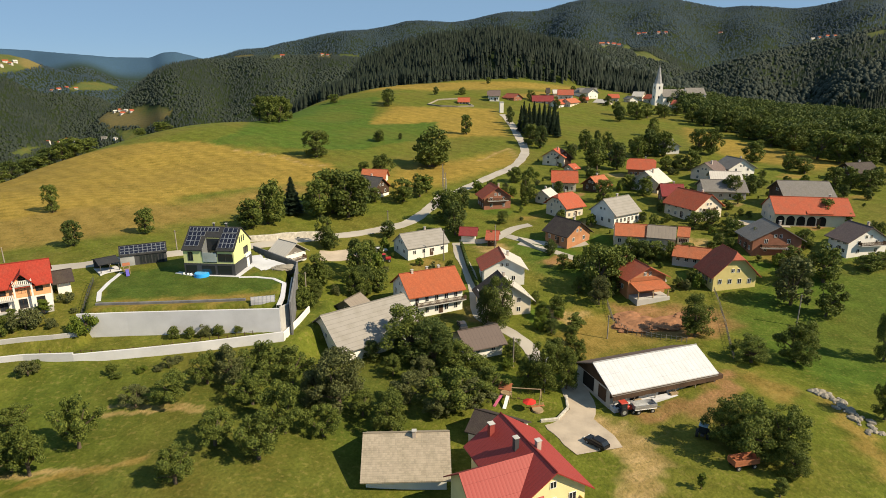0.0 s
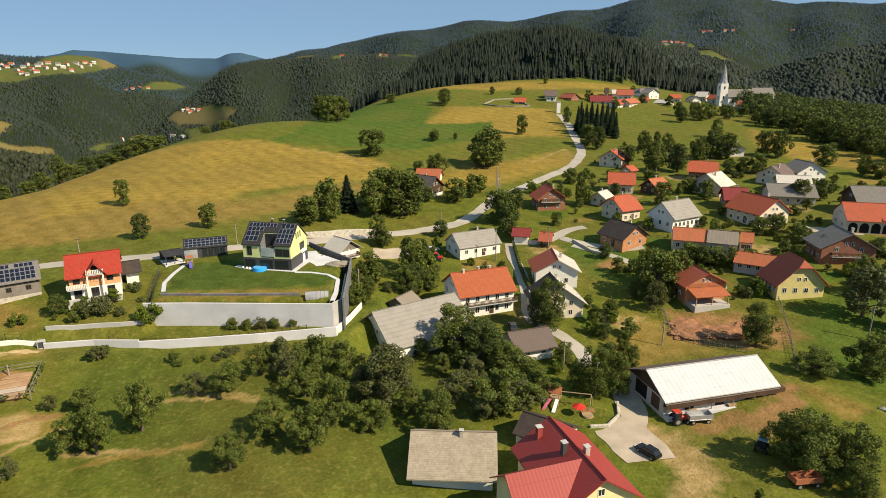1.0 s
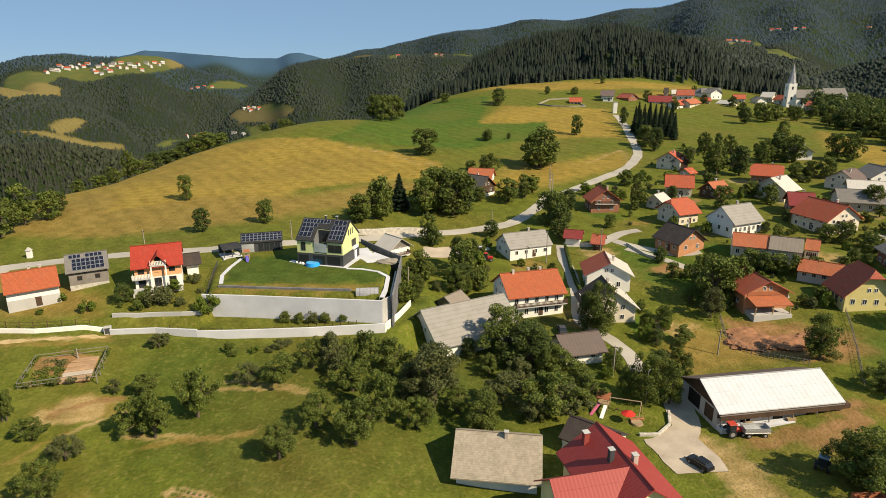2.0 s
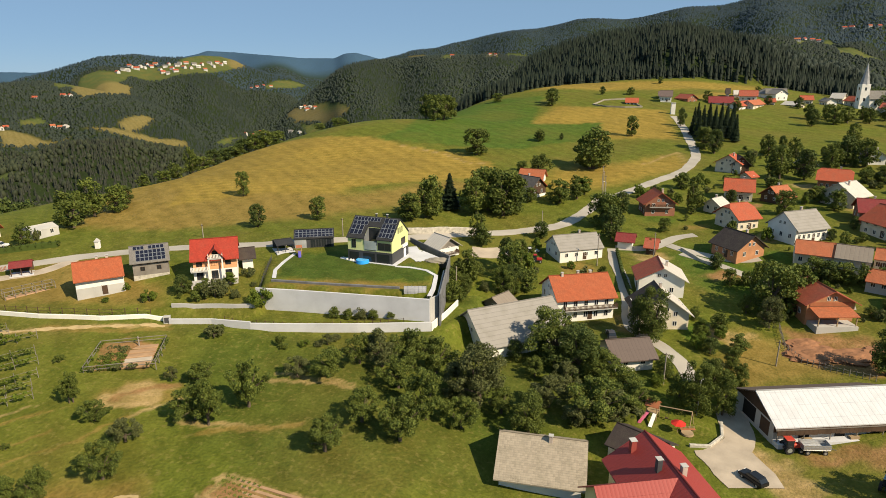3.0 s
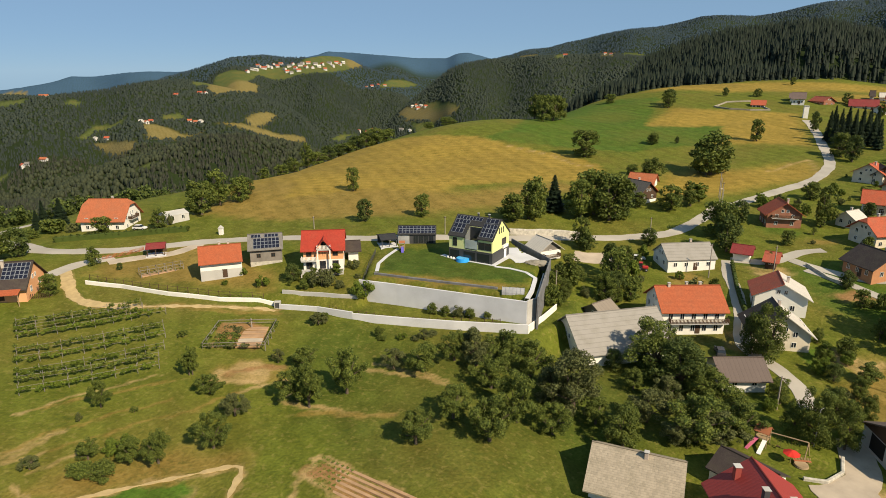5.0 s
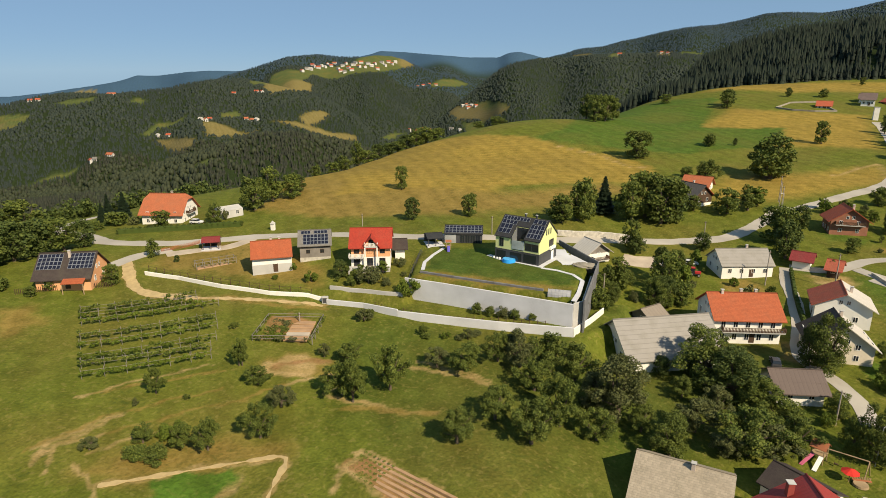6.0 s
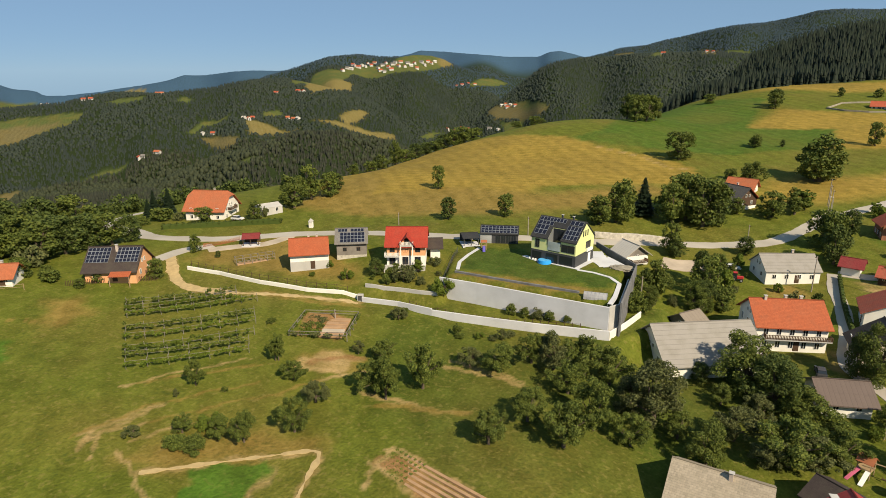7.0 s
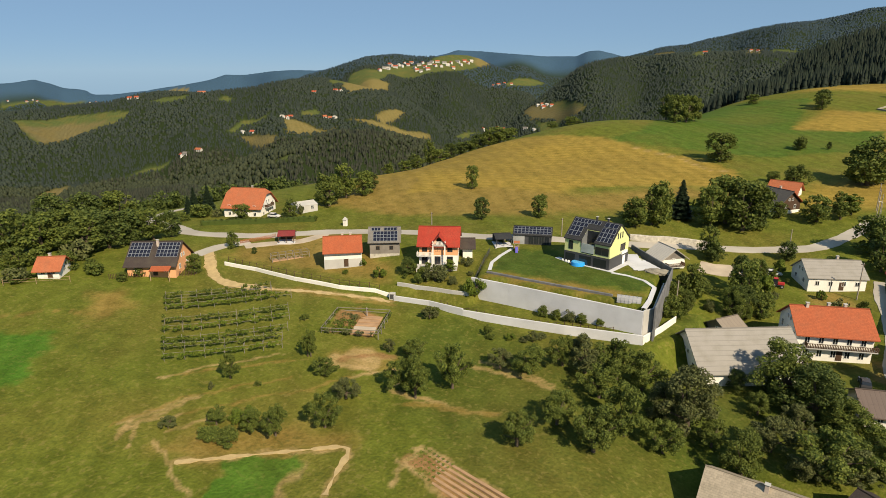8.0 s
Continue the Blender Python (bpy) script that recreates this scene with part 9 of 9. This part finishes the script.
plant('bush', [(-161.7, 49.3, 4.4, 6.6), (-152.5, 63.6, 3.7, 4.8), (-170.3, 57.5, 5.4, 5.9), (-166.1, 65.8, 7.2, 7.6), (-21.1, 123.1, 4.8, 5.1), (-16.3, 119.9, 5.6, 5.5), (-25.1, 123.5, 3.6, 3.8), (-73.7, 98.7, 2.7, 2.5), (-82.6, 110.6, 5.8, 6.0), (-71.2, 110.7, 5.6, 5.3), (-96.1, 105.7, 3.6, 3.4), (-105.2, 109.0, 2.2, 2.4), (-105.4, 102.9, 1.5, 1.7), (-58.7, 97.8, 1.3, 2.3), (-55.1, 99.6, 1.8, 2.1), (-49.9, 103.3, 1.8, 2.4), (-52.2, 100.2, 1.3, 1.9), (-35.9, 140.2, 6.1, 6.6), (-32.5, 149.9, 6.4, 5.8), (-31.7, 130.0, 5.8, 5.4), (-34.4, 122.3, 4.7, 4.6)], 'garden bushes')
plant('bush', [(-53.7, 111.2, 3.0, 2.7), (-50.7, 111.4, 2.7, 2.5), (-48.1, 112.2, 3.2, 3.0), (-45.4, 112.5, 2.7, 2.7), (-41.9, 113.6, 2.1, 2.2), (-40.6, 116.0, 3.5, 3.2), (-38.2, 116.3, 2.7, 2.5)], 'hedge shrubs')
plant('broad', [(-20.3, 154.7, 11.5, 8.7), (-17.1, 150.5, 6.4, 6.0), (-32.2, 150.5, 8.1, 6.7), (-22.8, 145.3, 7.8, 6.8), (1.8, 204.0, 12.1, 11.8), (4.3, 192.3, 11.6, 9.3)], 'garden trees')
plant('broad', [(-157.1, 146.8, 12.2, 11.5), (-160.9, 159.2, 13.2, 10.8), (-157.2, 164.5, 9.7, 8.7), (-159.4, 171.7, 6.8, 6.7), (-167.4, 117.4, 6.0, 7.1), (-144.3, 97.5, 5.6, 4.1), (-157.2, 128.9, 6.8, 5.8), (-136.3, 98.7, 2.0, 2.0), (-161.7, 49.3, 2.7, 6.6), (-169.2, 53.3, 6.0, 6.9), (-160.8, 60.1, 5.2, 6.7), (-136.1, 80.6, 5.5, 4.6), (-144.6, 70.6, 3.3, 4.1), (-144.1, 66.1, 2.6, 3.1), (-155.9, 64.6, 3.4, 4.3)], 'wayside trees')
plant('spruce', [(-201.9, 121.7, 9.2, 5.0), (-199.2, 125.7, 9.2, 5.8), (-198.4, 117.2, 6.8, 4.4)], 'wayside trees')
plant('bush', [(-187.6, 115.2, 5.6, 8.4), (-181.7, 117.5, 3.8, 4.1), (-187.0, 108.2, 3.4, 5.0), (-156.4, 133.1, 4.4, 2.0)], 'wayside shrubs')
plant('broad', [(-170.4, 69.9, 11.0, 12.4), (-171.7, 76.5, 11.2, 12.7), (-171.1, 82.6, 10.6, 12.1), (-169.2, 88.4, 9.5, 11.0), (-167.1, 92.4, 8.3, 8.5), (-180.9, 68.7, 12.6, 13.0), (-179.6, 62.5, 11.3, 12.1), (-185.3, 59.2, 12.7, 13.1), (-204.8, 75.2, 14.1, 13.8), (-205.6, 85.6, 13.1, 14.9), (-203.4, 95.4, 13.2, 12.9)], 'woodland edge trees')
plant('broad', [(-187.2, 212.3, 5.5, 6.7), (-196.1, 236.2, 5.8, 8.5), (-197.8, 247.7, 8.3, 9.9), (-206.6, 271.3, 14.3, 9.4), (-203.5, 276.1, 7.4, 11.4), (-203.8, 285.8, 9.2, 11.0), (-212.4, 309.0, 8.0, 12.4), (-207.5, 312.3, 7.4, 12.4), (-203.1, 315.2, 9.2, 13.8), (-198.2, 318.4, 11.6, 14.5), (-195.2, 324.9, 10.8, 14.0), (-193.1, 333.1, 8.6, 12.8), (-167.3, 344.5, 4.4, 7.8), (-159.7, 350.3, 5.9, 9.2), (-156.8, 353.8, 3.8, 7.8)], 'crest trees')
plant('broad', [(121.6, 418.9, 10.8, 10.3), (135.5, 426.7, 12.2, 11.8), (145.1, 432.1, 10.2, 10.1), (159.4, 439.0, 10.4, 9.2), (173.3, 454.7, 9.0, 9.6), (126.0, 362.6, 11.0, 7.6), (136.4, 443.1, 10.4, 9.1), (160.6, 454.1, 9.0, 7.6), (85.8, 455.1, 7.5, 7.3), (69.3, 487.0, 7.3, 7.7), (119.2, 557.0, 5.6, 6.7), (111.9, 488.9, 6.8, 7.2), (130.3, 482.3, 8.1, 7.8), (125.6, 440.6, 10.2, 7.8), (88.2, 344.8, 6.7, 5.2), (112.3, 330.3, 8.7, 7.8), (117.2, 326.7, 8.6, 7.8)], 'village trees')
plant('broad', [(176.7, 412.2, 13.5, 15.8), (179.9, 385.7, 14.7, 14.9), (181.6, 359.6, 15.2, 15.9), (182.3, 335.2, 14.4, 15.1), (182.2, 312.6, 14.8, 15.3), (185.4, 298.3, 14.9, 14.9), (191.0, 289.2, 15.3, 14.7), (198.9, 284.7, 15.8, 14.7), (175.6, 428.8, 12.6, 13.0), (192.7, 431.9, 14.2, 14.6), (197.4, 407.7, 15.0, 15.9), (197.4, 377.7, 15.4, 15.0), (196.5, 350.1, 15.1, 15.8), (198.5, 330.9, 14.6, 15.2), (203.5, 316.3, 15.9, 15.9), (218.0, 318.2, 17.5, 16.3), (223.2, 308.6, 17.3, 16.1)], 'woodland edge trees')
OPEN.append([(-1543.8, 523.0), (-1600.7, 661.5), (-1450.3, 735.7), (-1427.2, 715.9), (-1409.9, 679.5), (-1451.2, 628.3), (-1464.1, 563.7), (-1411.8, 514.7), (-1469.6, 516.1)])
OPEN.append([(-1506.0, 518.5), (-1544.0, 635.1), (-1433.2, 692.1), (-1454.6, 630.0), (-1418.5, 527.7)])
OPEN.append([(-1477.7, 797.1), (-1463.5, 831.1), (-1399.5, 856.2), (-1369.3, 833.6), (-1418.3, 803.6)])
OPEN.append([(-1317.1, 882.3), (-1347.1, 927.4), (-1310.3, 921.5), (-1290.7, 894.3)])
OPEN.append([(-4056.9, 2307.6), (-4004.3, 2361.4), (-3883.5, 2384.2), (-3844.1, 2344.8), (-1483.6, 858.8)])
OPEN.append([(-1131.7, 770.3), (-1179.5, 849.2), (-1115.2, 877.6), (-1113.4, 863.3), (-1148.2, 828.1), (-1122.3, 783.9)])
OPEN.append([(-1111.3, 782.5), (-1081.0, 802.4), (-995.1, 792.5), (-976.7, 762.5), (-1020.3, 761.5), (-1069.5, 778.5)])
OPEN.append([(-1066.9, 868.3), (-1061.9, 895.1), (-1005.4, 966.2), (-1017.3, 917.8), (-976.2, 834.7), (-993.6, 820.4)])
OPEN.append([(-1113.8, 957.2), (-1127.1, 1021.4), (-1095.7, 1006.0), (-1084.8, 939.4)])
OPEN.append([(-735.7, 569.9), (-716.2, 577.8), (-703.9, 584.8), (-690.1, 566.3)])
OPEN.append([(-1004.9, 1002.1), (-989.2, 1031.8), (-965.4, 1122.4), (-898.1, 1168.1), (-882.6, 1152.1), (-895.1, 1110.1), (-938.3, 1090.4), (-956.2, 1033.4)])
OPEN.append([(-1010.4, 1103.1), (-1042.2, 1169.8), (-1050.6, 1223.1), (-1030.9, 1238.1), (-995.6, 1158.1), (-972.3, 1089.9), (-986.2, 1082.0)])
OPEN.append([(-1328.1, 1259.3), (-1585.2, 1604.6), (-1468.5, 1683.7), (-1431.1, 1625.5), (-1241.5, 1237.8), (-1271.5, 1204.8)])
OPEN.append([(-1223.7, 1204.6), (-1431.3, 1499.3), (-1373.1, 1572.7), (-1167.4, 1289.2), (-1159.1, 1170.6)])
OPEN.append([(-1498.7, 1664.1), (-1519.4, 1774.6), (-1458.0, 1899.7), (-2334.2, 3676.5), (-1399.0, 2213.4), (-1317.0, 1849.1), (-1361.4, 1708.8), (-1450.1, 1662.2)])
OPEN.append([(-1415.2, 2136.5), (-2322.1, 3671.8), (-1419.2, 2263.0), (-1376.7, 2127.7)])
OPEN.append([(-1206.3, 2033.6), (-1227.9, 2164.2), (-1192.2, 2352.6), (-1150.0, 2137.9), (-1179.1, 2017.0)])
OPEN.append([(-993.3, 1769.1), (-920.8, 1753.9), (-827.1, 1719.5), (-717.2, 1604.7), (-666.1, 1546.3), (-679.5, 1518.5), (-787.9, 1607.5), (-882.7, 1649.0)])
OPEN.append([(-863.2, 1736.0), (-798.0, 1696.6), (-691.9, 1578.0), (-668.7, 1545.1), (-765.6, 1630.9)])
OPEN.append([(-849.9, 1616.4), (-757.6, 1581.3), (-157.1, 330.2), (-811.5, 1568.6)])
OPEN.append([(-943.2, 1338.1), (-947.6, 1440.5), (-964.8, 1533.3), (-917.9, 1341.4)])
OPEN.append([(-1135.8, 393.0), (-1162.3, 422.9), (-1190.8, 478.0), (-1136.0, 440.1), (-1108.1, 400.2)])
OPEN.append([(-1141.2, 552.6), (-1133.1, 589.1), (-1108.2, 624.4), (-1095.2, 618.7), (-1119.2, 574.1)])
OPEN.append([(-3871.1, 1274.2), (-3775.1, 1401.9), (-3925.9, 1604.8), (-3847.9, 1693.9), (-3743.4, 1467.1), (-3808.4, 1248.3)])
OPEN.append([(-1092.9, 3328.5), (-934.3, 3211.9), (-552.3, 1967.7), (-1029.1, 3236.5)])
OPEN.append([(-848.7, 3189.0), (-763.4, 3188.9), (-482.6, 1952.6), (-509.9, 1937.4)])
OPEN.append([(-662.4, 3137.4), (-576.7, 3011.8), (-479.4, 2876.6), (-329.0, 1928.1), (-372.1, 1966.8)])
OPEN.append([(-450.2, 2820.8), (-341.8, 2792.7), (-348.1, 2760.4), (-298.6, 1931.4)])
OPEN.append([(458.3, 1866.2), (672.8, 2284.3), (669.9, 2216.8), (478.7, 1845.3)])
OPEN.append([(636.9, 2190.3), (664.1, 2120.1), (700.9, 2056.5), (758.8, 2046.9), (633.3, 1830.5), (573.9, 1854.8)])
OPEN.append([(798.8, 1208.7), (838.1, 1198.8), (812.8, 1160.4), (785.6, 1164.1)])
OPEN.append([(1395.6, 2432.1), (1395.3, 2212.9), (781.4, 1221.4), (1359.0, 2311.7)])
woods()
for protos in PROTO.values():
    for ob in protos:
        if ob.name.startswith("tree") and "label" not in ob:
            for o in (*ob.children_recursive, ob):
                bpy.data.objects.remove(o)
